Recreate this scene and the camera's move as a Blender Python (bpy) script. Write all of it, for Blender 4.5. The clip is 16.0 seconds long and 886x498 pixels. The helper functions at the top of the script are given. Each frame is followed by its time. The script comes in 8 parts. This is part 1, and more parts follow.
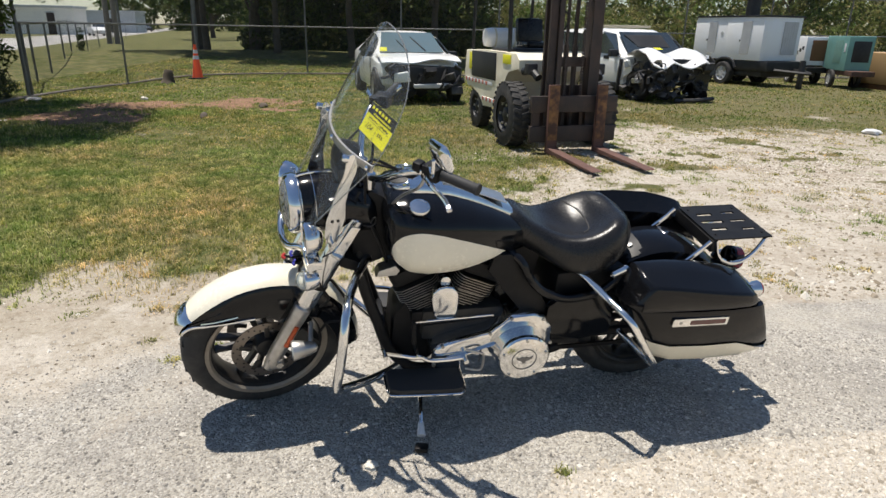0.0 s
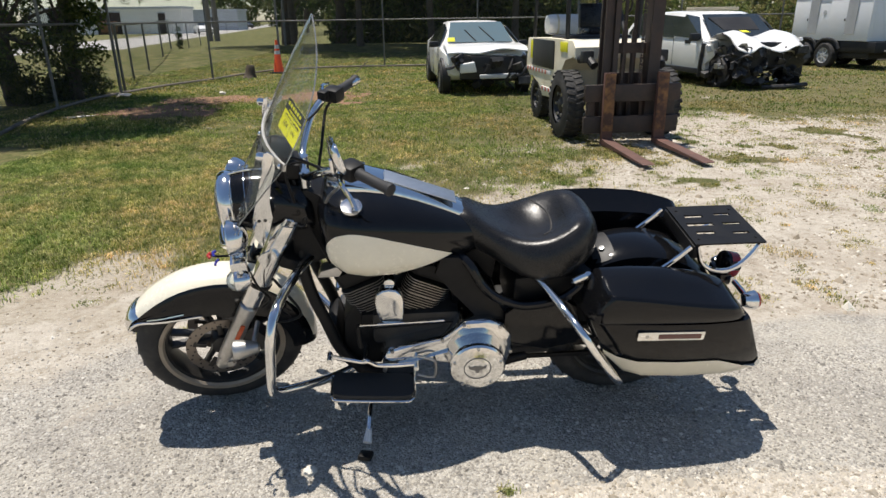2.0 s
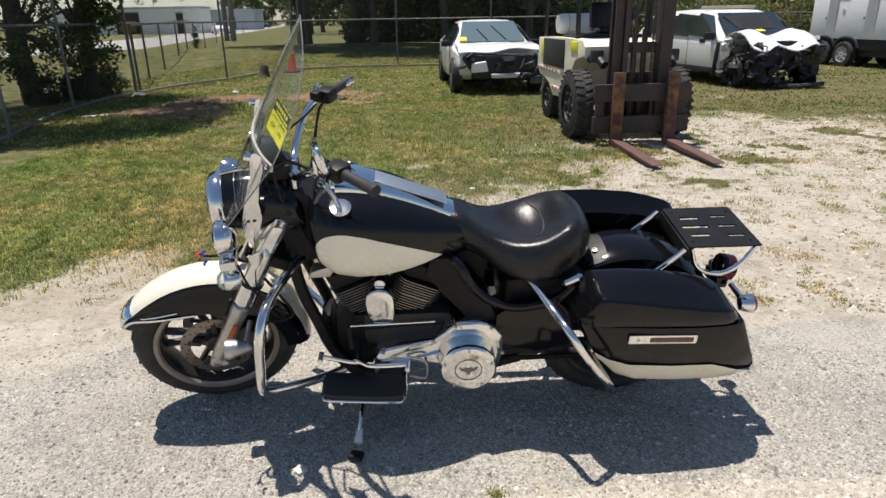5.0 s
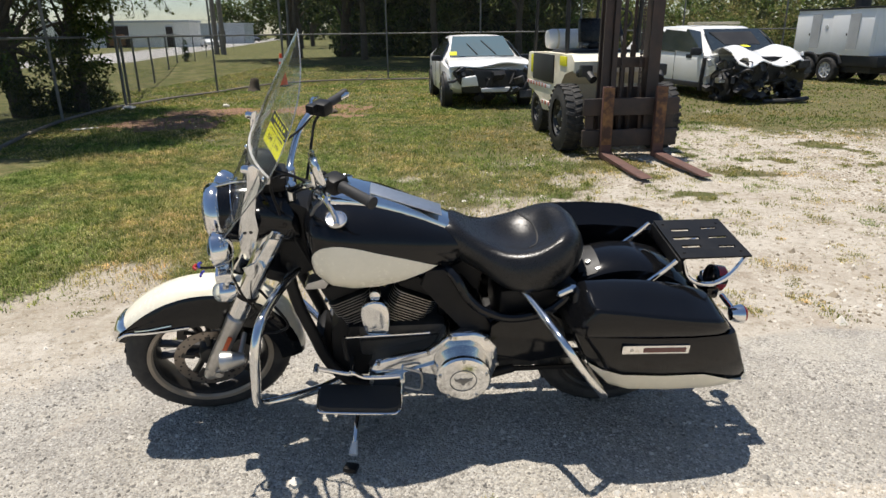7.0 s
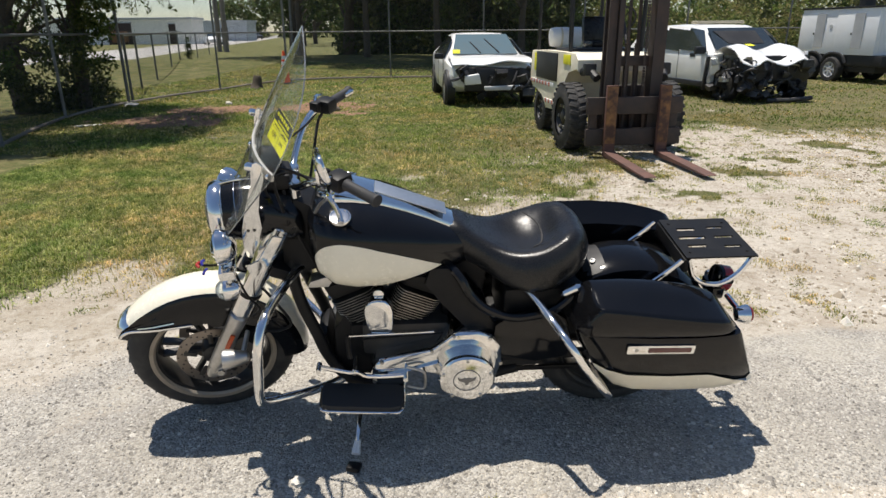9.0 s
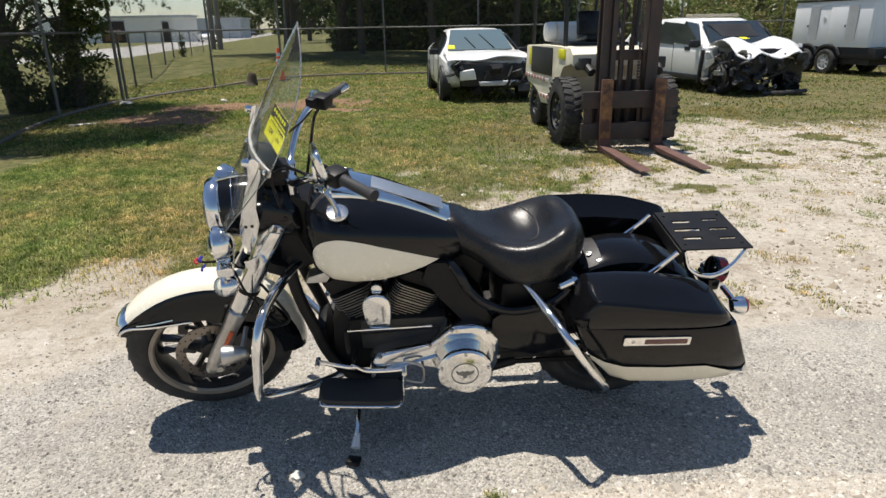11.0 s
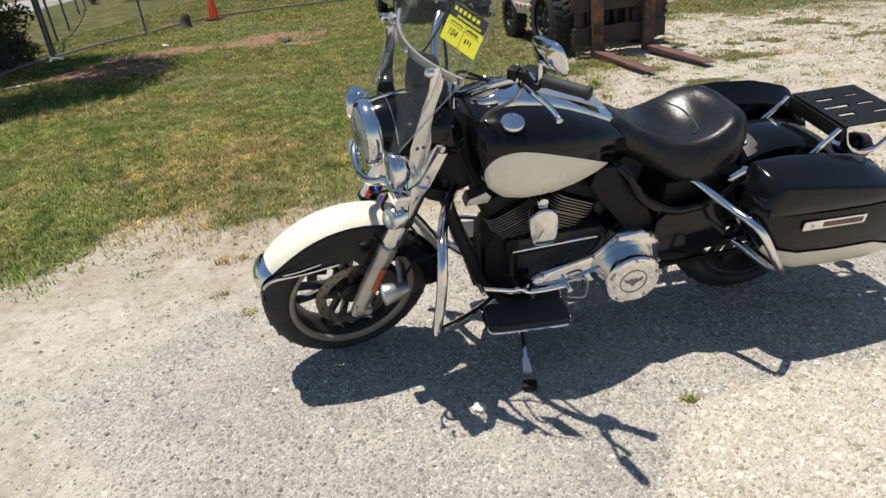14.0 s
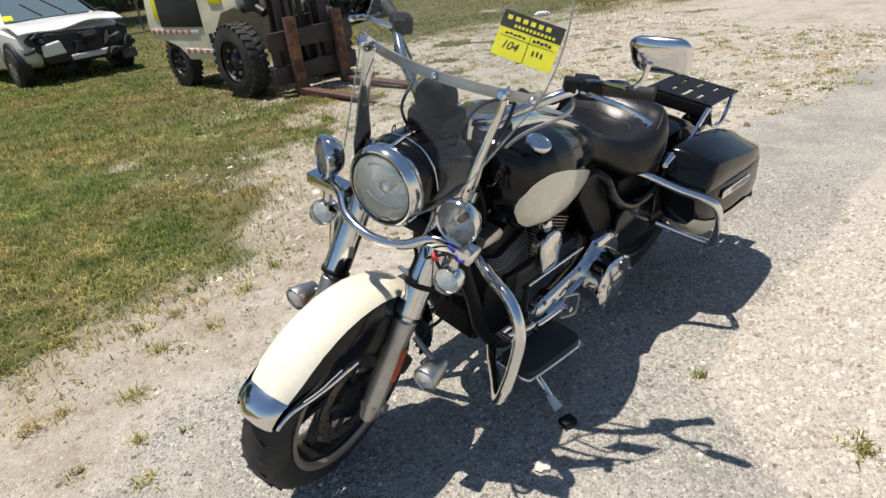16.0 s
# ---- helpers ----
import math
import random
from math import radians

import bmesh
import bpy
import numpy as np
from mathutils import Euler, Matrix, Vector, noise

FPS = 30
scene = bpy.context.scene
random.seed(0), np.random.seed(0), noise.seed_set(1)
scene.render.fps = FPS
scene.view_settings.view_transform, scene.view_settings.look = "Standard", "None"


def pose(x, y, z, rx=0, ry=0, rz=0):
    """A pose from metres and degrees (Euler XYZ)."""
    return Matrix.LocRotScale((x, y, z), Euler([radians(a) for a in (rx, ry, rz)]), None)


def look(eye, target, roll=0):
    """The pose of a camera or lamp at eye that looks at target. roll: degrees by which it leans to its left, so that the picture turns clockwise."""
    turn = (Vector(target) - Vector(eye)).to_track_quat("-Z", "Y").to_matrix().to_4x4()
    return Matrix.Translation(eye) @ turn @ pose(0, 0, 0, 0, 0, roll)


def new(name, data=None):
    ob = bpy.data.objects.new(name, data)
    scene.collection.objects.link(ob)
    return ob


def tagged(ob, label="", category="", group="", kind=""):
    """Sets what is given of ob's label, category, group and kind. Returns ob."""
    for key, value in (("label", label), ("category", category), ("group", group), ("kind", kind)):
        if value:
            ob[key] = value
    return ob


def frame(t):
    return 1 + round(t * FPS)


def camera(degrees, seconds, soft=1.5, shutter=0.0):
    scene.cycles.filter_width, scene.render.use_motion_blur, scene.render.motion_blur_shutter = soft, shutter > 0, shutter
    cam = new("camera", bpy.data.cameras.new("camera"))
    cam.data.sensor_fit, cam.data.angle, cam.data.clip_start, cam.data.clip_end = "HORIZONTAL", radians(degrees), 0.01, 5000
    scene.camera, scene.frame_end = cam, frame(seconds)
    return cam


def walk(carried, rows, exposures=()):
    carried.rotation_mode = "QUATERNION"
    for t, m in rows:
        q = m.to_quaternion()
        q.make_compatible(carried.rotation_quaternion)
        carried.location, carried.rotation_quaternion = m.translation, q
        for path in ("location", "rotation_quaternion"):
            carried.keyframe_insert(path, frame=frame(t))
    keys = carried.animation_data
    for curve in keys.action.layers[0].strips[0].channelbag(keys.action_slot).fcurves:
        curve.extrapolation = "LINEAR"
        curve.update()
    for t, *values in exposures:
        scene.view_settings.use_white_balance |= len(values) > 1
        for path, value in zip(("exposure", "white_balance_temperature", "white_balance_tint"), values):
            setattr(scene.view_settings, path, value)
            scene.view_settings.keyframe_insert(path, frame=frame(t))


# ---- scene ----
from mathutils.bvhtree import BVHTree

# ---- camera ----
cam = camera(70.0, 16.0)
PATH = [
    (0, (0.204, 0.204, 1.484), (0.058, 2.087, 0.827), 1.0),
    (0.5, (0.368, 0.271, 1.492), (0.08, 2.136, 0.832), -2.1),
    (1, (0.592, 0.241, 1.511), (0.159, 2.082, 0.861), 0.8),
    (1.5, (0.674, 0.312, 1.51), (0.245, 2.159, 0.872), -0.6),
    (2, (0.684, 0.402, 1.482), (0.265, 2.233, 0.797), -0.8),
    (2.5, (0.739, 0.413, 1.497), (0.23, 2.229, 0.833), -0.8),
    (3, (0.772, 0.424, 1.492), (0.275, 2.24, 0.818), -0.2),
    (3.5, (0.764, 0.433, 1.482), (0.283, 2.248, 0.791), -0.7),
    (3.7, (0.766, 0.44, 1.477), (0.286, 2.252, 0.779), -0.8),
    (6, (0.758, 0.413, 1.491), (0.321, 2.249, 0.831), -0.6),
    (6.5, (0.754, 0.409, 1.487), (0.328, 2.252, 0.84), -0.3),
    (7, (0.75, 0.405, 1.486), (0.315, 2.246, 0.838), -0.7),
    (7.5, (0.751, 0.403, 1.485), (0.328, 2.246, 0.831), -0.5),
    (8, (0.743, 0.412, 1.485), (0.312, 2.252, 0.831), -0.3),
    (8.5, (0.741, 0.414, 1.483), (0.305, 2.252, 0.825), -0.4),
    (9, (0.739, 0.415, 1.483), (0.299, 2.253, 0.83), -0.5),
    (11.3, (0.741, 0.402, 1.48), (0.312, 2.238, 0.813), -1.0),
    (11.5, (0.731, 0.404, 1.478), (0.301, 2.238, 0.806), -0.6),
    (12, (0.695, 0.409, 1.475), (0.278, 2.238, 0.784), -3.1),
    (12.5, (0.686, 0.336, 1.476), (0.229, 2.17, 0.822), -1.5),
    (13, (0.593, 0.318, 1.455), (0.195, 2.144, 0.744), -1.2),
    (13.5, (0.309, 0.351, 1.441), (0.157, 2.181, 0.648), -5.3),
    (14, (-0.012, 0.402, 1.415), (-0.27, 2.183, 0.542), -5.9),
    (14.5, (-0.33, 0.553, 1.418), (-0.275, 2.37, 0.584), -4.0),
    (15, (-0.553, 0.647, 1.422), (-0.2, 2.443, 0.616), -3.2),
    (15.5, (-0.8, 0.724, 1.445), (-0.278, 2.46, 0.601), -6.0),
    (16, (-0.966, 0.896, 1.422), (-0.209, 2.53, 0.551), -7.0),
]
walk(cam, [(t, look(eye, target, roll)) for t, eye, target, roll in PATH], exposures=[(0.0, 0.28), (12.5, 0.3), (16.0, 0.21)])

# ---- light ----
SUN_TO = Vector((-0.185, 0.095, 1.0)).normalized()
sun_data = bpy.data.lights.new("sun", "SUN")
sun_data.energy, sun_data.angle, sun_data.color = 5.0, radians(0.53), (1.0, 0.935, 0.85)
sun = new("sun", sun_data)
sun.matrix_world = look((0, 0, 30), Vector((0, 0, 30)) - SUN_TO)
world = bpy.data.worlds.new("world")
scene.world = world
world.use_nodes = True
wn = world.node_tree
bg = wn.nodes["Background"]
sky = wn.nodes.new("ShaderNodeTexSky")
sky.sky_type, sky.sun_disc = "NISHITA", False
sky.sun_elevation = math.asin(SUN_TO.z)
sky.sun_rotation = math.atan2(SUN_TO.x, SUN_TO.y)
sky.air_density, sky.dust_density, sky.ozone_density = 1.0, 0.3, 2.5
wn.links.new(sky.outputs[0], bg.inputs[0])
bg.inputs[1].default_value = 0.09

# ---- materials ----
def nodes_of(m):
    m.use_nodes = True
    t = m.node_tree
    return t, t.nodes["Principled BSDF"]


def noise_node(t, scale, detail=4.0, rough=0.55, vec=None, kind="Object"):
    n = t.nodes.new("ShaderNodeTexNoise")
    n.inputs["Scale"].default_value = scale
    n.inputs["Detail"].default_value = detail
    n.inputs["Roughness"].default_value = rough
    if vec is None:
        c = t.nodes.new("ShaderNodeTexCoord")
        vec = c.outputs[kind]
    t.links.new(vec, n.inputs["Vector"])
    return n.outputs["Fac"]


def ramp(t, fac, stops):
    r = t.nodes.new("ShaderNodeValToRGB")
    e = r.color_ramp.elements
    while len(e) < len(stops):
        e.new(0.5)
    for k, (p, c) in zip(e, stops):
        k.position = p
        k.color = (*c, 1.0) if len(c) == 3 else c
    t.links.new(fac, r.inputs[0])
    return r.outputs[0]


def mixc(t, fac, a, b, blend="MIX"):
    n = t.nodes.new("ShaderNodeMix")
    n.data_type, n.blend_type = "RGBA", blend
    for k, v in ((0, fac), (6, a), (7, b)):
        if isinstance(v, bpy.types.NodeSocket):
            t.links.new(v, n.inputs[k])
        elif k == 0:
            n.inputs[k].default_value = v
        else:
            n.inputs[k].default_value = (*v, 1.0)
    return n.outputs[2]


def calc(t, op, a, b=0.0, c=0.0, clamp=False):
    n = t.nodes.new("ShaderNodeMath")
    n.operation, n.use_clamp = op, clamp
    for k, v in enumerate((a, b, c)):
        if isinstance(v, bpy.types.NodeSocket):
            t.links.new(v, n.inputs[k])
        else:
            n.inputs[k].default_value = v
    return n.outputs[0]


def bump(t, p, fac, strength, distance):
    n = t.nodes.new("ShaderNodeBump")
    n.inputs["Strength"].default_value = strength
    n.inputs["Distance"].default_value = distance
    t.links.new(fac, n.inputs["Height"])
    t.links.new(n.outputs[0], p.inputs["Normal"])


def surface(name, col, rough=0.5, metal=0.0, dirt=None, amount=0.35, coarse=3.0, fine=60.0, relief=0.0, coat=0.0, spread=0.12, spec=0.5):
    """A material with coarse stains, fine grain, uneven gloss and fine relief."""
    m = bpy.data.materials.new(name)
    t, p = nodes_of(m)
    a, b = noise_node(t, coarse, 5.0, 0.6), noise_node(t, fine, 3.0, 0.6)
    dirt = dirt or tuple(c * 0.6 for c in col)
    f = calc(t, "MULTIPLY", ramp(t, a, [(0.42, (0, 0, 0)), (0.72, (1, 1, 1))]), amount)
    c = mixc(t, f, col, dirt)
    c = mixc(t, 0.5, c, ramp(t, b, [(0.3, (1 - spread,) * 3), (0.7, (1 + spread,) * 3)]), "MULTIPLY") if spread else c
    if spread:
        c = mixc(t, 1.0, c, (2.0 / 2.0,) * 3, "MULTIPLY")
    t.links.new(c, p.inputs["Base Color"])
    t.links.new(calc(t, "ADD", rough - 0.04, calc(t, "MULTIPLY", calc(t, "ADD", a, b), 0.08), clamp=True), p.inputs["Roughness"])
    p.inputs["Metallic"].default_value = metal
    p.inputs["Specular IOR Level"].default_value = spec
    p.inputs["Coat Weight"].default_value = coat
    p.inputs["Coat Roughness"].default_value = 0.06
    if relief:
        bump(t, p, b, 0.6, relief)
    return m


CHROME = surface("chrome", (0.74, 0.74, 0.735), 0.045, 1.0, dirt=(0.45, 0.43, 0.4), amount=0.35, coarse=9, spread=0.05)
STEEL = surface("satin_aluminium", (0.5, 0.49, 0.47), 0.38, 1.0, dirt=(0.28, 0.26, 0.23), amount=0.5, coarse=14, relief=0.0004)
BLACK_PAINT = surface("black_gloss_paint", (0.004, 0.0042, 0.005), 0.07, 0.0, dirt=(0.008, 0.0078, 0.0076), amount=0.3, coarse=6, spread=0.05, spec=0.33)
CREAM = surface("cream_gloss_paint", (0.8, 0.745, 0.6), 0.22, dirt=(0.55, 0.5, 0.38), amount=0.25, coarse=5, coat=0.5, spread=0.04)
BLACK_SATIN = surface("black_satin", (0.008, 0.008, 0.0085), 0.42, dirt=(0.028, 0.026, 0.023), amount=0.3, coarse=12, relief=0.0003, spec=0.2)
ENGINE_BLACK = surface("black_engine_finish", (0.012, 0.012, 0.012), 0.5, dirt=(0.045, 0.04, 0.033), amount=0.55, coarse=14, relief=0.0006)
FIN_EDGE = surface("machined_fin_edges", (0.5, 0.47, 0.42), 0.42, 1.0, coarse=20)
LEATHER = surface("black_vinyl", (0.009, 0.0088, 0.0088), 0.24, dirt=(0.035, 0.033, 0.032), amount=0.35, coarse=5, fine=240, relief=0.001, spec=0.36)
RIM_TAN = surface("dusty_machined_rim", (0.33, 0.285, 0.23), 0.5, 0.45, dirt=(0.24, 0.2, 0.15), amount=0.5, coarse=12)
RUBBER = surface("tyre_rubber", (0.02, 0.02, 0.02), 0.75, dirt=(0.1, 0.09, 0.08), amount=0.5, coarse=10, relief=0.0008)
GRIP_RUBBER = surface("grip_rubber", (0.022, 0.022, 0.023), 0.65, relief=0.0008, fine=140)
WHEEL_BLACK = surface("wheel_black", (0.014, 0.0135, 0.013), 0.4, dirt=(0.05, 0.042, 0.034), amount=0.5, coarse=12)
DISC = surface("brake_disc_steel", (0.3, 0.265, 0.235), 0.35, 1.0, dirt=(0.25, 0.2, 0.15), amount=0.5, coarse=12)
AMBER = surface("amber_plastic", (0.55, 0.09, 0.02), 0.25, coarse=20)
RED_PLASTIC = surface("red_plastic", (0.28, 0.014, 0.014), 0.18, coat=0.4)
DARK_RED = surface("dark_red_reflector", (0.09, 0.02, 0.018), 0.22, coat=0.4)
TAG_YELLOW = surface("yellow_card", (0.85, 0.8, 0.02), 0.55, amount=0.1, spread=0.03)
TAG_BLACK = surface("black_ink", (0.02, 0.02, 0.018), 0.5)
RUST = surface("rusty_steel", (0.075, 0.042, 0.032), 0.75, dirt=(0.17, 0.075, 0.035), amount=0.8, coarse=5, fine=40, relief=0.002)
RUST_FORK = surface("rusted_fork_steel", (0.13, 0.062, 0.046), 0.7, dirt=(0.06, 0.036, 0.03), amount=0.8, coarse=6, fine=50, relief=0.002)
RUST_ORANGE = surface("flaking_orange_rust", (0.075, 0.04, 0.03), 0.8, dirt=(0.34, 0.17, 0.06), amount=0.9, coarse=9, fine=50, relief=0.002)
LIFT_CREAM = surface("faded_cream_paint", (0.8, 0.74, 0.58), 0.5, dirt=(0.45, 0.38, 0.27), amount=0.5, coarse=2.5)
CAR_WHITE = surface("white_car_paint", (0.85, 0.845, 0.82), 0.25, dirt=(0.6, 0.57, 0.5), amount=0.3, coarse=1.5, coat=0.5, spread=0.03)
CAR_BLACK = surface("black_car_plastic", (0.012, 0.012, 0.013), 0.5, dirt=(0.05, 0.05, 0.05), amount=0.4)
WRECK = surface("torn_metal_and_plastic", (0.03, 0.03, 0.032), 0.55, 0.3, dirt=(0.2, 0.19, 0.18), amount=0.5, coarse=8)
WHITE_METAL = surface("white_sheet_metal", (0.88, 0.885, 0.89), 0.4, dirt=(0.74, 0.72, 0.68), amount=0.35, coarse=0.9)
GREY_VENT = surface("grey_louvre_metal", (0.55, 0.55, 0.55), 0.5)
TEAL = surface("teal_sheet_metal", (0.16, 0.33, 0.29), 0.5, dirt=(0.08, 0.2, 0.17), amount=0.5, coarse=1.2)
GALV = surface("galvanised_steel", (0.2, 0.2, 0.19), 0.55, 0.6, dirt=(0.1, 0.095, 0.08), amount=0.5, coarse=3)
CONE_ORANGE = surface("orange_cone_plastic", (0.8, 0.09, 0.02), 0.5, coarse=4)
CONE_WHITE = surface("reflective_white_band", (0.7, 0.7, 0.7), 0.4)
BARK = surface("bark", (0.09, 0.07, 0.05), 0.9, dirt=(0.04, 0.032, 0.025), amount=0.8, coarse=5, fine=25, relief=0.01)
BUILDING_WHITE = surface("white_stucco", (0.84, 0.82, 0.77), 0.85, coarse=0.3, dirt=(0.66, 0.64, 0.58))
BUILDING_GREY = surface("pale_grey_metal_siding", (0.5, 0.53, 0.56), 0.6, coarse=0.3)
DOORWAY_DARK = surface("dark_open_doorway", (0.05, 0.035, 0.03), 0.8, coarse=0.6)
PALLET_BROWN = surface("brown_crates", (0.2, 0.1, 0.045), 0.8, coarse=1.2)
WOOD_GREY = surface("weathered_wood", (0.22, 0.19, 0.16), 0.85, coarse=4, relief=0.002)
STONE = surface("limestone", (0.62, 0.58, 0.5), 0.9, dirt=(0.4, 0.36, 0.3), amount=0.6, coarse=20, relief=0.002)
TAPE_RED = surface("faded_red_tape", (0.5, 0.11, 0.06), 0.5, coarse=9, dirt=(0.6, 0.4, 0.3), amount=0.5)


def film_material(name, clear, gloss=0.05, rough=0.05, haze=0.1, tint=(0.85, 0.86, 0.85), ior=1.45):
    """A thin clear sheet: see-through, with a glossy skin and a haze for dust and, in some lamps, brightness."""
    m = bpy.data.materials.new(name)
    m.use_nodes = True
    t = m.node_tree
    t.nodes.clear()
    out = t.nodes.new("ShaderNodeOutputMaterial")
    tr, gl, df = (t.nodes.new(k) for k in ("ShaderNodeBsdfTransparent", "ShaderNodeBsdfGlossy", "ShaderNodeBsdfDiffuse"))
    tr.inputs[0].default_value = (*clear, 1)
    gl.inputs["Roughness"].default_value = rough
    df.inputs[0].default_value = (*tint, 1)
    fr = t.nodes.new("ShaderNodeFresnel")
    fr.inputs[0].default_value = ior
    m1, m2 = t.nodes.new("ShaderNodeMixShader"), t.nodes.new("ShaderNodeMixShader")
    t.links.new(calc(t, "MULTIPLY", noise_node(t, 9.0, 6.0, 0.7), haze), m1.inputs[0])
    t.links.new(tr.outputs[0], m1.inputs[1])
    t.links.new(df.outputs[0], m1.inputs[2])
    t.links.new(calc(t, "ADD", fr.outputs[0], gloss - 0.04, clamp=True), m2.inputs[0])
    t.links.new(m1.outputs[0], m2.inputs[1])
    t.links.new(gl.outputs[0], m2.inputs[2])
    t.links.new(m2.outputs[0], out.inputs[0])
    return m


SHIELD = film_material("clear_scratched_polycarbonate", (0.93, 0.945, 0.94), 0.04, 0.04, 0.025, ior=1.2)
LAMP_GLASS = film_material("clear_lamp_glass", (0.9, 0.92, 0.92), 0.08, 0.03, 0.12)
# White haze in these two lenses stands for light thrown back by the bowl.
HEAD_GLASS = film_material("pale_lamp_glass", (0.96, 0.98, 0.97), 0.07, 0.04, 0.3, (0.9, 0.94, 0.88))
LENS_GLASS = film_material("whitened_lamp_glass", (0.96, 0.98, 0.97), 0.06, 0.03, 1.1, (0.92, 0.95, 0.91))
BOWL = surface("faceted_bowl_plating", (0.95, 0.98, 0.95), 0.2, 0.3, spread=0.08, coarse=40, fine=60, relief=0.006)
REFLECTOR = surface("lamp_reflector", (0.95, 0.97, 0.96), 0.14, 0.9, spread=0.12, coarse=30, fine=45, relief=0.02)


# ---- mesh helpers ----
def part(name, bm, mat, parent=None, label="", smooth=35.0):
    """Links a bmesh as one mesh object; corners sharper than smooth (degrees) stay sharp."""
    bmesh.ops.recalc_face_normals(bm, faces=bm.faces)
    lim = radians(smooth)
    for f in bm.faces:
        f.smooth = smooth > 0
    for e in bm.edges:
        if len(e.link_faces) == 2 and e.calc_face_angle(0.0) > lim:
            e.smooth = False
    me = bpy.data.meshes.new(name)
    bm.to_mesh(me)
    bm.free()
    for m in mat if isinstance(mat, (list, tuple)) else [mat]:
        me.materials.append(m)
    ob = new(name, me)
    if parent is not None:
        ob.parent = parent
    if label:
        ob["label"] = label
    return ob


def pieces(name, bm, mat, parent, label="", smooth=35.0):
    """Links each loose piece of a bmesh as a part of its own."""
    bm.verts.index_update()
    left = set(bm.verts)
    while left:
        island = flood([min(left, key=lambda v: v.index)])
        left -= set(island)
        made, b2 = {}, bmesh.new()
        for v in island:
            made[v] = b2.verts.new(v.co)
        for f in {f for v in island for f in v.link_faces}:
            b2.faces.new([made[v] for v in f.verts])
        part(name, b2, mat, parent, label, smooth)
        label = ""
    bm.free()


def thing(name, m, label, category, group="", kind=""):
    ob = new(name)
    ob.empty_display_size = 0.2
    ob.matrix_world = m
    return tagged(ob, label, category, group, kind)


def turned(bm, m):
    bmesh.ops.transform(bm, matrix=m, verts=bm.verts)
    return bm


def box(bm, c, s, bevel=0.0, m=None, seg=2):
    r = bmesh.ops.create_cube(bm, size=1.0)
    vs = r["verts"]
    bmesh.ops.scale(bm, vec=s, verts=vs)
    if bevel:
        es = list({e for v in vs for e in v.link_edges})
        out = bmesh.ops.bevel(bm, geom=es, offset=bevel, segments=seg, affect="EDGES", profile=0.6)
        vs = list({v for f in out["faces"] for v in f.verts} | {v for v in vs if v.is_valid})
        vs = flood(vs)
    mm = Matrix.Translation(c) @ (m or Matrix())
    bmesh.ops.transform(bm, matrix=mm, verts=vs)
    return bm


def flood(vs):
    seen, todo = set(vs), list(vs)
    while todo:
        v = todo.pop()
        for e in v.link_edges:
            o = e.other_vert(v)
            if o not in seen:
                seen.add(o)
                todo.append(o)
    return list(seen)


def frame_along(d):
    d = Vector(d).normalized()
    up = Vector((0, 0, 1)) if abs(d.z) < 0.95 else Vector((0, 1, 0))
    a = d.cross(up).normalized()
    return a, a.cross(d).normalized()


def loft(bm, rings, cap=True, closed=True):
    """Skins rings of points of equal count; cap fills the ends."""
    made = [[bm.verts.new(p) for p in ring] for ring in rings]
    n = len(rings[0])
    for r0, r1 in zip(made, made[1:]):
        for k in range(n if closed else n - 1):
            try:
                bm.faces.new((r0[k], r0[(k + 1) % n], r1[(k + 1) % n], r1[k]))
            except ValueError:
                pass
    if cap and closed:
        for r in (made[0], made[-1]):
            try:
                bm.faces.new(r)
            except ValueError:
                pass
    return made


def circle_ring(c, a, b, r, n):
    return [Vector(c) + (a * math.cos(q) + b * math.sin(q)) * r for q in (2 * math.pi * k / n for k in range(n))]


def spin(bm, base, axis, profile, n=28, cap=True):
    """A turned body: profile of (distance along axis, radius)."""
    a, b = frame_along(axis)
    d = Vector(axis).normalized()
    loft(bm, [circle_ring(Vector(base) + d * h, a, b, max(r, 1e-4), n) for h, r in profile], cap)
    return bm


def rod(bm, p0, p1, r0, r1=None, n=14, edge=0.0):
    d = Vector(p1) - Vector(p0)
    r1 = r0 if r1 is None else r1
    prof = [(0, r0), (d.length, r1)]
    if edge:
        prof = [(0, r0 - edge), (edge, r0), (d.length - edge, r1), (d.length, r1 - edge)]
    return spin(bm, p0, d, prof, n)


def spline(pts, per=6):
    p = [Vector(q) for q in pts]
    p = [2 * p[0] - p[1]] + p + [2 * p[-1] - p[-2]]
    out = []
    for i in range(1, len(p) - 2):
        for k in range(per):
            s = k / per
            a, b, c, d = p[i - 1], p[i], p[i + 1], p[i + 2]
            out.append(0.5 * ((2 * b) + (c - a) * s + (2 * a - 5 * b + 4 * c - d) * s * s + (3 * b - a - 3 * c + d) * s ** 3))
    out.append(p[-2])
    return out


def tube(bm, pts, r, n=10, per=6, smooth=True):
    path = spline(pts, per) if smooth else [Vector(q) for q in pts]
    rings, side = [], None
    for i, q in enumerate(path):
        d = (path[min(i + 1, len(path) - 1)] - path[max(i - 1, 0)]).normalized()
        if side is None:
            side, _ = frame_along(d)
        side = (side - d * side.dot(d)).normalized()
        rings.append(circle_ring(q, side, d.cross(side), r(i / (len(path) - 1)) if callable(r) else r, n))
    loft(bm, rings)
    return bm


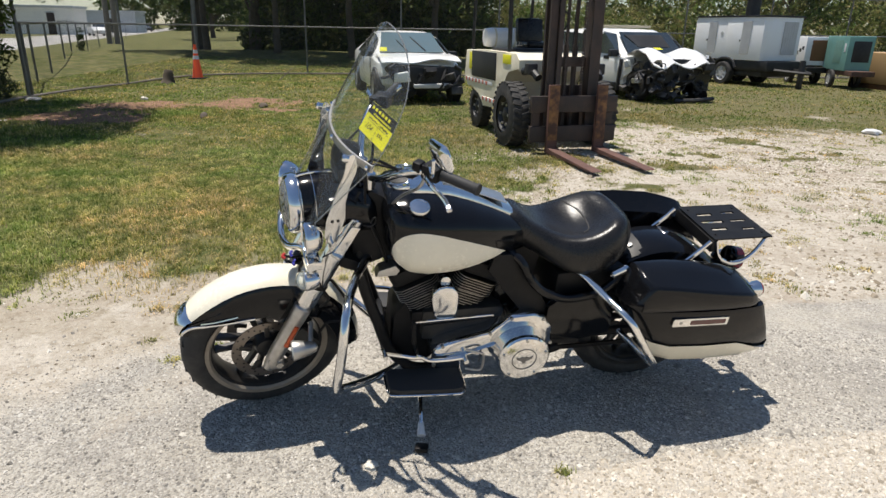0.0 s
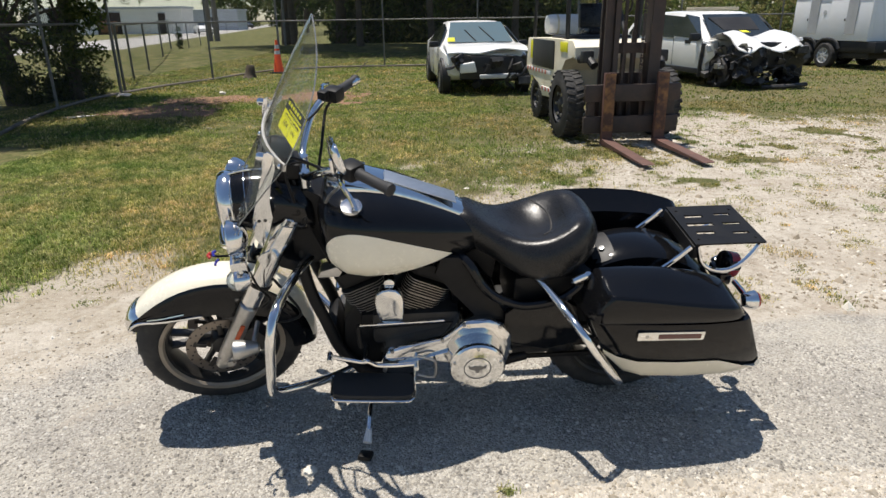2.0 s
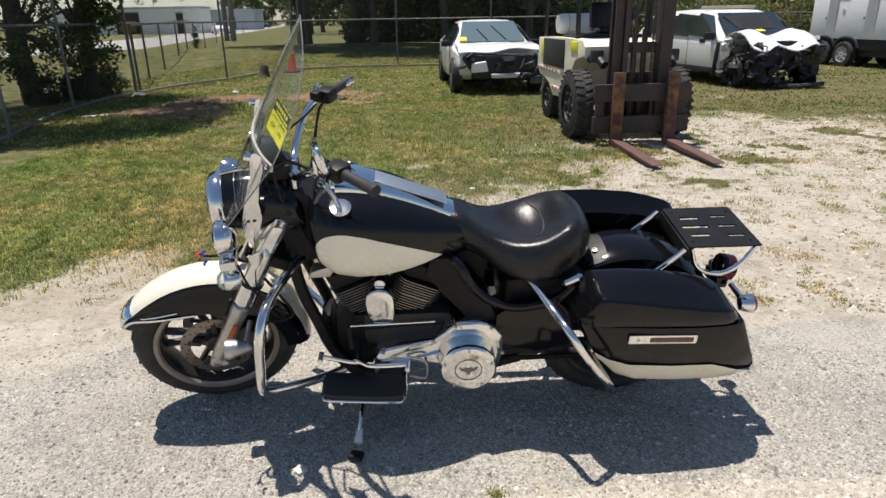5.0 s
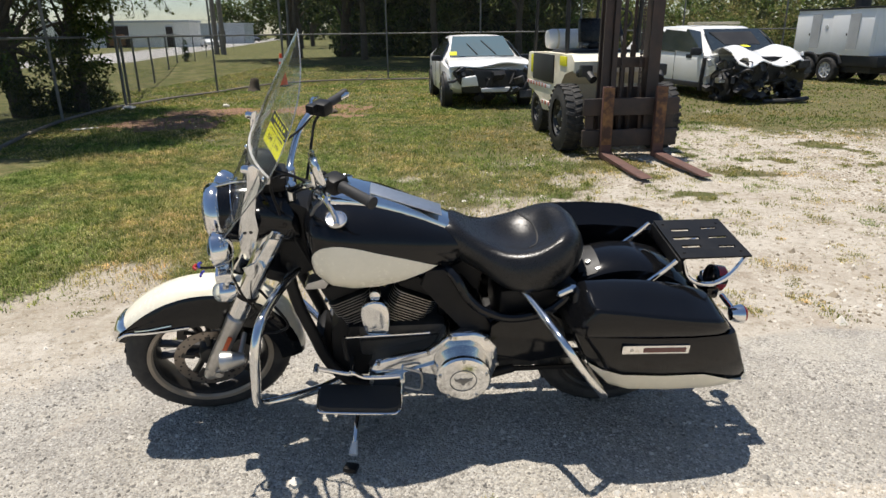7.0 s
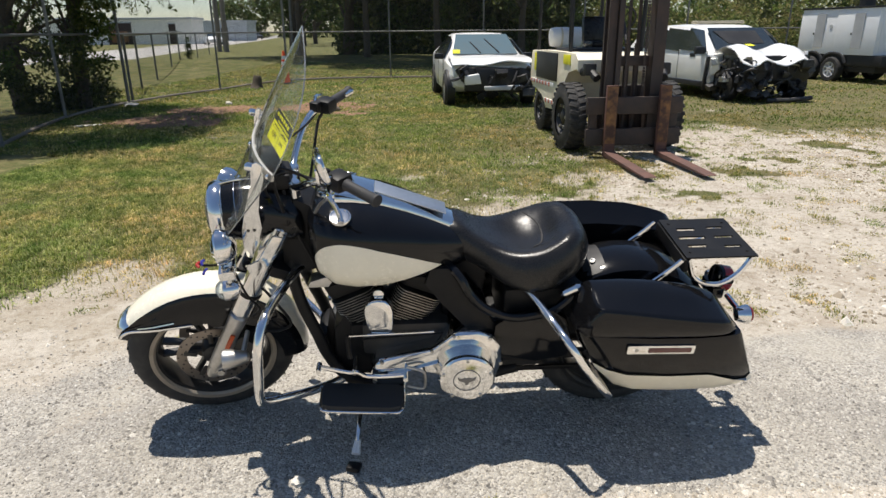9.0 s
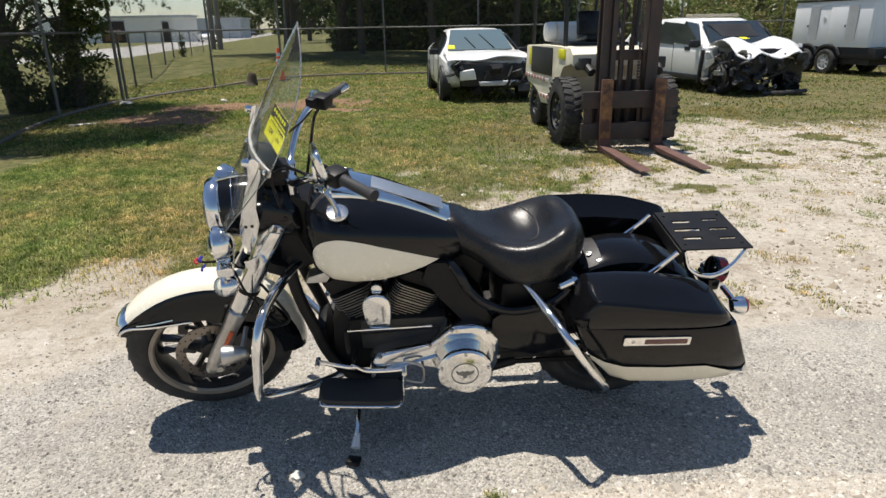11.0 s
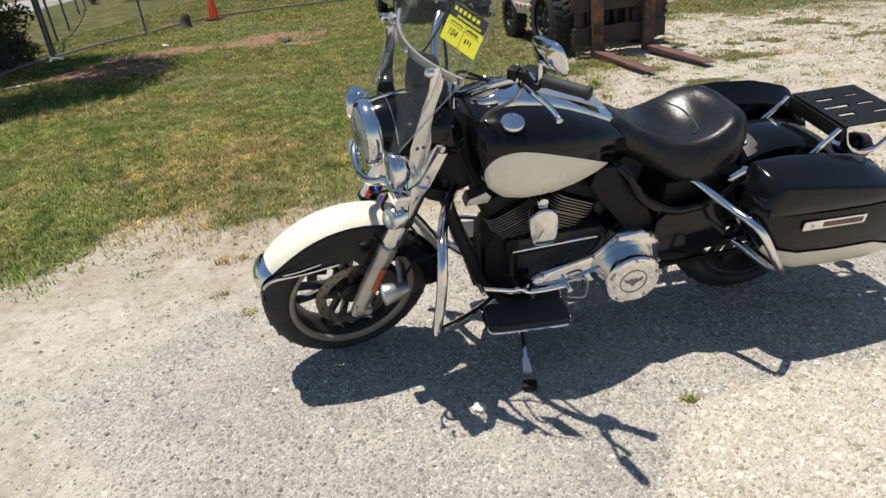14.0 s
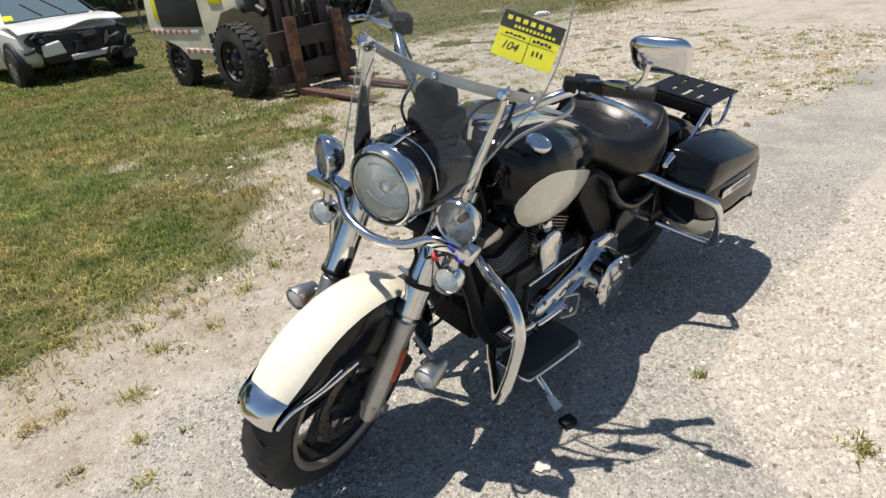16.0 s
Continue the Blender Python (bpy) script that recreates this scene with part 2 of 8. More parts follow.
def prism(bm, outline, thick, m=None, bevel=0.0):
    """A flat plate: an outline in x, y made thick along z (centred), placed by m."""
    m = m or Matrix()
    lo = [bm.verts.new(m @ Vector((x, y, -thick / 2))) for x, y in outline]
    hi = [bm.verts.new(m @ Vector((x, y, thick / 2))) for x, y in outline]
    n = len(outline)
    faces = [bm.faces.new(lo[::-1]), bm.faces.new(hi)]
    for k in range(n):
        faces.append(bm.faces.new((lo[k], lo[(k + 1) % n], hi[(k + 1) % n], hi[k])))
    if bevel:
        es = list(faces[1].edges) + list(faces[0].edges)
        bmesh.ops.bevel(bm, geom=es, offset=bevel, segments=2, affect="EDGES", profile=0.6)
    return bm


def rounded(w, h, r, n=4):
    pts = []
    for cx, cy, a0 in ((w / 2 - r, h / 2 - r, 0), (-w / 2 + r, h / 2 - r, 90), (-w / 2 + r, -h / 2 + r, 180), (w / 2 - r, -h / 2 + r, 270)):
        for k in range(n + 1):
            a = radians(a0 + 90 * k / n)
            pts.append((cx + r * math.cos(a), cy + r * math.sin(a)))
    return pts


def axes(o, x, y):
    """A matrix with its origin at o, x along x and y near y."""
    x = Vector(x).normalized()
    z = x.cross(Vector(y)).normalized()
    y = z.cross(x)
    return Matrix(((x.x, y.x, z.x, o[0]), (x.y, y.y, z.y, o[1]), (x.z, y.z, z.z, o[2]), (0, 0, 0, 1)))


B = bmesh.new


def skin(rings, closed=True):
    bm = bmesh.new()
    loft(bm, rings, closed=closed)
    return bm


# ---- ground: one sheet to the horizon ----
EDGE = [(-30, -9.3), (-6, 1.3), (-2.85, 2.94), (-1.94, 3.28), (-1.05, 3.62), (-0.5, 3.95), (-0.05, 4.6), (0.4, 5.8), (0.9, 7.2), (1.4, 9.0), (2.0, 10.6), (3.0, 10.9), (4.2, 10.2), (6.5, 9.2), (12, 8.6), (40, 7)]


def seg_dist(px, py, a, b):
    ax, ay = a
    dx, dy = b[0] - ax, b[1] - ay
    k = np.clip(((px - ax) * dx + (py - ay) * dy) / (dx * dx + dy * dy), 0, 1)
    return np.hypot(px - ax - k * dx, py - ay - k * dy)


def in_polygon(px, py, poly):
    inside = np.zeros(px.shape, bool)
    for (x0, y0), (x1, y1) in zip(poly, poly[1:] + poly[:1]):
        c = ((y0 > py) != (y1 > py)) & (px < (x1 - x0) * (py - y0) / ((y1 - y0) if y1 != y0 else 1e-9) + x0)
        inside ^= c
    return inside


def wave(px, py, scale, seed):
    """Cheap smooth noise from -1 to 1 for arrays."""
    rng = np.random.RandomState(seed)
    out = np.zeros(px.shape)
    amp, tot = 1.0, 0.0
    for octave in range(4):
        for k in range(4):
            a, ph = rng.uniform(0, 6.283), rng.uniform(0, 6.283)
            f = scale * (1.9 ** octave) * rng.uniform(0.7, 1.3)
            out += amp * np.sin((px * math.cos(a) + py * math.sin(a)) * f + ph + 1.7 * np.sin((px * math.sin(a) - py * math.cos(a)) * f * 0.6 + ph))
        tot += amp * 2.2
        amp *= 0.62
    return np.clip(out / tot, -1, 1)


def smooth01(v, a, b):
    k = np.clip((v - a) / (b - a), 0, 1)
    return k * k * (3 - 2 * k)


def turf_at(px, py):
    """How much turf grows at a place, 0 to 1."""
    d = np.min([seg_dist(px, py, a, b) for a, b in zip(EDGE, EDGE[1:])], axis=0)
    d = np.where(in_polygon(px, py, EDGE + [(40, -60), (-30, -60)]), -d, d)
    n, n2 = wave(px, py, 1.1, 3), wave(px, py, 4.2, 4)
    near = smooth01(d + 0.45 * n + 0.25 * n2, -0.25, 0.75)
    patchy = 0.75 + 0.4 * n + 0.25 * n2 + 0.08 * np.clip(d, 0, 4)
    right = smooth01(px, -2.4, 1.2)
    patchy = patchy - right * (0.38 - 0.26 * np.maximum(smooth01(py, 4.2, 5.2) * (1 - smooth01(px, 0.2, 1.4)), smooth01(py, 10.5, 12.0)))
    n3 = wave(px, py, 9.0, 5)
    islands = 0.75 * smooth01(n * 0.6 + n2 * 0.5 + n3 * 0.25, 0.3, 0.6) * smooth01(d, -5.5, -0.4) * smooth01(py, 4.4, 6.0)
    for cx, cy, rx, ry in ((3.0, 8.55, 0.75, 0.2), (3.7, 8.45, 0.5, 0.16), (2.2, 7.7, 0.5, 0.2), (4.6, 8.9, 0.5, 0.15), (1.4, 6.6, 0.5, 0.3), (4.4, 7.2, 0.35, 0.1), (0.5, 6.6, 0.5, 0.5), (1.0, 7.9, 0.35, 0.4)):
        q = ((px - cx) / rx) ** 2 + ((py - cy) / ry) ** 2
        islands = np.maximum(islands, 0.85 * smooth01(0.9 - 0.8 * q + 1.1 * n2 + 1.2 * n3, 0.0, 1.1))
    t = np.maximum(near * np.clip(patchy, 0.1, 1.0), islands)
    return np.clip(t, 0, 1)


def fringe_at(px, py):
    """Brown dust and dead roots where the turf gives out, 0 to 1."""
    d = np.min([seg_dist(px, py, a, b) for a, b in zip(EDGE, EDGE[1:])], axis=0)
    d = np.where(in_polygon(px, py, EDGE + [(40, -60), (-30, -60)]), -d, d)
    return smooth01(d + 0.35 * wave(px, py, 1.6, 16) + 0.3 * wave(px, py, 6.0, 17), -0.75, 0.2) * (1 - 0.35 * smooth01(px, -0.2, 1.2))


def growth_at(px, py):
    """How thick the blades stand: thin in bare spots, on soil and in the drier parts."""
    n, n2, n3 = wave(px, py, 1.1, 3), wave(px, py, 4.2, 4), wave(px, py, 9.0, 5)
    tuft = smooth01(wave(px, py, 26.0, 6) + 0.5 * n3, -0.35, 0.45)
    bare = 1 - (1 - smooth01(n2 * 0.6 + n3 * 0.55 - 0.25 * n, 0.2, 0.6) * 0.8) * (0.35 + 0.65 * tuft)
    dry = smooth01(px, -2.2, 0.8) * 0.5
    return np.clip(turf_at(px, py) * (1 - bare) * (1 - dry) * (1 - 0.93 * np.clip(1.5 * soil_at(px, py), 0, 1)), 0, 1)


def soil_at(px, py):
    s = np.zeros(px.shape)
    for cx, cy, rx, ry in ((-6.6, 10.3, 1.3, 1.1), (-6.9, 12.1, 1.1, 0.9), (-4.4, 12.8, 1.0, 1.7)):
        q = ((px - cx) / rx) ** 2 + ((py - cy) / ry) ** 2
        s = np.maximum(s, smooth01(1.05 - q + 0.9 * wave(px, py, 2.2, 8) + 0.5 * wave(px, py, 8.0, 9), -0.05, 0.75))
    return s


def dry_at(px, py):
    n, n2 = wave(px, py, 1.3, 13), wave(px, py, 5.0, 14)
    return np.clip(-0.12 + 0.7 * smooth01(px, -2.8, 0.8) + 0.45 * n + 0.3 * n2, 0, 0.9)


def road_at(px, py):
    """Old grey millings under the motorcycle."""
    n = wave(px, py, 1.8, 11)
    up = (2.93 + (px + 1.75) * 0.212) - py
    dust = smooth01(-px - 0.95 + 0.45 * n + 0.3 * wave(px, py, 5.0, 15), -0.1, 0.9)
    return smooth01(up + 0.22 * n, -0.12, 0.2) * (1 - 0.8 * dust)


def coarse_at(px, py):
    """Loose beige gravel at the near side."""
    n = wave(px, py, 2.6, 12)
    a = (2.10 + (px - 0.46) * 0.34) - py
    b = px - (0.36 + (py - 1.84) * 0.40)
    return smooth01(np.minimum(a, b) + 0.06 * n, -0.03, 0.1)


def graded(lo, hi, fine, far):
    v, out = lo, []
    while v <= hi:
        out.append(v)
        v += fine
    step = fine
    v = out[-1]
    while v < far:
        step *= 1.22
        v += step
        out.append(v)
    v, step, pre = lo, fine, []
    while v > -far:
        step *= 1.22
        v -= step
        pre.append(v)
    return np.array(pre[::-1] + out)


def height_at(px, py):
    near = 0.004 * wave(px, py, 5.0, 21) + 0.006 * wave(px, py, 1.2, 22)
    edge = smooth01(turf_at(px, py), 0.2, 0.8) * 0.015
    mound = 0.35 * np.exp(-(((px + 16) / 5) ** 2 + ((py - 25) / 5) ** 2)) + 0.4 * np.exp(-(((px + 9) / 8) ** 2 + ((py - 31) / 5) ** 2))
    flat = np.exp(-(((px - 0.2) / 1.6) ** 2 + ((py - 2.6) / 0.8) ** 2))
    return (near + edge) * (1 - 0.7 * flat) + mound - 0.006


gxs, gys = graded(-8.6, 6.6, 0.07, 900.0), graded(1.0, 13.6, 0.07, 900.0)
PX, PY = np.meshgrid(gxs, gys)
PZ = height_at(PX, PY)
far_flat = np.hypot(PX, PY) > 120
PZ[far_flat] = -0.006
verts = np.stack([PX.ravel(), PY.ravel(), PZ.ravel()], 1)
nx, ny = len(gxs), len(gys)
idx = np.arange(nx * ny).reshape(ny, nx)
quads = np.stack([idx[:-1, :-1].ravel(), idx[:-1, 1:].ravel(), idx[1:, 1:].ravel(), idx[1:, :-1].ravel()], 1)
gme = bpy.data.meshes.new("ground")
gme.from_pydata(verts.tolist(), [], quads.tolist())
for key, fn in (("turf", turf_at), ("soil", soil_at), ("road", road_at), ("coarse", coarse_at), ("dryness", dry_at), ("fringe", fringe_at)):
    at = gme.attributes.new(key, "FLOAT", "POINT")
    at.data.foreach_set("value", fn(PX, PY).ravel().astype(np.float32))
gme.polygons.foreach_set("use_smooth", [True] * len(gme.polygons))


def ground_material():
    m = bpy.data.materials.new("gravel_sand_and_turf")
    t, p = nodes_of(m)
    pos = t.nodes.new("ShaderNodeNewGeometry").outputs["Position"]

    def attr(name):
        n = t.nodes.new("ShaderNodeAttribute")
        n.attribute_name = name
        return n.outputs["Fac"]

    mid, fine = noise_node(t, 3.5, 6, 0.65, pos), noise_node(t, 55.0, 4, 0.6, pos)
    big = noise_node(t, 0.8, 4, 0.6, pos)
    vor = t.nodes.new("ShaderNodeTexVoronoi")
    vor.inputs["Scale"].default_value = 115.0
    t.links.new(pos, vor.inputs["Vector"])
    sp = t.nodes.new("ShaderNodeSeparateColor")
    t.links.new(vor.outputs["Color"], sp.inputs[0])
    vor2 = t.nodes.new("ShaderNodeTexVoronoi")
    vor2.inputs["Scale"].default_value = 42.0
    t.links.new(pos, vor2.inputs["Vector"])
    sp2 = t.nodes.new("ShaderNodeSeparateColor")
    t.links.new(vor2.outputs["Color"], sp2.inputs[0])

    vor3 = t.nodes.new("ShaderNodeTexVoronoi")
    vor3.inputs["Scale"].default_value = 62.0
    t.links.new(pos, vor3.inputs["Vector"])
    sp3 = t.nodes.new("ShaderNodeSeparateColor")
    t.links.new(vor3.outputs["Color"], sp3.inputs[0])

    def sharpen(a, k=0.9):
        """Break a soft mask into a ragged one by noise."""
        v = calc(t, "ADD", a, calc(t, "MULTIPLY", calc(t, "SUBTRACT", calc(t, "ADD", calc(t, "MULTIPLY", mid, 0.5), calc(t, "MULTIPLY", fine, 0.5)), 0.5), k))
        return ramp(t, v, [(0.38, (0, 0, 0)), (0.62, (1, 1, 1))])

    worn = ramp(t, mid, [(0.42, (0, 0, 0)), (0.68, (1, 1, 1))])
    millings = mixc(t, sp.outputs[0], (0.24, 0.222, 0.193), (0.55, 0.515, 0.45))
    millings = mixc(t, calc(t, "MULTIPLY", ramp(t, sp3.outputs[0], [(0.55, (0, 0, 0)), (0.75, (1, 1, 1))]), 0.4), millings, mixc(t, sp3.outputs[1], (0.2, 0.19, 0.17), (0.6, 0.57, 0.52)))
    millings = mixc(t, calc(t, "MULTIPLY", worn, 0.55), millings, (0.5, 0.46, 0.385))
    sand = mixc(t, fine, (0.355, 0.312, 0.255), (0.585, 0.53, 0.45))
    sand = mixc(t, calc(t, "MULTIPLY", sp2.outputs[0], 0.35), sand, (0.64, 0.595, 0.51))
    sand = mixc(t, calc(t, "MULTIPLY", ramp(t, mid, [(0.5, (0, 0, 0)), (0.72, (1, 1, 1))]), 0.42), sand, (0.27, 0.225, 0.16))
    coarse = mixc(t, sp2.outputs[1], (0.42, 0.375, 0.31), (0.54, 0.49, 0.42))
    coarse = mixc(t, calc(t, "MULTIPLY", sp.outputs[1], 0.4), coarse, (0.55, 0.51, 0.44))
    patch, clump = noise_node(t, 0.9, 5, 0.7, pos), noise_node(t, 14.0, 4, 0.65, pos)
    turf = mixc(t, ramp(t, patch, [(0.4, (0, 0, 0)), (0.6, (1, 1, 1))]), (0.095, 0.115, 0.034), (0.17, 0.162, 0.075))
    turf = mixc(t, ramp(t, mid, [(0.42, (0, 0, 0)), (0.68, (0.75, 0.75, 0.75))]), turf, (0.15, 0.115, 0.062))
    turf = mixc(t, ramp(t, clump, [(0.42, (0, 0, 0)), (0.66, (0.8, 0.8, 0.8))]), turf, (0.055, 0.075, 0.018))
    turf = mixc(t, calc(t, "MULTIPLY", fine, 0.5), turf, (0.2, 0.17, 0.085))
    turf = mixc(t, 1.0, turf, ramp(t, noise_node(t, 2.6, 5, 0.7, pos), [(0.4, (0.56, 0.72, 0.5)), (0.5, (0.95, 0.95, 0.9)), (0.6, (1.3, 1.25, 1.25))]), "MULTIPLY")
    turf = mixc(t, attr("dryness"), turf, mixc(t, clump, (0.12, 0.105, 0.05), (0.19, 0.165, 0.09)))
    soil = mixc(t, fine, (0.21, 0.115, 0.07), (0.38, 0.235, 0.16))
    soil = mixc(t, ramp(t, clump, [(0.45, (0, 0, 0)), (0.72, (0.6, 0.6, 0.6))]), soil, (0.17, 0.14, 0.065))
    soil = mixc(t, ramp(t, mid, [(0.45, (0, 0, 0)), (0.7, (0.6, 0.6, 0.6))]), soil, (0.1, 0.062, 0.04))
    stain = noise_node(t, 1.6, 6, 0.7, pos)
    sand = mixc(t, ramp(t, stain, [(0.48, (0, 0, 0)), (0.66, (0.55, 0.55, 0.55))]), sand, (0.27, 0.21, 0.15))
    sand = mixc(t, ramp(t, clump, [(0.52, (0, 0, 0)), (0.7, (0.5, 0.5, 0.5))]), sand, (0.2, 0.165, 0.11))
    millings = mixc(t, ramp(t, stain, [(0.45, (0, 0, 0)), (0.62, (0.4, 0.4, 0.4))]), millings, (0.22, 0.205, 0.185))
    root = mixc(t, fine, (0.19, 0.145, 0.085), (0.36, 0.3, 0.205))
    sand = mixc(t, calc(t, "MULTIPLY", sharpen(attr("fringe"), 1.1), 0.3), sand, root)
    c = mixc(t, sharpen(attr("road"), 0.7), sand, millings)
    c = mixc(t, sharpen(attr("coarse"), 0.5), c, coarse)
    c = mixc(t, sharpen(attr("turf"), 0.9), c, turf)
    c = mixc(t, sharpen(attr("soil"), 0.9), c, soil)
    t.links.new(c, p.inputs["Base Color"])
    p.inputs["Roughness"].default_value = 0.95
    p.inputs["Specular IOR Level"].default_value = 0.15
    h = calc(t, "ADD", calc(t, "MULTIPLY", vor.outputs["Distance"], -1.2), calc(t, "ADD", calc(t, "MULTIPLY", fine, 0.5), calc(t, "MULTIPLY", vor2.outputs["Distance"], -0.8)))
    bump(t, p, h, 0.9, 0.008)
    return m


gme.materials.append(ground_material())
ground = tagged(new("ground", gme), "pale limestone gravel, grey millings and patchy dry turf", "ground", kind="structure")


def scatter_mesh(name, verts, faces, mat, label, category):
    me = bpy.data.meshes.new(name)
    me.from_pydata(verts.tolist(), [], faces.tolist())
    me.materials.append(mat)
    return tagged(new(name, me), label, category, kind="stuff")


def grass_material(name, cols, rough=0.7, thin=0.45):
    m = bpy.data.materials.new(name)
    t, p = nodes_of(m)
    g = t.nodes.new("ShaderNodeNewGeometry")
    c = ramp(t, g.outputs["Random Per Island"], cols)
    big = noise_node(t, 0.7, 3, 0.6, g.outputs["Position"])
    if thin:
        c = mixc(t, 1.0, c, ramp(t, big, [(0.4, (0.66, 0.86, 0.6)), (0.6, (1.15, 0.98, 1.0))]), "MULTIPLY")
        c = mixc(t, 1.0, c, ramp(t, noise_node(t, 2.6, 5, 0.7, g.outputs["Position"]), [(0.4, (0.68, 0.78, 0.58)), (0.5, (0.95, 0.96, 0.88)), (0.6, (1.2, 1.16, 1.04))]), "MULTIPLY")
        c = mixc(t, 1.0, c, ramp(t, noise_node(t, 11.0, 4, 0.65, g.outputs["Position"]), [(0.38, (0.5, 0.6, 0.46)), (0.64, (1.5, 1.42, 1.36))]), "MULTIPLY")
    t.links.new(c, p.inputs["Base Color"])
    if thin:
        tl = t.nodes.new("ShaderNodeBsdfTranslucent")
        mx = t.nodes.new("ShaderNodeMixShader")
        mx.inputs[0].default_value = thin
        t.links.new(c, tl.inputs[0])
        t.links.new(p.outputs[0], mx.inputs[1])
        t.links.new(tl.outputs[0], mx.inputs[2])
        t.links.new(mx.outputs[0], t.nodes["Material Output"].inputs[0])
    p.inputs["Roughness"].default_value = rough
    p.inputs["Specular IOR Level"].default_value = 0.25
    p.inputs["Subsurface Weight"].default_value = 0.0
    return m


TURF = grass_material("turf_blades", [(0.0, (0.15, 0.19, 0.04)), (0.35, (0.25, 0.285, 0.08)), (0.6, (0.38, 0.365, 0.145)), (0.8, (0.52, 0.45, 0.23)), (1.0, (0.66, 0.58, 0.36))])
DRY_TURF = grass_material("dry_turf_blades", [(0.0, (0.16, 0.195, 0.06)), (0.4, (0.24, 0.245, 0.09)), (0.7, (0.34, 0.3, 0.15)), (1.0, (0.46, 0.4, 0.24))])
DRY = grass_material("dry_weed_blades", [(0.0, (0.3, 0.3, 0.12)), (0.5, (0.5, 0.44, 0.24)), (1.0, (0.7, 0.6, 0.4))])


def blades(px, py, length, width, rng, lean=0.6):
    """Bent tapering blades standing on the ground at the given places."""
    n = len(px)
    z = height_at(px, py) - 0.004
    a, tilt = rng.uniform(0, 6.283, n), rng.uniform(0.1, lean, n)
    L, W = length * rng.uniform(0.6, 1.3, n), width * rng.uniform(0.7, 1.3, n)
    dx, dy = np.cos(a), np.sin(a)
    base = np.stack([px, py, z], 1)
    side = np.stack([-dy * W, dx * W, np.zeros(n)], 1)
    out = np.stack([dx, dy, np.zeros(n)], 1)
    up = np.array([0, 0, 1.0])
    mid = base + out * (L * 0.25 * tilt)[:, None] + up * (L * 0.6)[:, None]
    tip = base + out * (L * 0.9 * tilt)[:, None] + up * (L * (1.05 - 0.5 * tilt))[:, None]
    v = np.stack([base - side, base + side, mid + side * 0.7, mid - side * 0.7, tip], 1).reshape(-1, 3)
    k = np.arange(n)[:, None] * 5
    f = [list(q) for q in (k + np.array([0, 1, 2, 3])).tolist()] + [list(q) for q in (k + np.array([3, 2, 4])).tolist()]
    return v, f


def grow(name, x0, x1, y0, y1, count, length, width, mat, label, seed, power=1.0, lean=1.8):
    rng = np.random.RandomState(seed)
    px, py = rng.uniform(x0, x1, count), rng.uniform(y0, y1, count)
    keep = rng.uniform(0, 1, count) < growth_at(px, py) ** power
    px, py = px[keep], py[keep]
    v, f = blades(px, py, length * (0.75 + 0.35 * wave(px, py, 1.5, 31)), width, rng, lean)
    me = bpy.data.meshes.new(name)
    me.from_pydata(v.tolist(), [], f)
    me.materials.append(mat)
    me.materials.append(DRY_TURF)
    withered = (rng.uniform(0, 1, len(px)) < 1.5 * dry_at(px, py) - 0.1).astype(np.int32)
    me.materials.append(DRY)
    withered = np.where((turf_at(px, py) < 0.5) & (rng.uniform(0, 1, len(px)) < 0.75), 2, withered).astype(np.int32)
    me.polygons.foreach_set("material_index", np.concatenate([withered, withered]))
    return tagged(new(name, me), label, "grass", kind="stuff")


grow("grass", -5.6, 1.0, 2.6, 7.0, 260000, 0.05, 0.0034, TURF, "short patchy green and straw-coloured turf", 41, 1.45)
grow("grass", -9.5, 3.2, 7.0, 13.0, 180000, 0.055, 0.0058, TURF, "short patchy green and straw-coloured turf", 42)
grow("grass", -12, 13, 13.0, 26.0, 150000, 0.06, 0.013, TURF, "short patchy green and straw-coloured turf", 43)
grow("grass", 2.4, 12, 8.0, 13.0, 70000, 0.045, 0.009, DRY_TURF, "short patchy turf among pale sand", 44)
grow("grass", 0.2, 3.2, 4.5, 12.0, 60000, 0.04, 0.005, DRY_TURF, "sparse weeds in the gravel", 45)
grow("straw", -5.6, 1.0, 2.6, 8.0, 80000, 0.07, 0.003, DRY, "dead straw lying in the turf", 46, 0.6, 2.0)


def tufts(name, spots, mat, label, seed, thick=0.003, lean=1.7):
    rng = np.random.RandomState(seed)
    pxs, pys, ls = [], [], []
    for x, y, r, n, l in spots:
        pxs.append(x + rng.normal(0, r, n))
        pys.append(y + rng.normal(0, r, n))
        ls.append(np.full(n, l))
    px, py, l = np.concatenate(pxs), np.concatenate(pys), np.concatenate(ls)
    v, f = blades(px, py, l, thick, rng, lean)
    me = bpy.data.meshes.new(name)
    me.from_pydata(v.tolist(), [], f)
    me.materials.append(mat)
    return tagged(new(name, me), label, "weeds", kind="stuff")


rs = np.random.RandomState(7)
feathery = [(x + dx, y + dy, r, n, l) for x, y, q in ((-1.14, 3.5, 1), (-1.26, 3.22, 1.2), (-1.6, 3.24, 1.2), (-1.5, 3.28, 0.9), (-0.9, 3.54, 0.9), (-1.2, 3.74, 1), (-1.04, 3.78, 0.8), (-1.26, 2.94, 0.7), (-0.7, 3.82, 1), (-0.52, 3.97, 1)) for dx, dy, r, n, l in ((0, 0, 0.016 * q, 34, 0.05 * q), (0.015, 0.01, 0.035 * q, 26, 0.026 * q))]
spots = [(0.50, 2.11, 0.018, 40, 0.03), (0.60, 1.62, 0.025, 60, 0.035), (-1.25, 2.72, 0.02, 40, 0.03), (-1.1, 2.9, 0.02, 24, 0.022), (-1.45, 2.9, 0.02, 30, 0.025)]
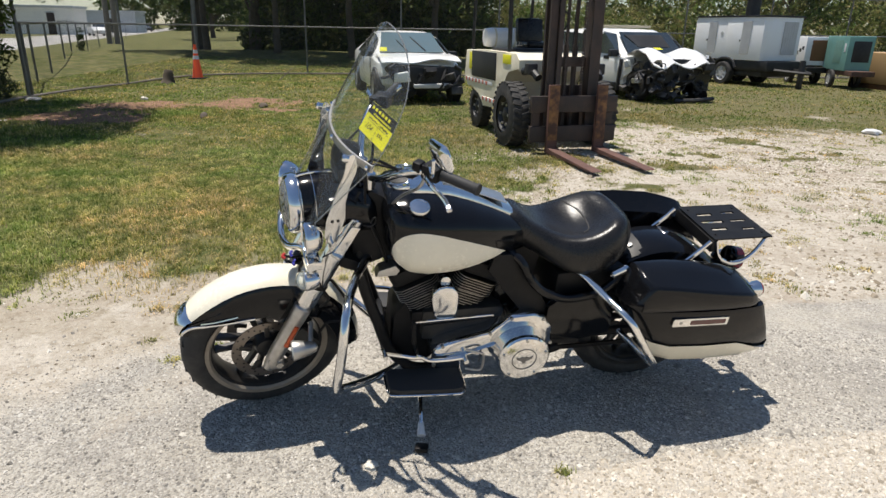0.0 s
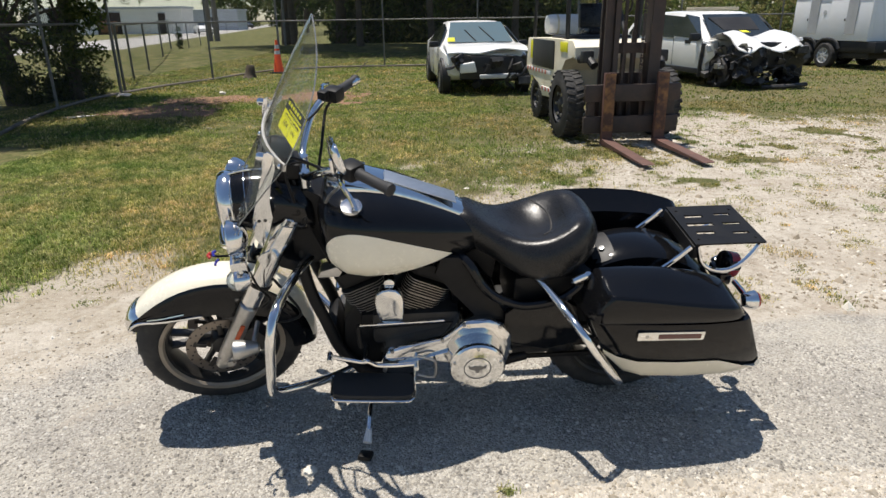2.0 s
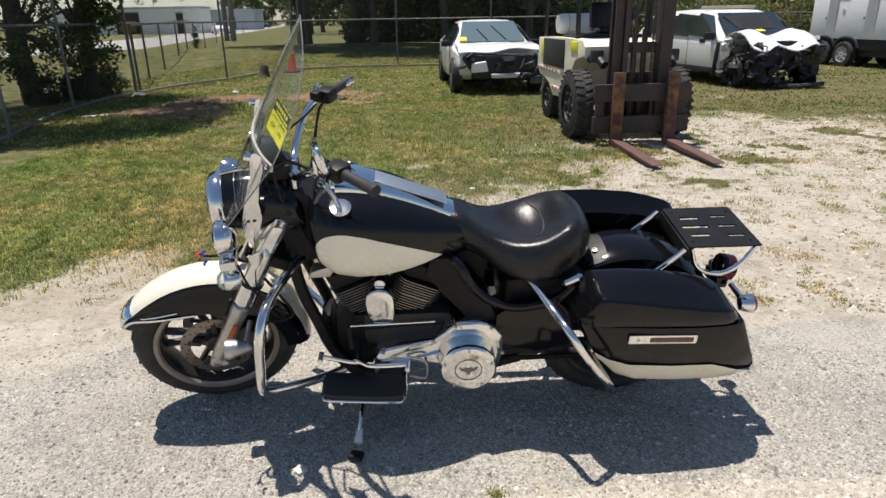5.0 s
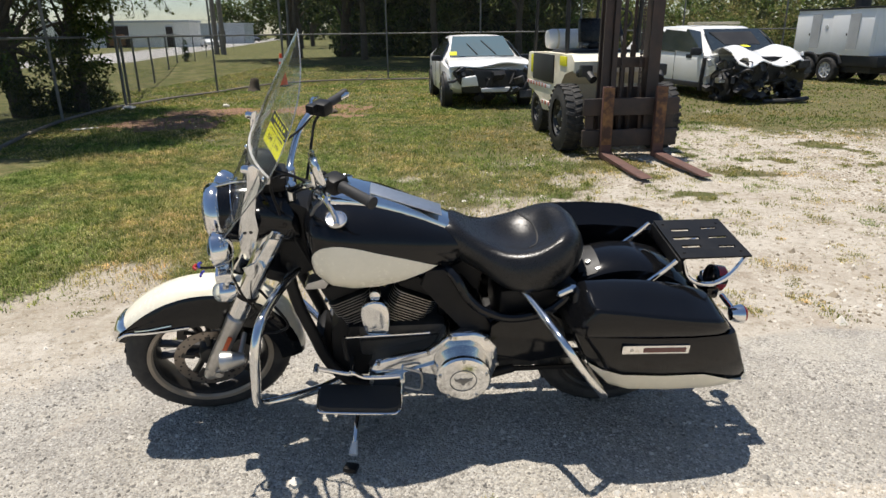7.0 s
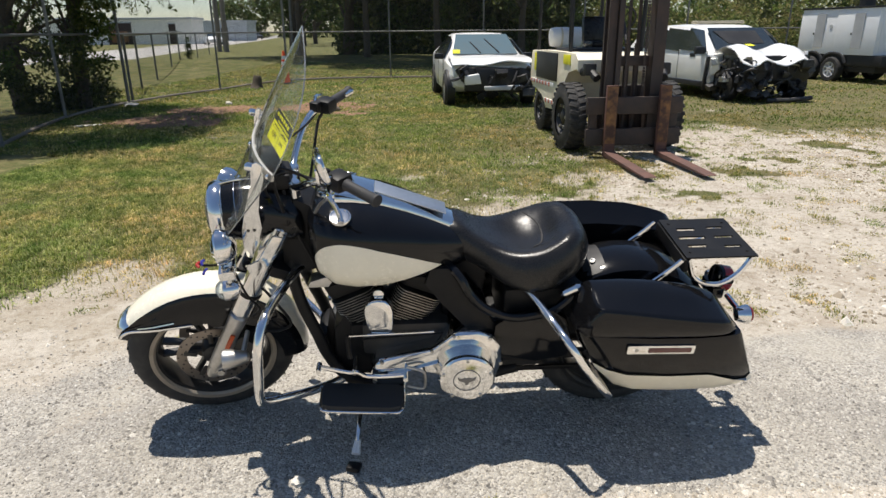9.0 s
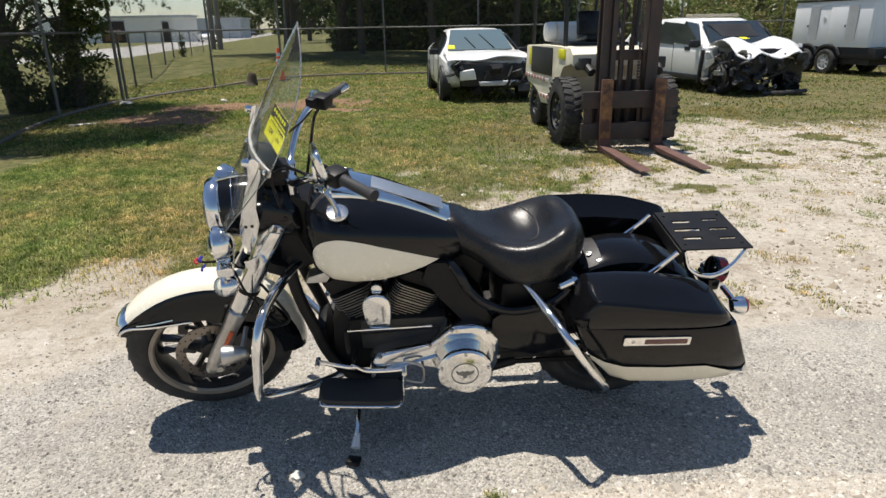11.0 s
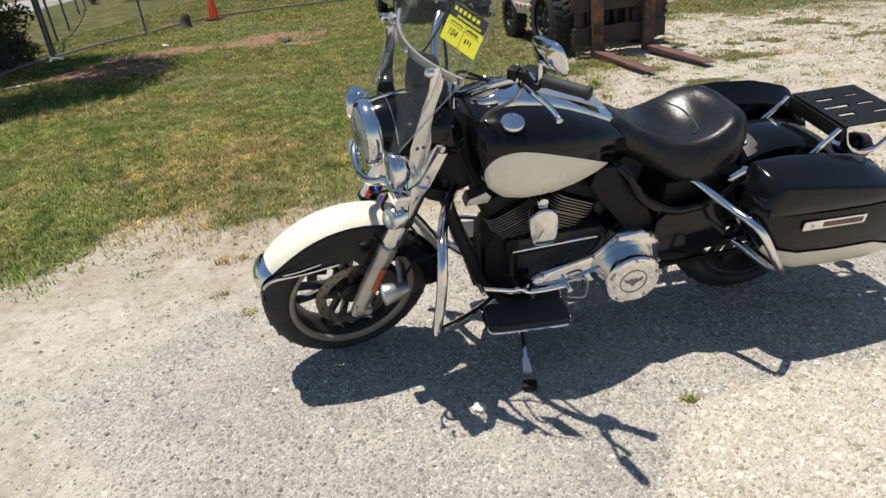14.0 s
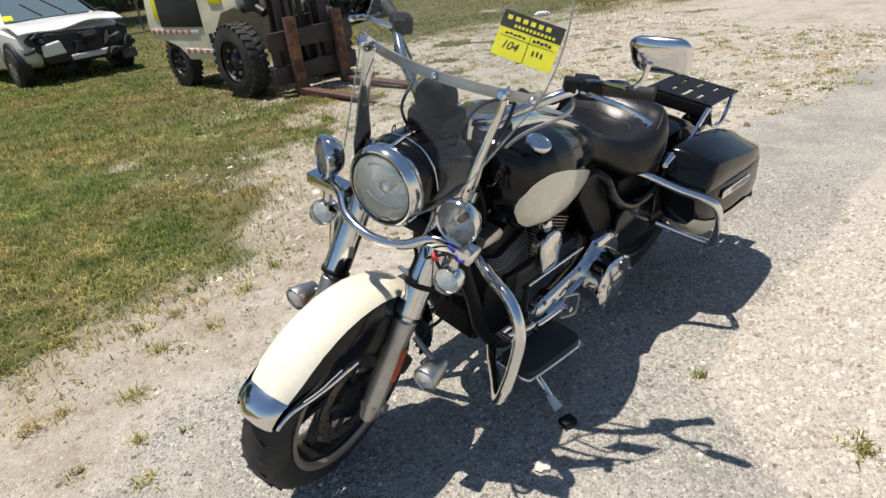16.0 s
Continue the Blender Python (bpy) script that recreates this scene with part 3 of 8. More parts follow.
for k in range(70):
    x = rs.uniform(-3.6, -0.2)
    spots.append((x, 3.1 + (x + 2.7) * 0.33 + rs.uniform(-0.25, 0.4), rs.uniform(0.015, 0.05), int(rs.uniform(8, 40)), rs.uniform(0.01, 0.028)))
for k in range(800):
    r = rs.uniform(0.012, 0.07)
    spots.append((rs.uniform(0.0, 6.5), rs.uniform(3.9, 11.0), r, int(rs.uniform(6, 24) + 900 * r), rs.uniform(0.012, 0.034)))
tufts("weeds", feathery, DRY, "feathery dry weeds in the pale sand", 53, 0.0022, 2.0)
tufts("weeds", spots[::2], DRY, "dry weed tufts in the sand and gravel", 51)
tufts("weeds", spots[1::2], TURF, "green weed tufts in the sand and gravel", 52)


def pebbles(name, px, py, size, mat, label, seed):
    rng = np.random.RandomState(seed)
    n = len(px)
    unit = np.array([(1, 0, -0.3), (0.3, 0.95, -0.3), (-0.8, 0.6, -0.3), (-0.8, -0.6, -0.3), (0.3, -0.95, -0.3), (0.42, 0.3, 0.6), (-0.35, -0.2, 0.7)])
    tris = np.array([(0, 1, 5), (1, 2, 5), (2, 6, 5), (2, 3, 6), (3, 4, 6), (4, 5, 6), (4, 0, 5)])
    u = unit[None] * rng.uniform(0.65, 1.3, (n, 7, 1))
    a = rng.uniform(0, 6.283, n)
    c, s = np.cos(a)[:, None], np.sin(a)[:, None]
    sx = size[:, None]
    X, Y = (u[:, :, 0] * c - u[:, :, 1] * s) * sx, (u[:, :, 0] * s + u[:, :, 1] * c) * sx
    Z = u[:, :, 2] * sx * rng.uniform(0.5, 0.9, (n, 1)) + (height_at(px, py) + size * 0.12)[:, None]
    v = np.stack([X + px[:, None], Y + py[:, None], Z], 2).reshape(-1, 3)
    f = (np.arange(n)[:, None, None] * 7 + tris[None]).reshape(-1, 3)
    return scatter_mesh(name, v, f, mat, label, "gravel")


def stone_material(name, cols):
    m = grass_material(name, cols, 0.95, 0.0)
    return m


GREY_STONES = stone_material("grey_chippings", [(0.0, (0.16, 0.148, 0.13)), (0.3, (0.3, 0.278, 0.243)), (0.7, (0.46, 0.43, 0.375)), (1.0, (0.62, 0.585, 0.52))])
PALE_STONES = stone_material("pale_limestone_chips", [(0.0, (0.16, 0.13, 0.09)), (0.3, (0.33, 0.28, 0.21)), (0.8, (0.5, 0.45, 0.37)), (1.0, (0.74, 0.7, 0.62))])
BEIGE_STONES = stone_material("beige_limestone_gravel", [(0.0, (0.3, 0.26, 0.2)), (0.3, (0.46, 0.41, 0.335)), (0.8, (0.58, 0.53, 0.45)), (1.0, (0.68, 0.64, 0.56))])
r2 = np.random.RandomState(61)
n = 130000
px, py = r2.uniform(-2.4, 2.3, n), r2.uniform(1.15, 3.4, n)
k = r2.uniform(0, 1, n) < road_at(px, py) * (1 - coarse_at(px, py)) * (0.6 + 0.4 * wave(px, py, 3.0, 62))
pebbles("gravel", px[k], py[k], np.exp(r2.normal(math.log(0.004), 0.42, k.sum())), GREY_STONES, "loose grey chippings on old millings", 63)
n = 36000
px, py = r2.uniform(0.2, 2.4, n), r2.uniform(1.0, 2.9, n)
k = r2.uniform(0, 1, n) < coarse_at(px, py)
pebbles("gravel", px[k], py[k], np.exp(r2.normal(math.log(0.0058), 0.42, k.sum())), BEIGE_STONES, "loose beige limestone gravel", 64)
n = 45000
px, py = r2.uniform(-3.6, 6.0, n), r2.uniform(2.4, 11.0, n)
k = r2.uniform(0, 1, n) < (1 - road_at(px, py)) * (1 - np.clip(1.6 * turf_at(px, py), 0, 1)) * (0.55 + 0.45 * wave(px, py, 2.0, 66))
pebbles("gravel", px[k], py[k], np.exp(r2.normal(math.log(0.0052), 0.5, k.sum())), PALE_STONES, "pale limestone chips in lime sand", 65)

n = 60000
px, py = r2.uniform(-1.0, 7.0, n), r2.uniform(3.8, 11.5, n)
k = r2.uniform(0, 1, n) < (1 - road_at(px, py)) * (1 - np.clip(1.3 * turf_at(px, py), 0, 1)) * (0.45 + 0.7 * wave(px, py, 1.4, 67))
pebbles("gravel", px[k], py[k], np.exp(r2.normal(math.log(0.0095), 0.45, k.sum())), PALE_STONES, "coarse limestone lumps in lime sand", 68)


# ---- yard: fence, cone, vehicles ----
def ground_z(x, y):
    return float(height_at(np.array([x]), np.array([y]))[0])


MESH_WIRE = surface("chain_link_wire", (0.1, 0.1, 0.095), 0.6, 0.5, coarse=2)
CORNERS = [(-6.2, 5.2), (-7.15, 7.45), (-8.65, 10.2), (-9.3, 12.7), (-9.15, 16.1), (-8.75, 19.3), (-5.9, 21.0), (-2.9, 21.4), (0.2, 21.8), (3.3, 22.3), (6.4, 23.2), (9.5, 24.2), (12.6, 25.2), (15.7, 26.2), (18.8, 27.2)]
TOP = 2.7


def chain_link(bm, a, b, z0, z1, pitch, r, long_way=8.0):
    """Crossing slanted wires between two posts."""
    a, b = Vector(a), Vector(b)
    d = (b - a)
    L = d.length
    d.normalize()
    h = z1 - z0
    nrm = Vector((-d.y, d.x, 0))
    n = int((L + h) / pitch)
    for sgn in (1, -1):
        for k in range(n + 1):
            s = k * pitch - (h if sgn > 0 else 0)
            p0, q0 = s, z0
            p1, q1 = s + sgn * h, z1
            if sgn < 0:
                p0, p1 = s, s - h
            lo, hi = min(p0, p1), max(p0, p1)
            if hi <= 0 or lo >= L:
                continue
            def clip(p, q, pp, qq):
                if p < 0:
                    f = (0 - p) / (pp - p)
                    return 0.0, q + (qq - q) * f
                if p > L:
                    f = (L - p) / (pp - p)
                    return L, q + (qq - q) * f
                return p, q
            s0, t0 = clip(p0, q0, p1, q1)
            s1, t1 = clip(p1, q1, p0, q0)
            A, C = a + d * s0 + Vector((0, 0, t0)), a + d * s1 + Vector((0, 0, t1))
            w = (C - A).normalized().cross(nrm) * r
            e = nrm * r * sgn
            vs = [bm.verts.new(A + w + e), bm.verts.new(A - w + e), bm.verts.new(C - w + e), bm.verts.new(C + w + e)]
            bm.faces.new(vs)
    return bm


fence = thing("chain_link_fence", Matrix(), "weathered galvanised chain-link fence with overgrown foot", "fence")
for i, (x, y) in enumerate(CORNERS):
    z = ground_z(x, y)
    bm = rod(B(), (x, y, z - 0.05), (x, y, TOP + 0.06), 0.034 if i in (3, 5) else 0.026, n=10)
    spin(bm, (x, y, TOP + 0.06), (0, 0, 1), [(0, 0.034), (0.02, 0.03), (0.035, 0.01)], 10)
    part("post", bm, GALV, fence)
for (x0, y0), (x1, y1) in zip(CORNERS, CORNERS[1:]):
    z0, z1 = ground_z(x0, y0), ground_z(x1, y1)
    for h in (1.47, TOP):
        part("rail", rod(B(), (x0, y0, h), (x1, y1, h), 0.021, n=8), GALV, fence)
    part("wire_mesh", chain_link(B(), (x0, y0, 0), (x1, y1, 0), min(z0, z1) + 0.02, TOP, 0.07 if y0 < 20.9 else 0.1, 0.0024 if y0 < 20.9 else 0.003), MESH_WIRE, fence, "rusty chain-link mesh", 0)
    bm = tube(B(), [(x0, y0 - 0.05, z0 + 0.03), ((x0 + x1) / 2, (y0 + y1) / 2 - 0.07, (z0 + z1) / 2 + 0.05), (x1, y1 - 0.05, z1 + 0.03)], 0.026, 7)
    part("foot_beam", bm, WOOD_GREY, fence, "grey board along the fence foot")

# older fence running off towards the street
far_fence = thing("boundary_fence", Matrix(), "old wire boundary fence running off beside the street", "fence")
LINE = [(-9.6, 13.2), (-11.5, 16), (-13, 18.7), (-15, 22.3), (-17.2, 26), (-19.5, 30), (-22.3, 35), (-26, 42), (-31, 52), (-38, 66), (-48, 86)]
for i, (x, y) in enumerate(LINE):
    part("post", rod(B(), (x, y, -0.1), (x, y, 1.46 + ground_z(x, y) * 0.3), 0.03, n=8), GALV, far_fence)
for (x0, y0), (x1, y1) in zip(LINE, LINE[1:]):
    h0, h1 = 1.43 + ground_z(x0, y0) * 0.3, 1.43 + ground_z(x1, y1) * 0.3
    part("rail", rod(B(), (x0, y0, h0), (x1, y1, h1), 0.02, n=6), GALV, far_fence)
    if y0 < 40:
        part("wire_mesh", chain_link(B(), (x0, y0, 0), (x1, y1, 0), 0.05, 1.43, 0.1, 0.0026), MESH_WIRE, far_fence, "", 0)

# traffic cone
cone = thing("traffic_cone", pose(-8.35, 18.35, ground_z(-8.35, 18.35)), "orange traffic cone with white bands by the fence", "cone")
part("base", box(B(), (0, 0, 0.02), (0.4, 0.4, 0.045), 0.012), CAR_BLACK, cone, "black rubber base")
part("body", spin(B(), (0, 0, 0.04), (0, 0, 1), [(0, 0.15), (0.02, 0.142), (0.88, 0.036), (0.9, 0.03), (0.9, 0.02)], 24), CONE_ORANGE, cone)
for z0, z1 in ((0.5, 0.6), (0.66, 0.76)):
    part("band", spin(B(), (0, 0, 0.04), (0, 0, 1), [(z0, 0.145 - 0.1233 * z0 + 0.003), (z1, 0.145 - 0.1233 * z1 + 0.003)], 24, False), CONE_WHITE, cone, "white reflective band")

# stump beside the cone
stump = tagged(part("tree_stump", spin(B(), (0, 0, -0.03), (0.12, 0, 1), [(0, 0.26), (0.05, 0.19), (0.15, 0.14), (0.27, 0.125), (0.35, 0.11), (0.38, 0.09), (0.36, 0.02)], 11), BARK), "dark weathered stump on the grass by the fence", "stump")
stump.matrix_world = pose(-8.4, 16.7, ground_z(-8.4, 16.7), 0, 0, 40)


def rock(name, x, y, s, mat, label, seed, category="stone", flat=0.6):
    rng = random.Random(seed)
    bm = B()
    bmesh.ops.create_icosphere(bm, subdivisions=2, radius=1.0)
    for v in bm.verts:
        v.co *= 0.8 + 0.4 * rng.random()
        v.co.z *= flat
    bmesh.ops.scale(bm, vec=s, verts=bm.verts)
    ob = tagged(part(name, bm, mat), label, category)
    ob.matrix_world = pose(x, y, ground_z(x, y) + s[2] * 0.3, 0, 0, rng.random() * 360)
    return ob


rock("stone", -6.95, 12.85, (0.07, 0.06, 0.08), STONE, "pale block of limestone on bare soil", 1)
rock("stone", -9.0, 12.4, (0.25, 0.15, 0.06), STONE, "pale flat stone at the fence foot", 2)
rock("stone", -7.6, 9.5, (0.22, 0.06, 0.025), STONE, "pale flat stone in the shade", 3)
rock("stone", -0.185, 2.07, (0.028, 0.022, 0.02), STONE, "small white pebble on the millings", 5)
rock("charred_log", -4.75, 10.78, (0.3, 0.06, 0.06), BARK, "short dark piece of wood in the grass", 6, "wood", 0.8)
rock("charred_log", -4.26, 12.3, (0.2, 0.1, 0.07), BARK, "dark lump of charred wood on bare soil", 7, "wood", 0.8)
rock("litter", 6.2, 10.9, (0.14, 0.1, 0.09), CONE_WHITE, "crumpled piece of white litter in the grass", 8, "litter")
stick = tagged(part("stick", tube(B(), [(0, 0, 0), (0.15, 0.02, 0.12), (0.42, 0, 0.35)], 0.014, 6), WOOD_GREY), "thin dry stick leaning in the grass", "stick")
stick.matrix_world = pose(-6.0, 18.4, ground_z(-6.0, 18.4))


# ---- forklift ----
def facing(x, y, a):
    """A pose on the ground whose local x looks towards the camera's side, turned a degrees to the east of south."""
    return Matrix.Translation((x, y, 0)) @ Matrix.Rotation(radians(a - 90), 4, "Z")


def lug_tyre(bm, c, r, w, n=22):
    spin(bm, c - Vector((0, w / 2, 0)), (0, 1, 0), [(0, r * 0.56), (0.0, r * 0.84), (0.025, r * 0.955), (w / 2, r * 0.968), (w - 0.025, r * 0.955), (w, r * 0.84), (w, r * 0.56)], 36, cap=False)
    return bm


def tyre_lug(parent, c, r, w, n=28):
    """Slanted tread bars round the tyre, each a piece on one shared mesh per side."""
    for s in (-1, 1):
        bm = box(B(), (0, 0, 0), (r * 0.045, w * 0.48, r * 0.12), 0.006, Matrix.Rotation(radians(16 * s), 4, "X"), 1)
        first = part("tread_lug", bm, RUBBER, parent, "", 0)
        for k in range(n):
            ob = first if k == 0 else new("tread_lug", first.data)
            ob.parent = parent
            aa = 2 * math.pi * (k + (0.5 if s > 0 else 0)) / n
            ob.matrix_local = Matrix.Translation(c + Vector((math.cos(aa) * r * 0.962, s * w * 0.25, math.sin(aa) * r * 0.962))) @ Matrix.Rotation(-aa, 4, "Y")


def lift_wheel(parent, c, r, w):
    bm = spin(B(), c - Vector((0, w * 0.42, 0)), (0, 1, 0), [(0, r * 0.1), (0.02, r * 0.2), (0.05, r * 0.24), (0.06, r * 0.44), (0.0, r * 0.52), (0.0, r * 0.58), (w * 0.84, r * 0.58), (w * 0.84, r * 0.5), (w * 0.7, r * 0.44), (w * 0.7, r * 0.1)], 24)
    wh = part("wheel", bm, CAR_BLACK, parent, "dark steel wheel")
    for k in range(6):
        a = k * math.pi / 3
        for e in (-1, 1):
            bm = B()
            p = c + Vector((math.cos(a) * r * 0.34, e * w * 0.3, math.sin(a) * r * 0.34))
            rod(bm, p, p + Vector((0, e * w * 0.1, 0)), r * 0.05, n=6)
            part("wheel_nut", bm, STEEL, wh)
    part("tyre", lug_tyre(B(), c, r, w), RUBBER, wh, "black lugged tyre")
    tyre_lug(wh, c, r, w)


MAST = surface("dark_brown_mast_steel", (0.038, 0.028, 0.024), 0.6, dirt=(0.085, 0.05, 0.036), amount=0.6, coarse=5, fine=40, relief=0.002)
lift = thing("forklift", facing(0.99, 9.0, 19.5), "old cream forklift with a rusty mast and forks lowered", "forklift")
for s in (-1, 1):
    lift_wheel(lift, Vector((0.0, s * 0.62, 0.43)), 0.43, 0.235)
    lift_wheel(lift, Vector((-1.78, s * 0.46, 0.34)), 0.34, 0.18)
bm = B()
side = [(-2.32, 0.7), (-2.38, 0.78), (-2.3, 1.18), (-1.3, 1.2), (-0.55, 1.2), (-0.5, 1.2), (-0.06, 1.2), (0.06, 1.12), (0.06, 0.98), (-0.32, 0.98), (-0.52, 0.8), (-0.56, 0.42), (-1.4, 0.38), (-1.46, 0.5), (-1.6, 0.58), (-1.95, 0.6), (-2.15, 0.66), (-2.25, 0.66)]
prism(bm, side, 1.12, Matrix(((1, 0, 0, 0), (0, 0, -1, 0), (0, 1, 0, 0), (0, 0, 0, 1))), 0.03)
body = part("body", bm, LIFT_CREAM, lift, "faded cream body with red and white tape")
bm = box(B(), (-1.0, 0, 1.21), (0.7, 0.9, 0.06), 0.02)
part("deck", bm, CAR_BLACK, body)
for s in (-1, 1):
    bm = box(B(), (-1.38, s * 0.5655, 0.985), (1.12, 0.02, 0.38), 0.008)
    part("side_vent", bm, CAR_BLACK, body, "black side panel")
    for x0, x1, z in ((-2.3, -0.95, 0.735), (-1.42, -0.7, 0.5)):
        tape = part("marking_tape", box(B(), ((x0 + x1) / 2, s * 0.5645, z), (x1 - x0, 0.014, 0.055), 0.002), CONE_WHITE, body, "red and white marking tape")
        bm = B()
        for k in range(int((x1 - x0) / 0.17)):
            box(bm, (x0 + 0.085 + 0.17 * k, s * 0.566, z), (0.085, 0.014, 0.054), 0.001)
        pieces("tape_block", bm, TAPE_RED, tape)
    bm = box(B(), (-2.0, s * 0.5645, 1.02), (0.18, 0.01, 0.26), 0.002)
    part("yellow_label", bm, TAG_YELLOW, body)
    bm = box(B(), (-0.66, s * 0.5645, 0.66), (0.07, 0.03, 0.12), 0.004)
    part("side_lamp", bm, CAR_BLACK, body)
    bm = rod(B(), (-0.52, s * 0.48, 1.18), (-0.5, s * 0.5, 2.3), 0.03, n=10)
    part("guard_post", bm, CAR_BLACK, lift, "black overhead guard post")
    bm = rod(B(), (-2.2, s * 0.48, 1.16), (-2.1, s * 0.48, 2.3), 0.026, n=10)
    part("guard_post", bm, CAR_BLACK, lift)
bm = box(B(), (-1.27, 0, 2.3), (1.7, 1.04, 0.05), 0.015)
for k in range(6):
    box(bm, (-2.0 + 0.3 * k, 0, 2.33), (0.05, 1.0, 0.03), 0.0)
part("overhead_guard", bm, CAR_BLACK, lift)
part("sale_label", box(B(), (-0.38, -0.566, 1.11), (0.3, 0.01, 0.12), 0.002), TAG_YELLOW, lift, "yellow auction label")
# gas bottle, seat, wheel
bm = spin(B(), (-2.0, -0.36, 1.37), (0, 1, 0), [(0, 0.08), (0.01, 0.13), (0.05, 0.14), (0.07, 0.145), (0.6, 0.145), (0.68, 0.13), (0.72, 0.1), (0.74, 0.03)], 28)
gas = part("gas_bottle", bm, WHITE_METAL, lift, "white propane bottle strapped on the back")
for y in (-0.22, 0.1):
    part("strap", spin(B(), (-2.0, y, 1.37), (0, 1, 0), [(0, 0.148), (0.03, 0.148)], 28), LIFT_CREAM, gas)
bm = box(B(), (-1.25, 0.18, 1.28), (0.45, 0.42, 0.1), 0.04)
box(bm, (-1.48, 0.18, 1.48), (0.12, 0.42, 0.36), 0.05, Matrix.Rotation(radians(-10), 4, "Y"))
part("driver_seat", bm, LEATHER, lift, "black driver seat")
bm = B()
sw = axes((-0.45, 0.17, 1.6), (0.5, 0, 0.86), (0, 1, 0))
tube(bm, [sw @ Vector((0.17 * math.cos(q), 0.17 * math.sin(q), 0)) for q in (2 * math.pi * k / 16 for k in range(17))], 0.014, 7, 2)
rod(bm, (-0.45, 0.17, 1.6), (-0.15, 0.17, 1.2), 0.025)
for q in (0.5, 2.6, 4.7):
    rod(bm, sw @ Vector((0, 0, 0)), sw @ Vector((0.17 * math.cos(q), 0.17 * math.sin(q), 0)), 0.01, n=6)
part("steering_wheel", bm, CAR_BLACK, lift)
# mast
for s in (-1, 1):
    for off, w, x in ((0.305, 0.095, 0.42), (0.222, 0.06, 0.46)):
        bm = B()
        prism(bm, [(-0.09, -w / 2), (0.09, -w / 2), (0.09, w / 2), (0.05, w / 2), (0.05, -w / 2 + 0.025), (-0.05, -w / 2 + 0.025), (-0.05, w / 2), (-0.09, w / 2)] if s > 0 else [(0.09, w / 2), (-0.09, w / 2), (-0.09, -w / 2), (-0.05, -w / 2), (-0.05, w / 2 - 0.025), (0.05, w / 2 - 0.025), (0.05, -w / 2), (0.09, -w / 2)], 2.5, Matrix.Translation((x, s * off, 1.4)))
        part("mast_rail", bm, MAST, lift, "rust-brown mast rail")
    bm = rod(B(), (0.38, s * 0.06, 0.3), (0.38, s * 0.06, 1.32), 0.034, n=14)
    rod(bm, (0.38, s * 0.06, 1.3), (0.38, s * 0.06, 2.2), 0.02, n=12)
    part("lift_cylinder", bm, MAST, lift)
    bm = B()
    for k in range(48):
        box(bm, (0.5, s * 0.115, 0.55 + 0.035 * k), (0.02 if k % 2 else 0.03, 0.03 if k % 2 else 0.018, 0.03), 0.0)
    part("chain", bm, MAST, lift, "rusty lift chain")["kind"] = "stuff"
    bm = tube(B(), [(0.1, s * 0.5, 0.98), (0.25, s * 0.46, 1.0), (0.4, s * 0.42, 0.92)], 0.05, 10)
    box(bm, (0.26, s * 0.47, 1.02), (0.12, 0.14, 0.14), 0.02)
    part("tilt_bracket", bm, CAR_BLACK, lift)
for z in (0.25, 1.12, 2.55):
    part("mast_crossbar", box(B(), (0.4, 0, z), (0.06, 0.56, 0.12), 0.01), MAST, lift)
part("load_backing", box(B(), (0.3, 0, 0.5), (0.05, 0.56, 0.66), 0.01), MAST, lift, "dark mast base plate")
# carriage and forks
for z in (0.62, 0.25):
    part("carriage_bar", box(B(), (0.6, 0, z), (0.06, 1.18, 0.2), 0.01), MAST, lift, "rusty carriage bar")
for s in (-1, 1):
    part("carriage_upright", box(B(), (0.57, s * 0.5, 0.43), (0.05, 0.1, 0.5), 0.008), MAST, lift)
    m = Matrix(((1, 0, 0, 0.66), (0, 0, -1, s * 0.325), (0, 1, 0, 0), (0, 0, 0, 1)))
    bm = prism(B(), [(0, 0.03), (0, 0.86), (0.055, 0.86), (0.06, 0.1), (0.2, 0.085), (1.25, 0.055), (1.27, 0.045), (1.25, 0.035)], 0.13, m, 0.006)
    part("fork", bm, RUST_FORK, lift, "rusty lifting fork lowered to the ground")
    part("fork_plate", box(B(), (0.722, s * 0.325, 0.52), (0.006, 0.125, 0.66), 0.001), RUST_ORANGE, lift, "flaking orange rust on the fork shank")


# ---- cars ----
def car_rings(stations, n_top=9):
    """Body rings from nose to tail: x, half width, sill, waist, roof or deck height, roof half width."""
    rings = []
    for x, hw, sill, waist, top, rw in stations:
        half = [(hw * 0.86, sill), (hw * 0.97, sill + 0.05), (hw, sill + 0.2), (hw, waist - 0.14), (hw * 0.985, waist), (rw + (hw - rw) * 0.5, waist + (top - waist) * 0.5), (rw, top - 0.03), (rw * 0.85, top - 0.005), (rw * 0.45, top + 0.008), (0, top + 0.012)]
        rings.append([Vector((x, y, z)) for y, z in half] + [Vector((x, -y, z)) for y, z in half[-2::-1]])
    return rings


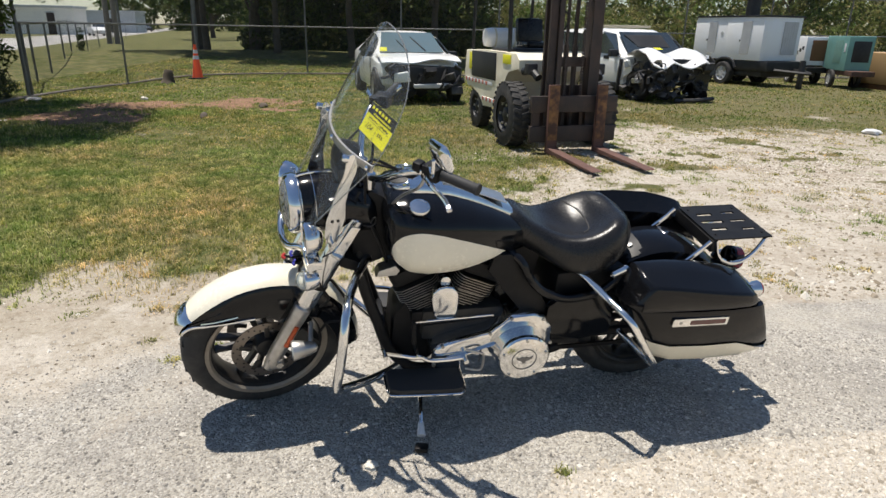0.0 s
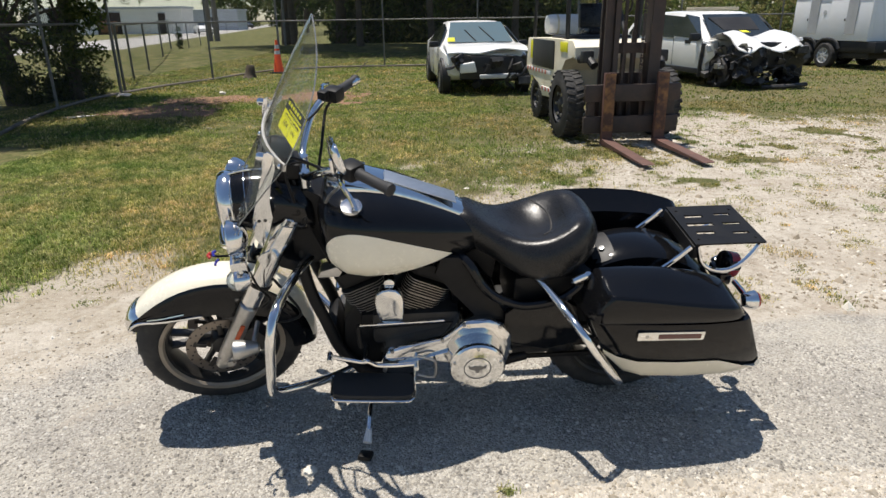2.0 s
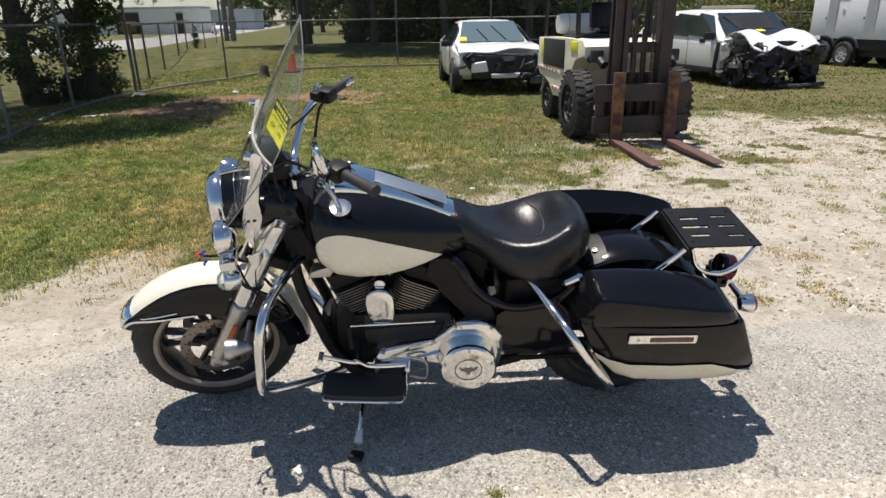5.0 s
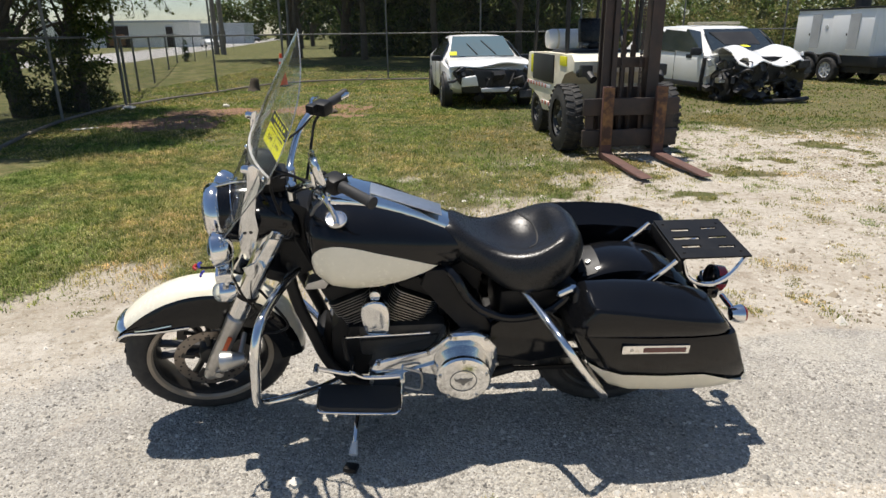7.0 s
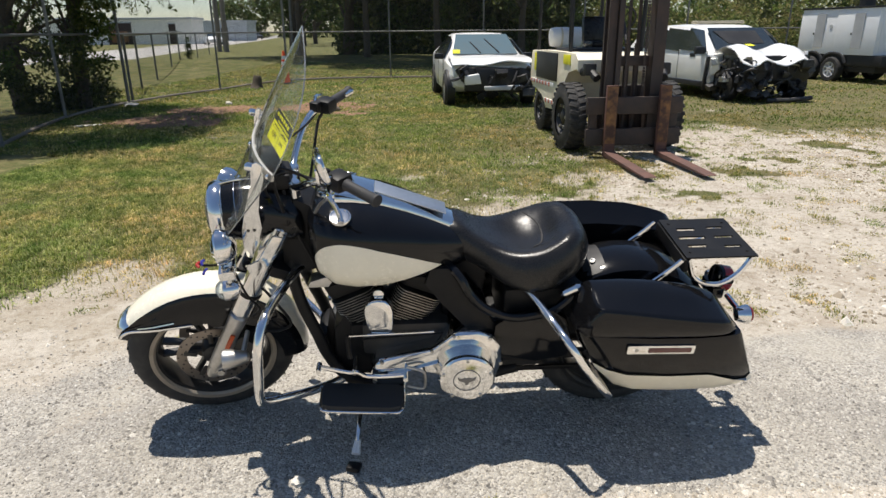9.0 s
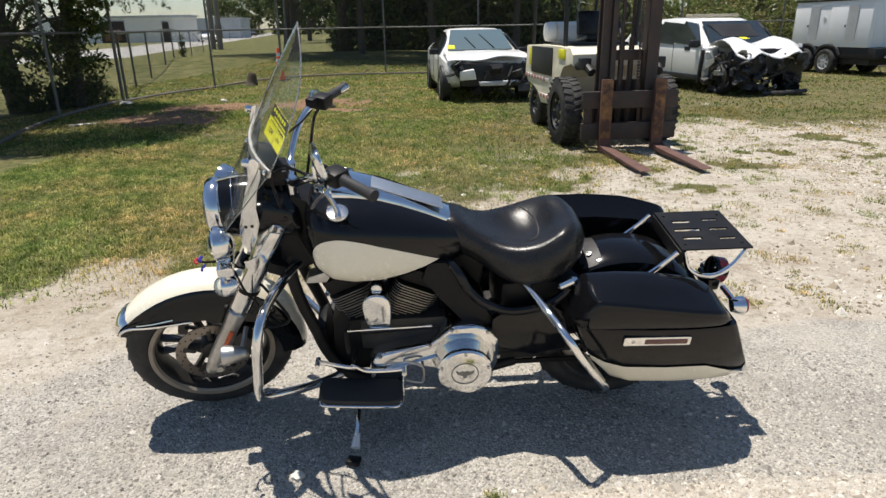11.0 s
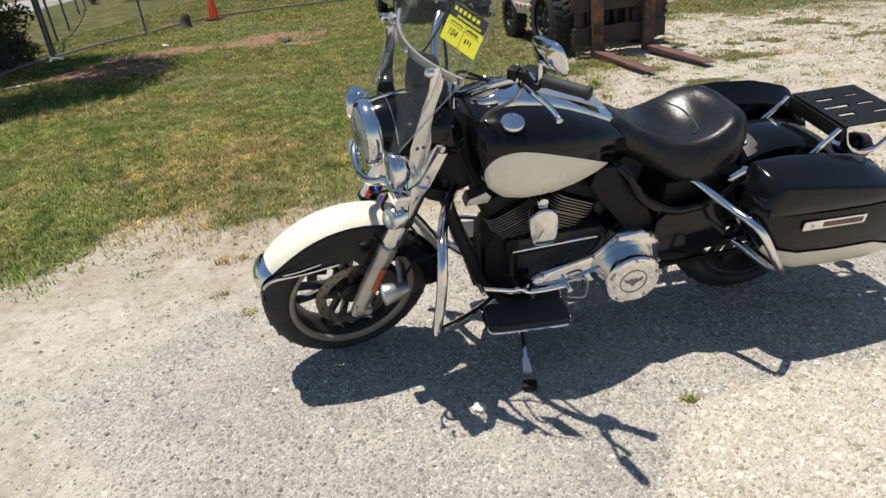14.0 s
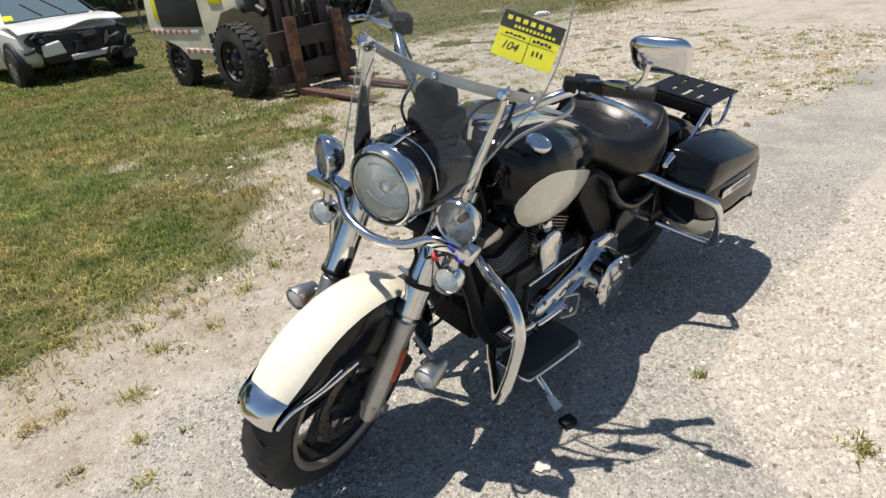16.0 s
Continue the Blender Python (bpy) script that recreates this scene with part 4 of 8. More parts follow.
def car_wheel(parent, c, r, w, rim=STEEL):
    out = 1 if c.y > 0 else -1
    bm = spin(B(), c - Vector((0, w / 2, 0)), (0, 1, 0), [(0, r * 0.62), (0, r * 0.9), (0.02, r * 0.98), (w / 2, r), (w - 0.02, r * 0.98), (w, r * 0.9), (w, r * 0.62)], 30, cap=False)
    t = part("wheel", bm, RUBBER, parent, "black road tyre on a grey alloy rim")
    bm = spin(B(), c - Vector((0, out * w * 0.1, 0)), (0, out, 0), [(0, r * 0.66), (w * 0.56, r * 0.64), (w * 0.5, r * 0.56), (w * 0.3, r * 0.52), (w * 0.3, 0.02)], 26, cap=False)
    for k in range(7):
        a = 2 * math.pi * k / 7
        box(bm, c + Vector((math.cos(a) * r * 0.34, out * w * 0.36, math.sin(a) * r * 0.34)), (r * 0.56, 0.03, r * 0.13), 0.0, Matrix.Rotation(-a, 4, "Y"))
    part("rim", bm, rim, t)


def window(parent, pts, name="window", push=0.006, mat=None):
    """A pane laid over the body between given corners, a little proud."""
    bm = B()
    c = sum((Vector(p) for p in pts), Vector()) / len(pts)
    f = bm.faces.new([bm.verts.new(p) for p in pts])
    f.normal_update()
    out = f.normal if f.normal.dot(c - Vector((c.x, 0, 0.5))) > 0 else -f.normal
    g = bmesh.ops.extrude_face_region(bm, geom=[f])
    for v in g["geom"]:
        if isinstance(v, bmesh.types.BMVert):
            v.co += out * push
    return part(name, bm, mat or CAR_GLASS_DARK, parent, "", 0)


CAR_GLASS_DARK = surface("dark_glazing", (0.02, 0.026, 0.026), 0.06, coat=1.0, spread=0.0, dirt=(0.06, 0.065, 0.06), amount=0.4, coarse=1.5)
# Paler copy of the glazing: the screen's sunlit brightness is put into its colour.
SCREEN_GLASS = surface("sunlit_windscreen", (0.1, 0.15, 0.165), 0.08, coat=1.0, spread=0.0, dirt=(0.12, 0.14, 0.13), amount=0.5, coarse=2.0)


def crumple(bm, x_from, amount, seed):
    rng = random.Random(seed)
    for v in bm.verts:
        k = max(0.0, v.co.x - x_from)
        n = noise.noise_vector(v.co * 2.6 + Vector((seed, 0, 0)))
        v.co += n * amount * min(1.0, k * 2)
    return bm


def debris(parent, name, c, s, count, mats, seed, label):
    """Torn front-end parts: bent bars, boxes and hoses in the engine bay."""
    rng = random.Random(seed)
    for k in range(count):
        bm = B()
        p = Vector((c[0] + rng.uniform(-1, 1) * s[0], c[1] + rng.uniform(-1, 1) * s[1], c[2] + rng.uniform(-1, 1) * s[2]))
        kind = rng.random()
        if kind < 0.4:
            box(bm, p, (rng.uniform(0.06, 0.25), rng.uniform(0.06, 0.3), rng.uniform(0.05, 0.18)), 0.008, Euler((rng.uniform(-0.6, 0.6), rng.uniform(-0.6, 0.6), rng.uniform(0, 3))).to_matrix().to_4x4(), 1)
        elif kind < 0.75:
            q = p + Vector((rng.uniform(-0.2, 0.2), rng.uniform(-0.4, 0.4), rng.uniform(-0.2, 0.2)))
            tube(bm, [p, (p + q) / 2 + Vector((0.05, 0, rng.uniform(-0.08, 0.08))), q], rng.uniform(0.008, 0.03), 6, 4)
        else:
            out = [(rng.uniform(0.05, 0.18) * math.cos(a), rng.uniform(0.05, 0.18) * math.sin(a)) for a in (2 * math.pi * j / 7 for j in range(7))]
            prism(bm, out, 0.008, Matrix.Translation(p) @ Euler((rng.uniform(0, 3), rng.uniform(0, 3), 0)).to_matrix().to_4x4())
        part(name, bm, rng.choice(mats), parent, label if k == 0 else "", 30)


# wrecked white sedan
sedan = thing("sedan", facing(-1.82, 14.9, 19), "white four-door sedan with a crushed front end", "car")
st = [(1.45, 0.78, 0.4, 0.72, 0.78, 0.62), (1.3, 0.84, 0.3, 0.78, 0.86, 0.68), (0.9, 0.88, 0.25, 0.84, 0.93, 0.72), (0.62, 0.89, 0.24, 0.88, 0.95, 0.74), (0.3, 0.9, 0.23, 0.9, 1.09, 0.69), (-0.1, 0.9, 0.23, 0.91, 1.335, 0.6), (-0.45, 0.9, 0.23, 0.92, 1.42, 0.58), (-1.1, 0.9, 0.23, 0.93, 1.42, 0.58), (-1.6, 0.9, 0.24, 0.95, 1.33, 0.6), (-2.1, 0.89, 0.27, 0.97, 1.08, 0.68), (-2.4, 0.87, 0.32, 0.95, 1.03, 0.7), (-2.8, 0.84, 0.38, 0.92, 1.0, 0.7), (-2.92, 0.78, 0.45, 0.8, 0.86, 0.66)]
bm = B()
loft(bm, car_rings(st))
sbody = part("body", crumple(bm, 1.05, 0.04, 3), CAR_WHITE, sedan, "white body, crumpled at the bonnet")
for s in (-1, 1):
    for x in (1.0, -1.75):
        car_wheel(sedan, Vector((x, s * 0.84, 0.32)), 0.32, 0.2)
        bm = spin(B(), (x, s * 0.74, 0.34), (0, s, 0), [(0, 0.38), (0.16, 0.38), (0.166, 0.37), (0.166, 0.3)], 26)
        part("wheel_arch", bm, CAR_BLACK, sbody)
    window(sbody, [(0.5, s * 0.88, 0.93), (-0.02, s * 0.66, 1.3), (-0.42, s * 0.625, 1.36), (-0.55, s * 0.895, 0.96)], "side_window", 0.02)
    window(sbody, [(-0.62, s * 0.895, 0.96), (-0.5, s * 0.625, 1.36), (-1.1, s * 0.62, 1.36), (-1.6, s * 0.89, 0.98)], "side_window", 0.02)
    bm = box(B(), (0.32, s * 0.97, 0.96), (0.1, 0.2, 0.12), 0.035)
    part("door_mirror", bm, CAR_BLACK, sedan, "black door mirror")
    for x in (0.52, -0.58, -1.5):
        bm = box(B(), (x, s * 0.9, 0.62), (0.008, 0.008, 0.6), 0.0)
        part("door_gap", bm, CAR_BLACK, sbody)
window(sbody, [(0.56, 0.7, 0.99), (0.56, -0.7, 0.99), (-0.08, -0.56, 1.38), (-0.08, 0.56, 1.38)], "windscreen", 0.02, SCREEN_GLASS)
window(sbody, [(-1.66, 0.56, 1.34), (-1.66, -0.56, 1.34), (-2.1, -0.64, 1.1), (-2.1, 0.64, 1.1)], "rear_window", 0.02)
bm = box(B(), (1.42, 0.12, 0.52), (0.42, 1.4, 0.5), 0.08)
part("engine_bay", crumple(bm, 0.9, 0.08, 5), CAR_BLACK, sedan, "dark torn-open engine bay")
bm = B()
grid = [[Vector((0.62 + 0.16 * i, -0.82 + 1.64 * j / 16, 0.975 - 0.012 * i + 0.012 * math.exp(-((j - 12) / 4.0) ** 2) * i - (0.035 * (i - 4) if i > 4 else 0) + 0.012 * math.sin(j * 0.8) * i / 6)) for j in range(17)] for i in range(7)]
loft(bm, grid + [[p - Vector((0, 0, 0.02)) for p in row] for row in grid[::-1]], closed=False)
part("bonnet", bm, CAR_WHITE, sedan, "buckled white bonnet")
for y0, y1, x1, z1 in ((-0.1, -0.28, 0.2, 1.24), (0.3, 0.05, 0.1, 1.3)):
    part("wiper", rod(B(), (0.55, y0, 1.03), (x1, y1, z1), 0.012, n=6), CAR_BLACK, sedan, "black wiper arm")
bm = box(B(), (1.66, -0.45, 0.56), (0.06, 0.34, 0.22), 0.03, None, 3)
part("bumper_piece", crumple(bm, 1.0, 0.07, 21), CAR_WHITE, sedan, "torn white bumper piece")
bm = box(B(), (1.68, 0.2, 0.4), (0.07, 0.75, 0.09), 0.03, None, 3)
part("bumper_bar", crumple(bm, 1.0, 0.06, 22), GREY_VENT, sedan, "bent grey bumper bar")
part("sale_label", box(B(), (0.52, -0.62, 1.05), (0.02, 0.16, 0.1), 0.002, Matrix.Rotation(radians(-40), 4, "Y")), TAG_YELLOW, sedan)
debris(sedan, "torn_part", (1.6, 0.08, 0.5), (0.1, 0.72, 0.26), 40, [CAR_BLACK, CAR_BLACK, CAR_BLACK, WRECK, WRECK], 11, "torn bumper and bracket pieces")

# wrecked white police SUV
suv = thing("suv", facing(3.66, 16.45, 24) @ Matrix.Diagonal((0.96, 0.96, 0.9, 1)), "white sport utility vehicle with its front torn off", "car")
st = [(0.66, 0.95, 0.36, 0.98, 1.03, 0.8), (0.6, 0.99, 0.32, 1.03, 1.08, 0.83), (0.3, 1.0, 0.32, 1.07, 1.3, 0.78), (-0.1, 1.0, 0.32, 1.09, 1.6, 0.72), (-0.5, 1.0, 0.32, 1.1, 1.72, 0.71), (-1.6, 1.0, 0.32, 1.12, 1.74, 0.71), (-2.6, 1.0, 0.33, 1.15, 1.71, 0.71), (-3.1, 0.99, 0.36, 1.14, 1.6, 0.73), (-3.4, 0.96, 0.42, 1.1, 1.25, 0.8), (-3.46, 0.9, 0.5, 0.95, 1.05, 0.78)]
bm = B()
loft(bm, car_rings(st))
vbody = part("body", crumple(bm, 1.0, 0.1, 7), CAR_WHITE, suv, "white body with the front crushed")
for s in (-1, 1):
    for x in (0.95, -1.95):
        car_wheel(suv, Vector((x, s * (0.93 if x < 0 or s > 0 else 0.72), 0.38)), 0.38, 0.24, CAR_BLACK if x > 0 else STEEL)
        if x > 0:
            continue
        bm = spin(B(), (x, s * 0.82, 0.4), (0, s, 0), [(0, 0.45), (0.18, 0.45), (0.186, 0.44), (0.186, 0.35)], 28)
        part("wheel_arch", bm, CAR_BLACK, vbody)
    for a, b, c2, d in ((0.5, -0.03, -0.58, -0.66), (-0.7, -0.63, -1.56, -1.6), (-1.65, -1.61, -2.75, -3.0)):
        window(vbody, [(a, s * 1.005, 1.1), (b, s * 0.79, 1.6), (c2, s * 0.785, 1.66), (d, s * 1.01, 1.14)], "side_window", 0.02)
    part("door_mirror", box(B(), (0.35, s * 1.08, 1.14), (0.13, 0.24, 0.18), 0.05), CAR_BLACK, suv)
    for x in (0.55, -0.66, -1.6):
        part("door_gap", box(B(), (x, s * 1.0, 0.76), (0.01, 0.01, 0.75), 0.0), CAR_BLACK, vbody)
    part("sill", box(B(), (-0.5, s * 0.97, 0.36), (2.2, 0.08, 0.12), 0.02), CAR_BLACK, vbody)
    part("door_emblem", box(B(), (-0.05, s * 1.001, 1.02), (0.22, 0.01, 0.09), 0.002), CAR_BLACK, vbody, "dark door emblem")
window(vbody, [(0.56, 0.8, 1.12), (0.56, -0.8, 1.12), (-0.06, -0.7, 1.64), (-0.06, 0.7, 1.64)], "windscreen", 0.02)
bm = box(B(), (-0.75, 0, 1.79), (0.28, 1.25, 0.07), 0.02)
part("light_bar", bm, surface("sun_bleached_light_bar", (0.5, 0.44, 0.32), 0.5), suv, "pale roof light bar")
bm = B()
grid = []
for i in range(8):
    row = []
    for j in range(15):
        y = -0.9 + 1.6 * j / 14
        x = 0.6 + 0.16 * i
        f = j / 14
        z = 1.07 + 0.05 * math.sin(i * 0.5) + 0.14 * math.exp(-((x - 1.1) / 0.4) ** 2) * (0.7 + 0.6 * math.cos(6.283 * (f * 1.5 - 0.2))) + 0.012 * math.sin(j * 1.7 + i)
        x += 0.07 * math.sin(6.283 * f * 1.5) * i / 7
        if i > 5:
            z -= 0.11 * (i - 5) * (0.7 + 0.3 * math.sin(j * 0.9))
        row.append(Vector((x, y, z)))
    grid.append(row)
loft(bm, grid + [[p - Vector((0, 0, 0.025)) for p in row] for row in grid[::-1]], closed=False)
part("bonnet", bm, CAR_WHITE, suv, "folded white bonnet", 25)
part("sale_label", box(B(), (1.0, -0.3, 1.27), (0.16, 0.16, 0.008), 0.0, Matrix.Rotation(radians(12), 4, "Y")), TAG_YELLOW, suv)
bm = box(B(), (1.35, 0, 0.72), (0.45, 1.6, 0.6), 0.1)
part("engine_bay", crumple(bm, 0.9, 0.14, 9), CAR_BLACK, suv, "dark mangled engine bay")
bm = B()
grid = [[Vector((0.56 + 0.34 * a, -0.985 + 0.05 * a + 0.03 * math.sin(5 * a + 3 * b), 1.05 - 0.06 * a - (0.62 - 0.36 * a) * b)) for b in (0, 0.2, 0.4, 0.6, 0.8, 1.0)] for a in (0, 0.25, 0.5, 0.75, 1.0)]
loft(bm, grid + [[p + Vector((0, 0.02, 0)) for p in row] for row in grid[::-1]], closed=False)
part("torn_wing", crumple(bm, 0.6, 0.12, 31), CAR_WHITE, suv, "torn white front wing", 25)
bm = box(B(), (0.6, -1.02, 0.62), (0.05, 0.09, 0.78), 0.02, Matrix.Rotation(radians(6), 4, "Y"), 2)
part("door_edge", bm, WRECK, suv, "bare dented door edge")
bm = box(B(), (1.2, 0.84, 0.86), (0.5, 0.05, 0.36), 0.02, None, 3)
part("torn_wing", crumple(bm, 0.9, 0.14, 32), CAR_WHITE, suv)
debris(suv, "torn_part", (1.05, -0.82, 0.5), (0.3, 0.16, 0.4), 34, [CAR_BLACK, CAR_BLACK, WRECK, WRECK, STEEL], 14, "")
# Black pane over the screen; its colour stands for the dim cabin behind a hole.
window(vbody, [(0.38, 0.5, 1.275), (0.38, -0.4, 1.275), (0.05, -0.62, 1.565), (0.05, 0.45, 1.565)], "screen_hole", 0.026, CAR_BLACK)
debris(suv, "torn_part", (1.55, -0.06, 0.55), (0.16, 0.84, 0.4), 110, [CAR_BLACK, CAR_BLACK, CAR_BLACK, WRECK, WRECK, WRECK, WRECK, STEEL], 12, "mangled front-end part")
part("fallen_bumper", tube(B(), [(1.7, -0.2, 0.07), (1.85, 0.25, 0.09), (1.85, 0.75, 0.12)], 0.05, 8), WRECK, suv, "bent bumper bar on the grass")


# ---- trailers along the far side ----
def louvre(parent, m, w, h, n, mat=GREY_VENT):
    bm = B()
    for k in range(n):
        box(bm, (-w / 2 + (k + 0.5) * w / n, 0, 0), (w / n * 0.6, h, 0.02), 0.0)
    prism(bm, [(-w / 2, -h / 2), (w / 2, -h / 2), (w / 2, h / 2), (-w / 2, h / 2)], 0.008)
    return part("louvre", turned(bm, m), mat, parent, "grey louvred vent", 0)


gen = thing("generator_trailer", Matrix.Translation((7.71, 22.02, 0)) @ Matrix.Rotation(radians(-64), 4, "Z"), "white box generator on a dark tandem trailer", "trailer")
# local x runs along the box to its near end, local -y faces the yard
bm = box(B(), (0.36, 0, 1.36), (2.72, 1.47, 1.22), 0.02)
gb = part("generator_box", bm, WHITE_METAL, gen, "white sheet metal generator box")
part("box_roof", box(B(), (0.36, 0, 1.985), (2.78, 1.53, 0.05), 0.01), CAR_BLACK, gb)
for x in (-0.4, 0.95):
    part("access_door", box(B(), (x - 0.3, -0.738, 1.36), (0.62, 0.012, 1.0), 0.003), WHITE_METAL, gb)
    louvre(gb, axes((x + 0.16, -0.75, 1.38), (1, 0, 0), (0, 0, 1)), 0.34, 0.92, 6)
    part("door_latch", box(B(), (x - 0.05, -0.75, 1.3), (0.035, 0.02, 0.06), 0.004), CAR_BLACK, gb)
part("dial", spin(B(), (0.15, -0.735, 1.5), (0, -1, 0), [(0, 0.06), (0.012, 0.055)], 16), GREY_VENT, gb)
louvre(gb, axes((1.732, 0.3, 1.38), (0, 1, 0), (0, 0, 1)), 0.55, 0.92, 6)
part("access_door", box(B(), (1.723, -0.35, 1.36), (0.012, 0.55, 1.0), 0.003), WHITE_METAL, gb)
part("exhaust_stack", rod(B(), (0.3, 0.2, 2.0), (0.3, 0.2, 2.5), 0.2, n=18), CAR_BLACK, gb)
part("trailer_frame", box(B(), (0.45, 0, 0.6), (3.1, 1.4, 0.28), 0.02), CAR_BLACK, gen, "dark trailer frame")
part("fuel_tank_skirt", box(B(), (1.15, 0, 0.4), (1.2, 1.2, 0.22), 0.03), CAR_BLACK, gen)
for s in (-1, 1):
    for x in (-0.4, 0.42):
        car_wheel(gen, Vector((x, s * 0.72, 0.34)), 0.34, 0.22, GREY_VENT)
        part("mudguard", tube(B(), [(x - 0.42, s * 0.72, 0.52), (x - 0.28, s * 0.72, 0.72), (x, s * 0.72, 0.78), (x + 0.28, s * 0.72, 0.72), (x + 0.42, s * 0.72, 0.52)], 0.05, 8), CAR_BLACK, gen)
part("drawbar", tube(B(), [(2.0, 0.4, 0.5), (2.9, 0, 0.45), (2.0, -0.4, 0.5)], 0.05, 6, 3), CAR_BLACK, gen)
part("jack", box(B(), (2.6, 0, 0.4), (0.12, 0.12, 0.8), 0.02), CAR_BLACK, gen)

gen2 = thing("small_generator", Matrix.Translation((10.1, 22.5, 0)) @ Matrix.Rotation(radians(-91), 4, "Z") @ Matrix.Diagonal((0.85, 0.72, 0.85, 1)), "small white generator with a brown window on a trailer", "trailer")
g2 = part("generator_box", box(B(), (0, 0, 1.2), (2.0, 1.0, 1.0), 0.03), WHITE_METAL, gen2)
part("window_panel", box(B(), (1.005, 0.05, 1.22), (0.02, 0.62, 0.72), 0.01), PALLET_BROWN, g2, "brown radiator panel")
for k in range(3):
    part("lettering_bar", box(B(), (0.78 - 0.22 * k, -0.503, 1.3 - 0.08 * k), (0.16, 0.006, 0.12), 0.0), CAR_BLACK, g2)
part("trailer_frame", box(B(), (0.1, 0, 0.55), (2.4, 0.9, 0.2), 0.02), CAR_BLACK, gen2)
for s in (-1, 1):
    car_wheel(gen2, Vector((0.1, s * 0.55, 0.32)), 0.32, 0.2, GREY_VENT)

teal = thing("teal_generator", Matrix.Translation((10.6, 20.84, 0)) @ Matrix.Rotation(radians(-95), 4, "Z") @ Matrix.Diagonal((0.75, 0.55, 0.8, 1)), "teal generator on a rusty trailer", "trailer")
tb = part("generator_box", box(B(), (0, 0, 1.25), (2.1, 1.25, 1.2), 0.03), TEAL, teal)
part("window_panel", box(B(), (1.055, 0.05, 1.32), (0.02, 0.85, 0.72), 0.01), CAR_BLACK, tb, "dark radiator panel")
part("access_door", box(B(), (0.2, -0.63, 1.3), (0.7, 0.015, 0.8), 0.004), surface("faded_teal", (0.16, 0.3, 0.25), 0.5), tb)
part("maker_mark", box(B(), (0.8, -0.633, 1.45), (0.14, 0.012, 0.3), 0.002), CONE_WHITE, tb)
part("trailer_frame", box(B(), (0.3, 0, 0.58), (2.8, 1.1, 0.18), 0.02), RUST, teal)
for s in (-1, 1):
    car_wheel(teal, Vector((0.0, s * 0.66, 0.33)), 0.33, 0.2, GREY_VENT)
tan = thing("tan_cabinet", Matrix.Translation((11.7, 20.7, 0)) @ Matrix.Rotation(radians(-70), 4, "Z") @ Matrix.Scale(0.8, 4), "tan sheet metal cabinet on skids", "cabinet")
part("box", box(B(), (0, 0, 0.75), (1.8, 1.3, 1.1), 0.03), surface("tan_sheet_metal", (0.42, 0.27, 0.13), 0.55, coarse=1.0), tan)
part("skid", box(B(), (0, 0, 0.12), (1.9, 1.2, 0.2), 0.01), RUST, tan)

for x, y, a, mat, nm, lab in ((11.6, 14.7, -60, surface("green_sheet_metal", (0.02, 0.15, 0.09), 0.45, coarse=1.0), "green_cabinet", "green sheet metal cabinet with a dark window"), (13.0, 13.6, -60, GREY_VENT, "grey_cabinet", "grey sheet metal cabinet on skids"), (11.9, 11.4, -55, surface("navy_sheet_metal", (0.03, 0.04, 0.1), 0.5, coarse=1.0), "blue_cabinet", "dark blue sheet metal cabinet on skids")):
    g3 = thing(nm, Matrix.Translation((x, y, 0)) @ Matrix.Rotation(radians(a), 4, "Z"), lab, "cabinet")
    gbx = part("box", box(B(), (0, 0, 0.85), (1.5, 1.2, 1.4), 0.03), mat, g3)
    part("window_panel", box(B(), (0.755, 0, 0.95), (0.02, 0.7, 0.7), 0.01), CAR_BLACK, gbx)
    part("skid", box(B(), (0, 0, 0.07), (1.6, 1.1, 0.16), 0.01), RUST, g3)


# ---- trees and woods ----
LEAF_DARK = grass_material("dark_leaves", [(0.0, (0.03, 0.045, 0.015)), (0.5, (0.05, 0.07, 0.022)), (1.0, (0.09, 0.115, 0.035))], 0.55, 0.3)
# Lighter copy of the leaves above, with sunlight put into the colour.
LEAF_MID = grass_material("sunlit_leaves", [(0.0, (0.055, 0.075, 0.022)), (0.5, (0.1, 0.13, 0.04)), (1.0, (0.19, 0.2, 0.08))], 0.5, 0.4)
LEAF_BELT = grass_material("shaded_belt_leaves", [(0.0, (0.08, 0.105, 0.045)), (0.5, (0.14, 0.17, 0.075)), (1.0, (0.22, 0.24, 0.12))], 0.6, 0.4)
LEAF_OLIVE = grass_material("olive_brush_leaves", [(0.0, (0.14, 0.17, 0.06)), (0.5, (0.25, 0.27, 0.12)), (1.0, (0.4, 0.38, 0.22))], 0.6, 0.45)


def leaf_cloud(centres, radii, per, size, seed, squash=0.8):
    """Small folded leaves in clumps round the given centres."""
    rng = np.random.RandomState(seed)
    c = np.repeat(np.array(centres), per, 0)
    r = np.repeat(np.array(radii), per)
    n = len(c)
    d = rng.normal(0, 1, (n, 3))
    d /= np.linalg.norm(d, axis=1)[:, None]
    pos = c + d * (r * rng.uniform(0.25, 1.0, n) ** 0.6)[:, None] * np.array([1, 1, squash])
    a = rng.normal(0, 1, (n, 3))
    a /= np.linalg.norm(a, axis=1)[:, None]
    b = np.cross(a, rng.normal(0, 1, (n, 3)))
    b /= np.linalg.norm(b, axis=1)[:, None]
    s = (size * rng.uniform(0.6, 1.4, n))[:, None]
    fold = np.cross(a, b) * s * 0.15
    v = np.stack([pos - a * s * 0.5, pos - b * s * 0.22 + fold, pos + a * s * 0.5, pos + b * s * 0.22 + fold], 1).reshape(-1, 3)
    f = np.arange(n)[:, None] * 4 + np.array([0, 1, 2, 3])
    return v, f


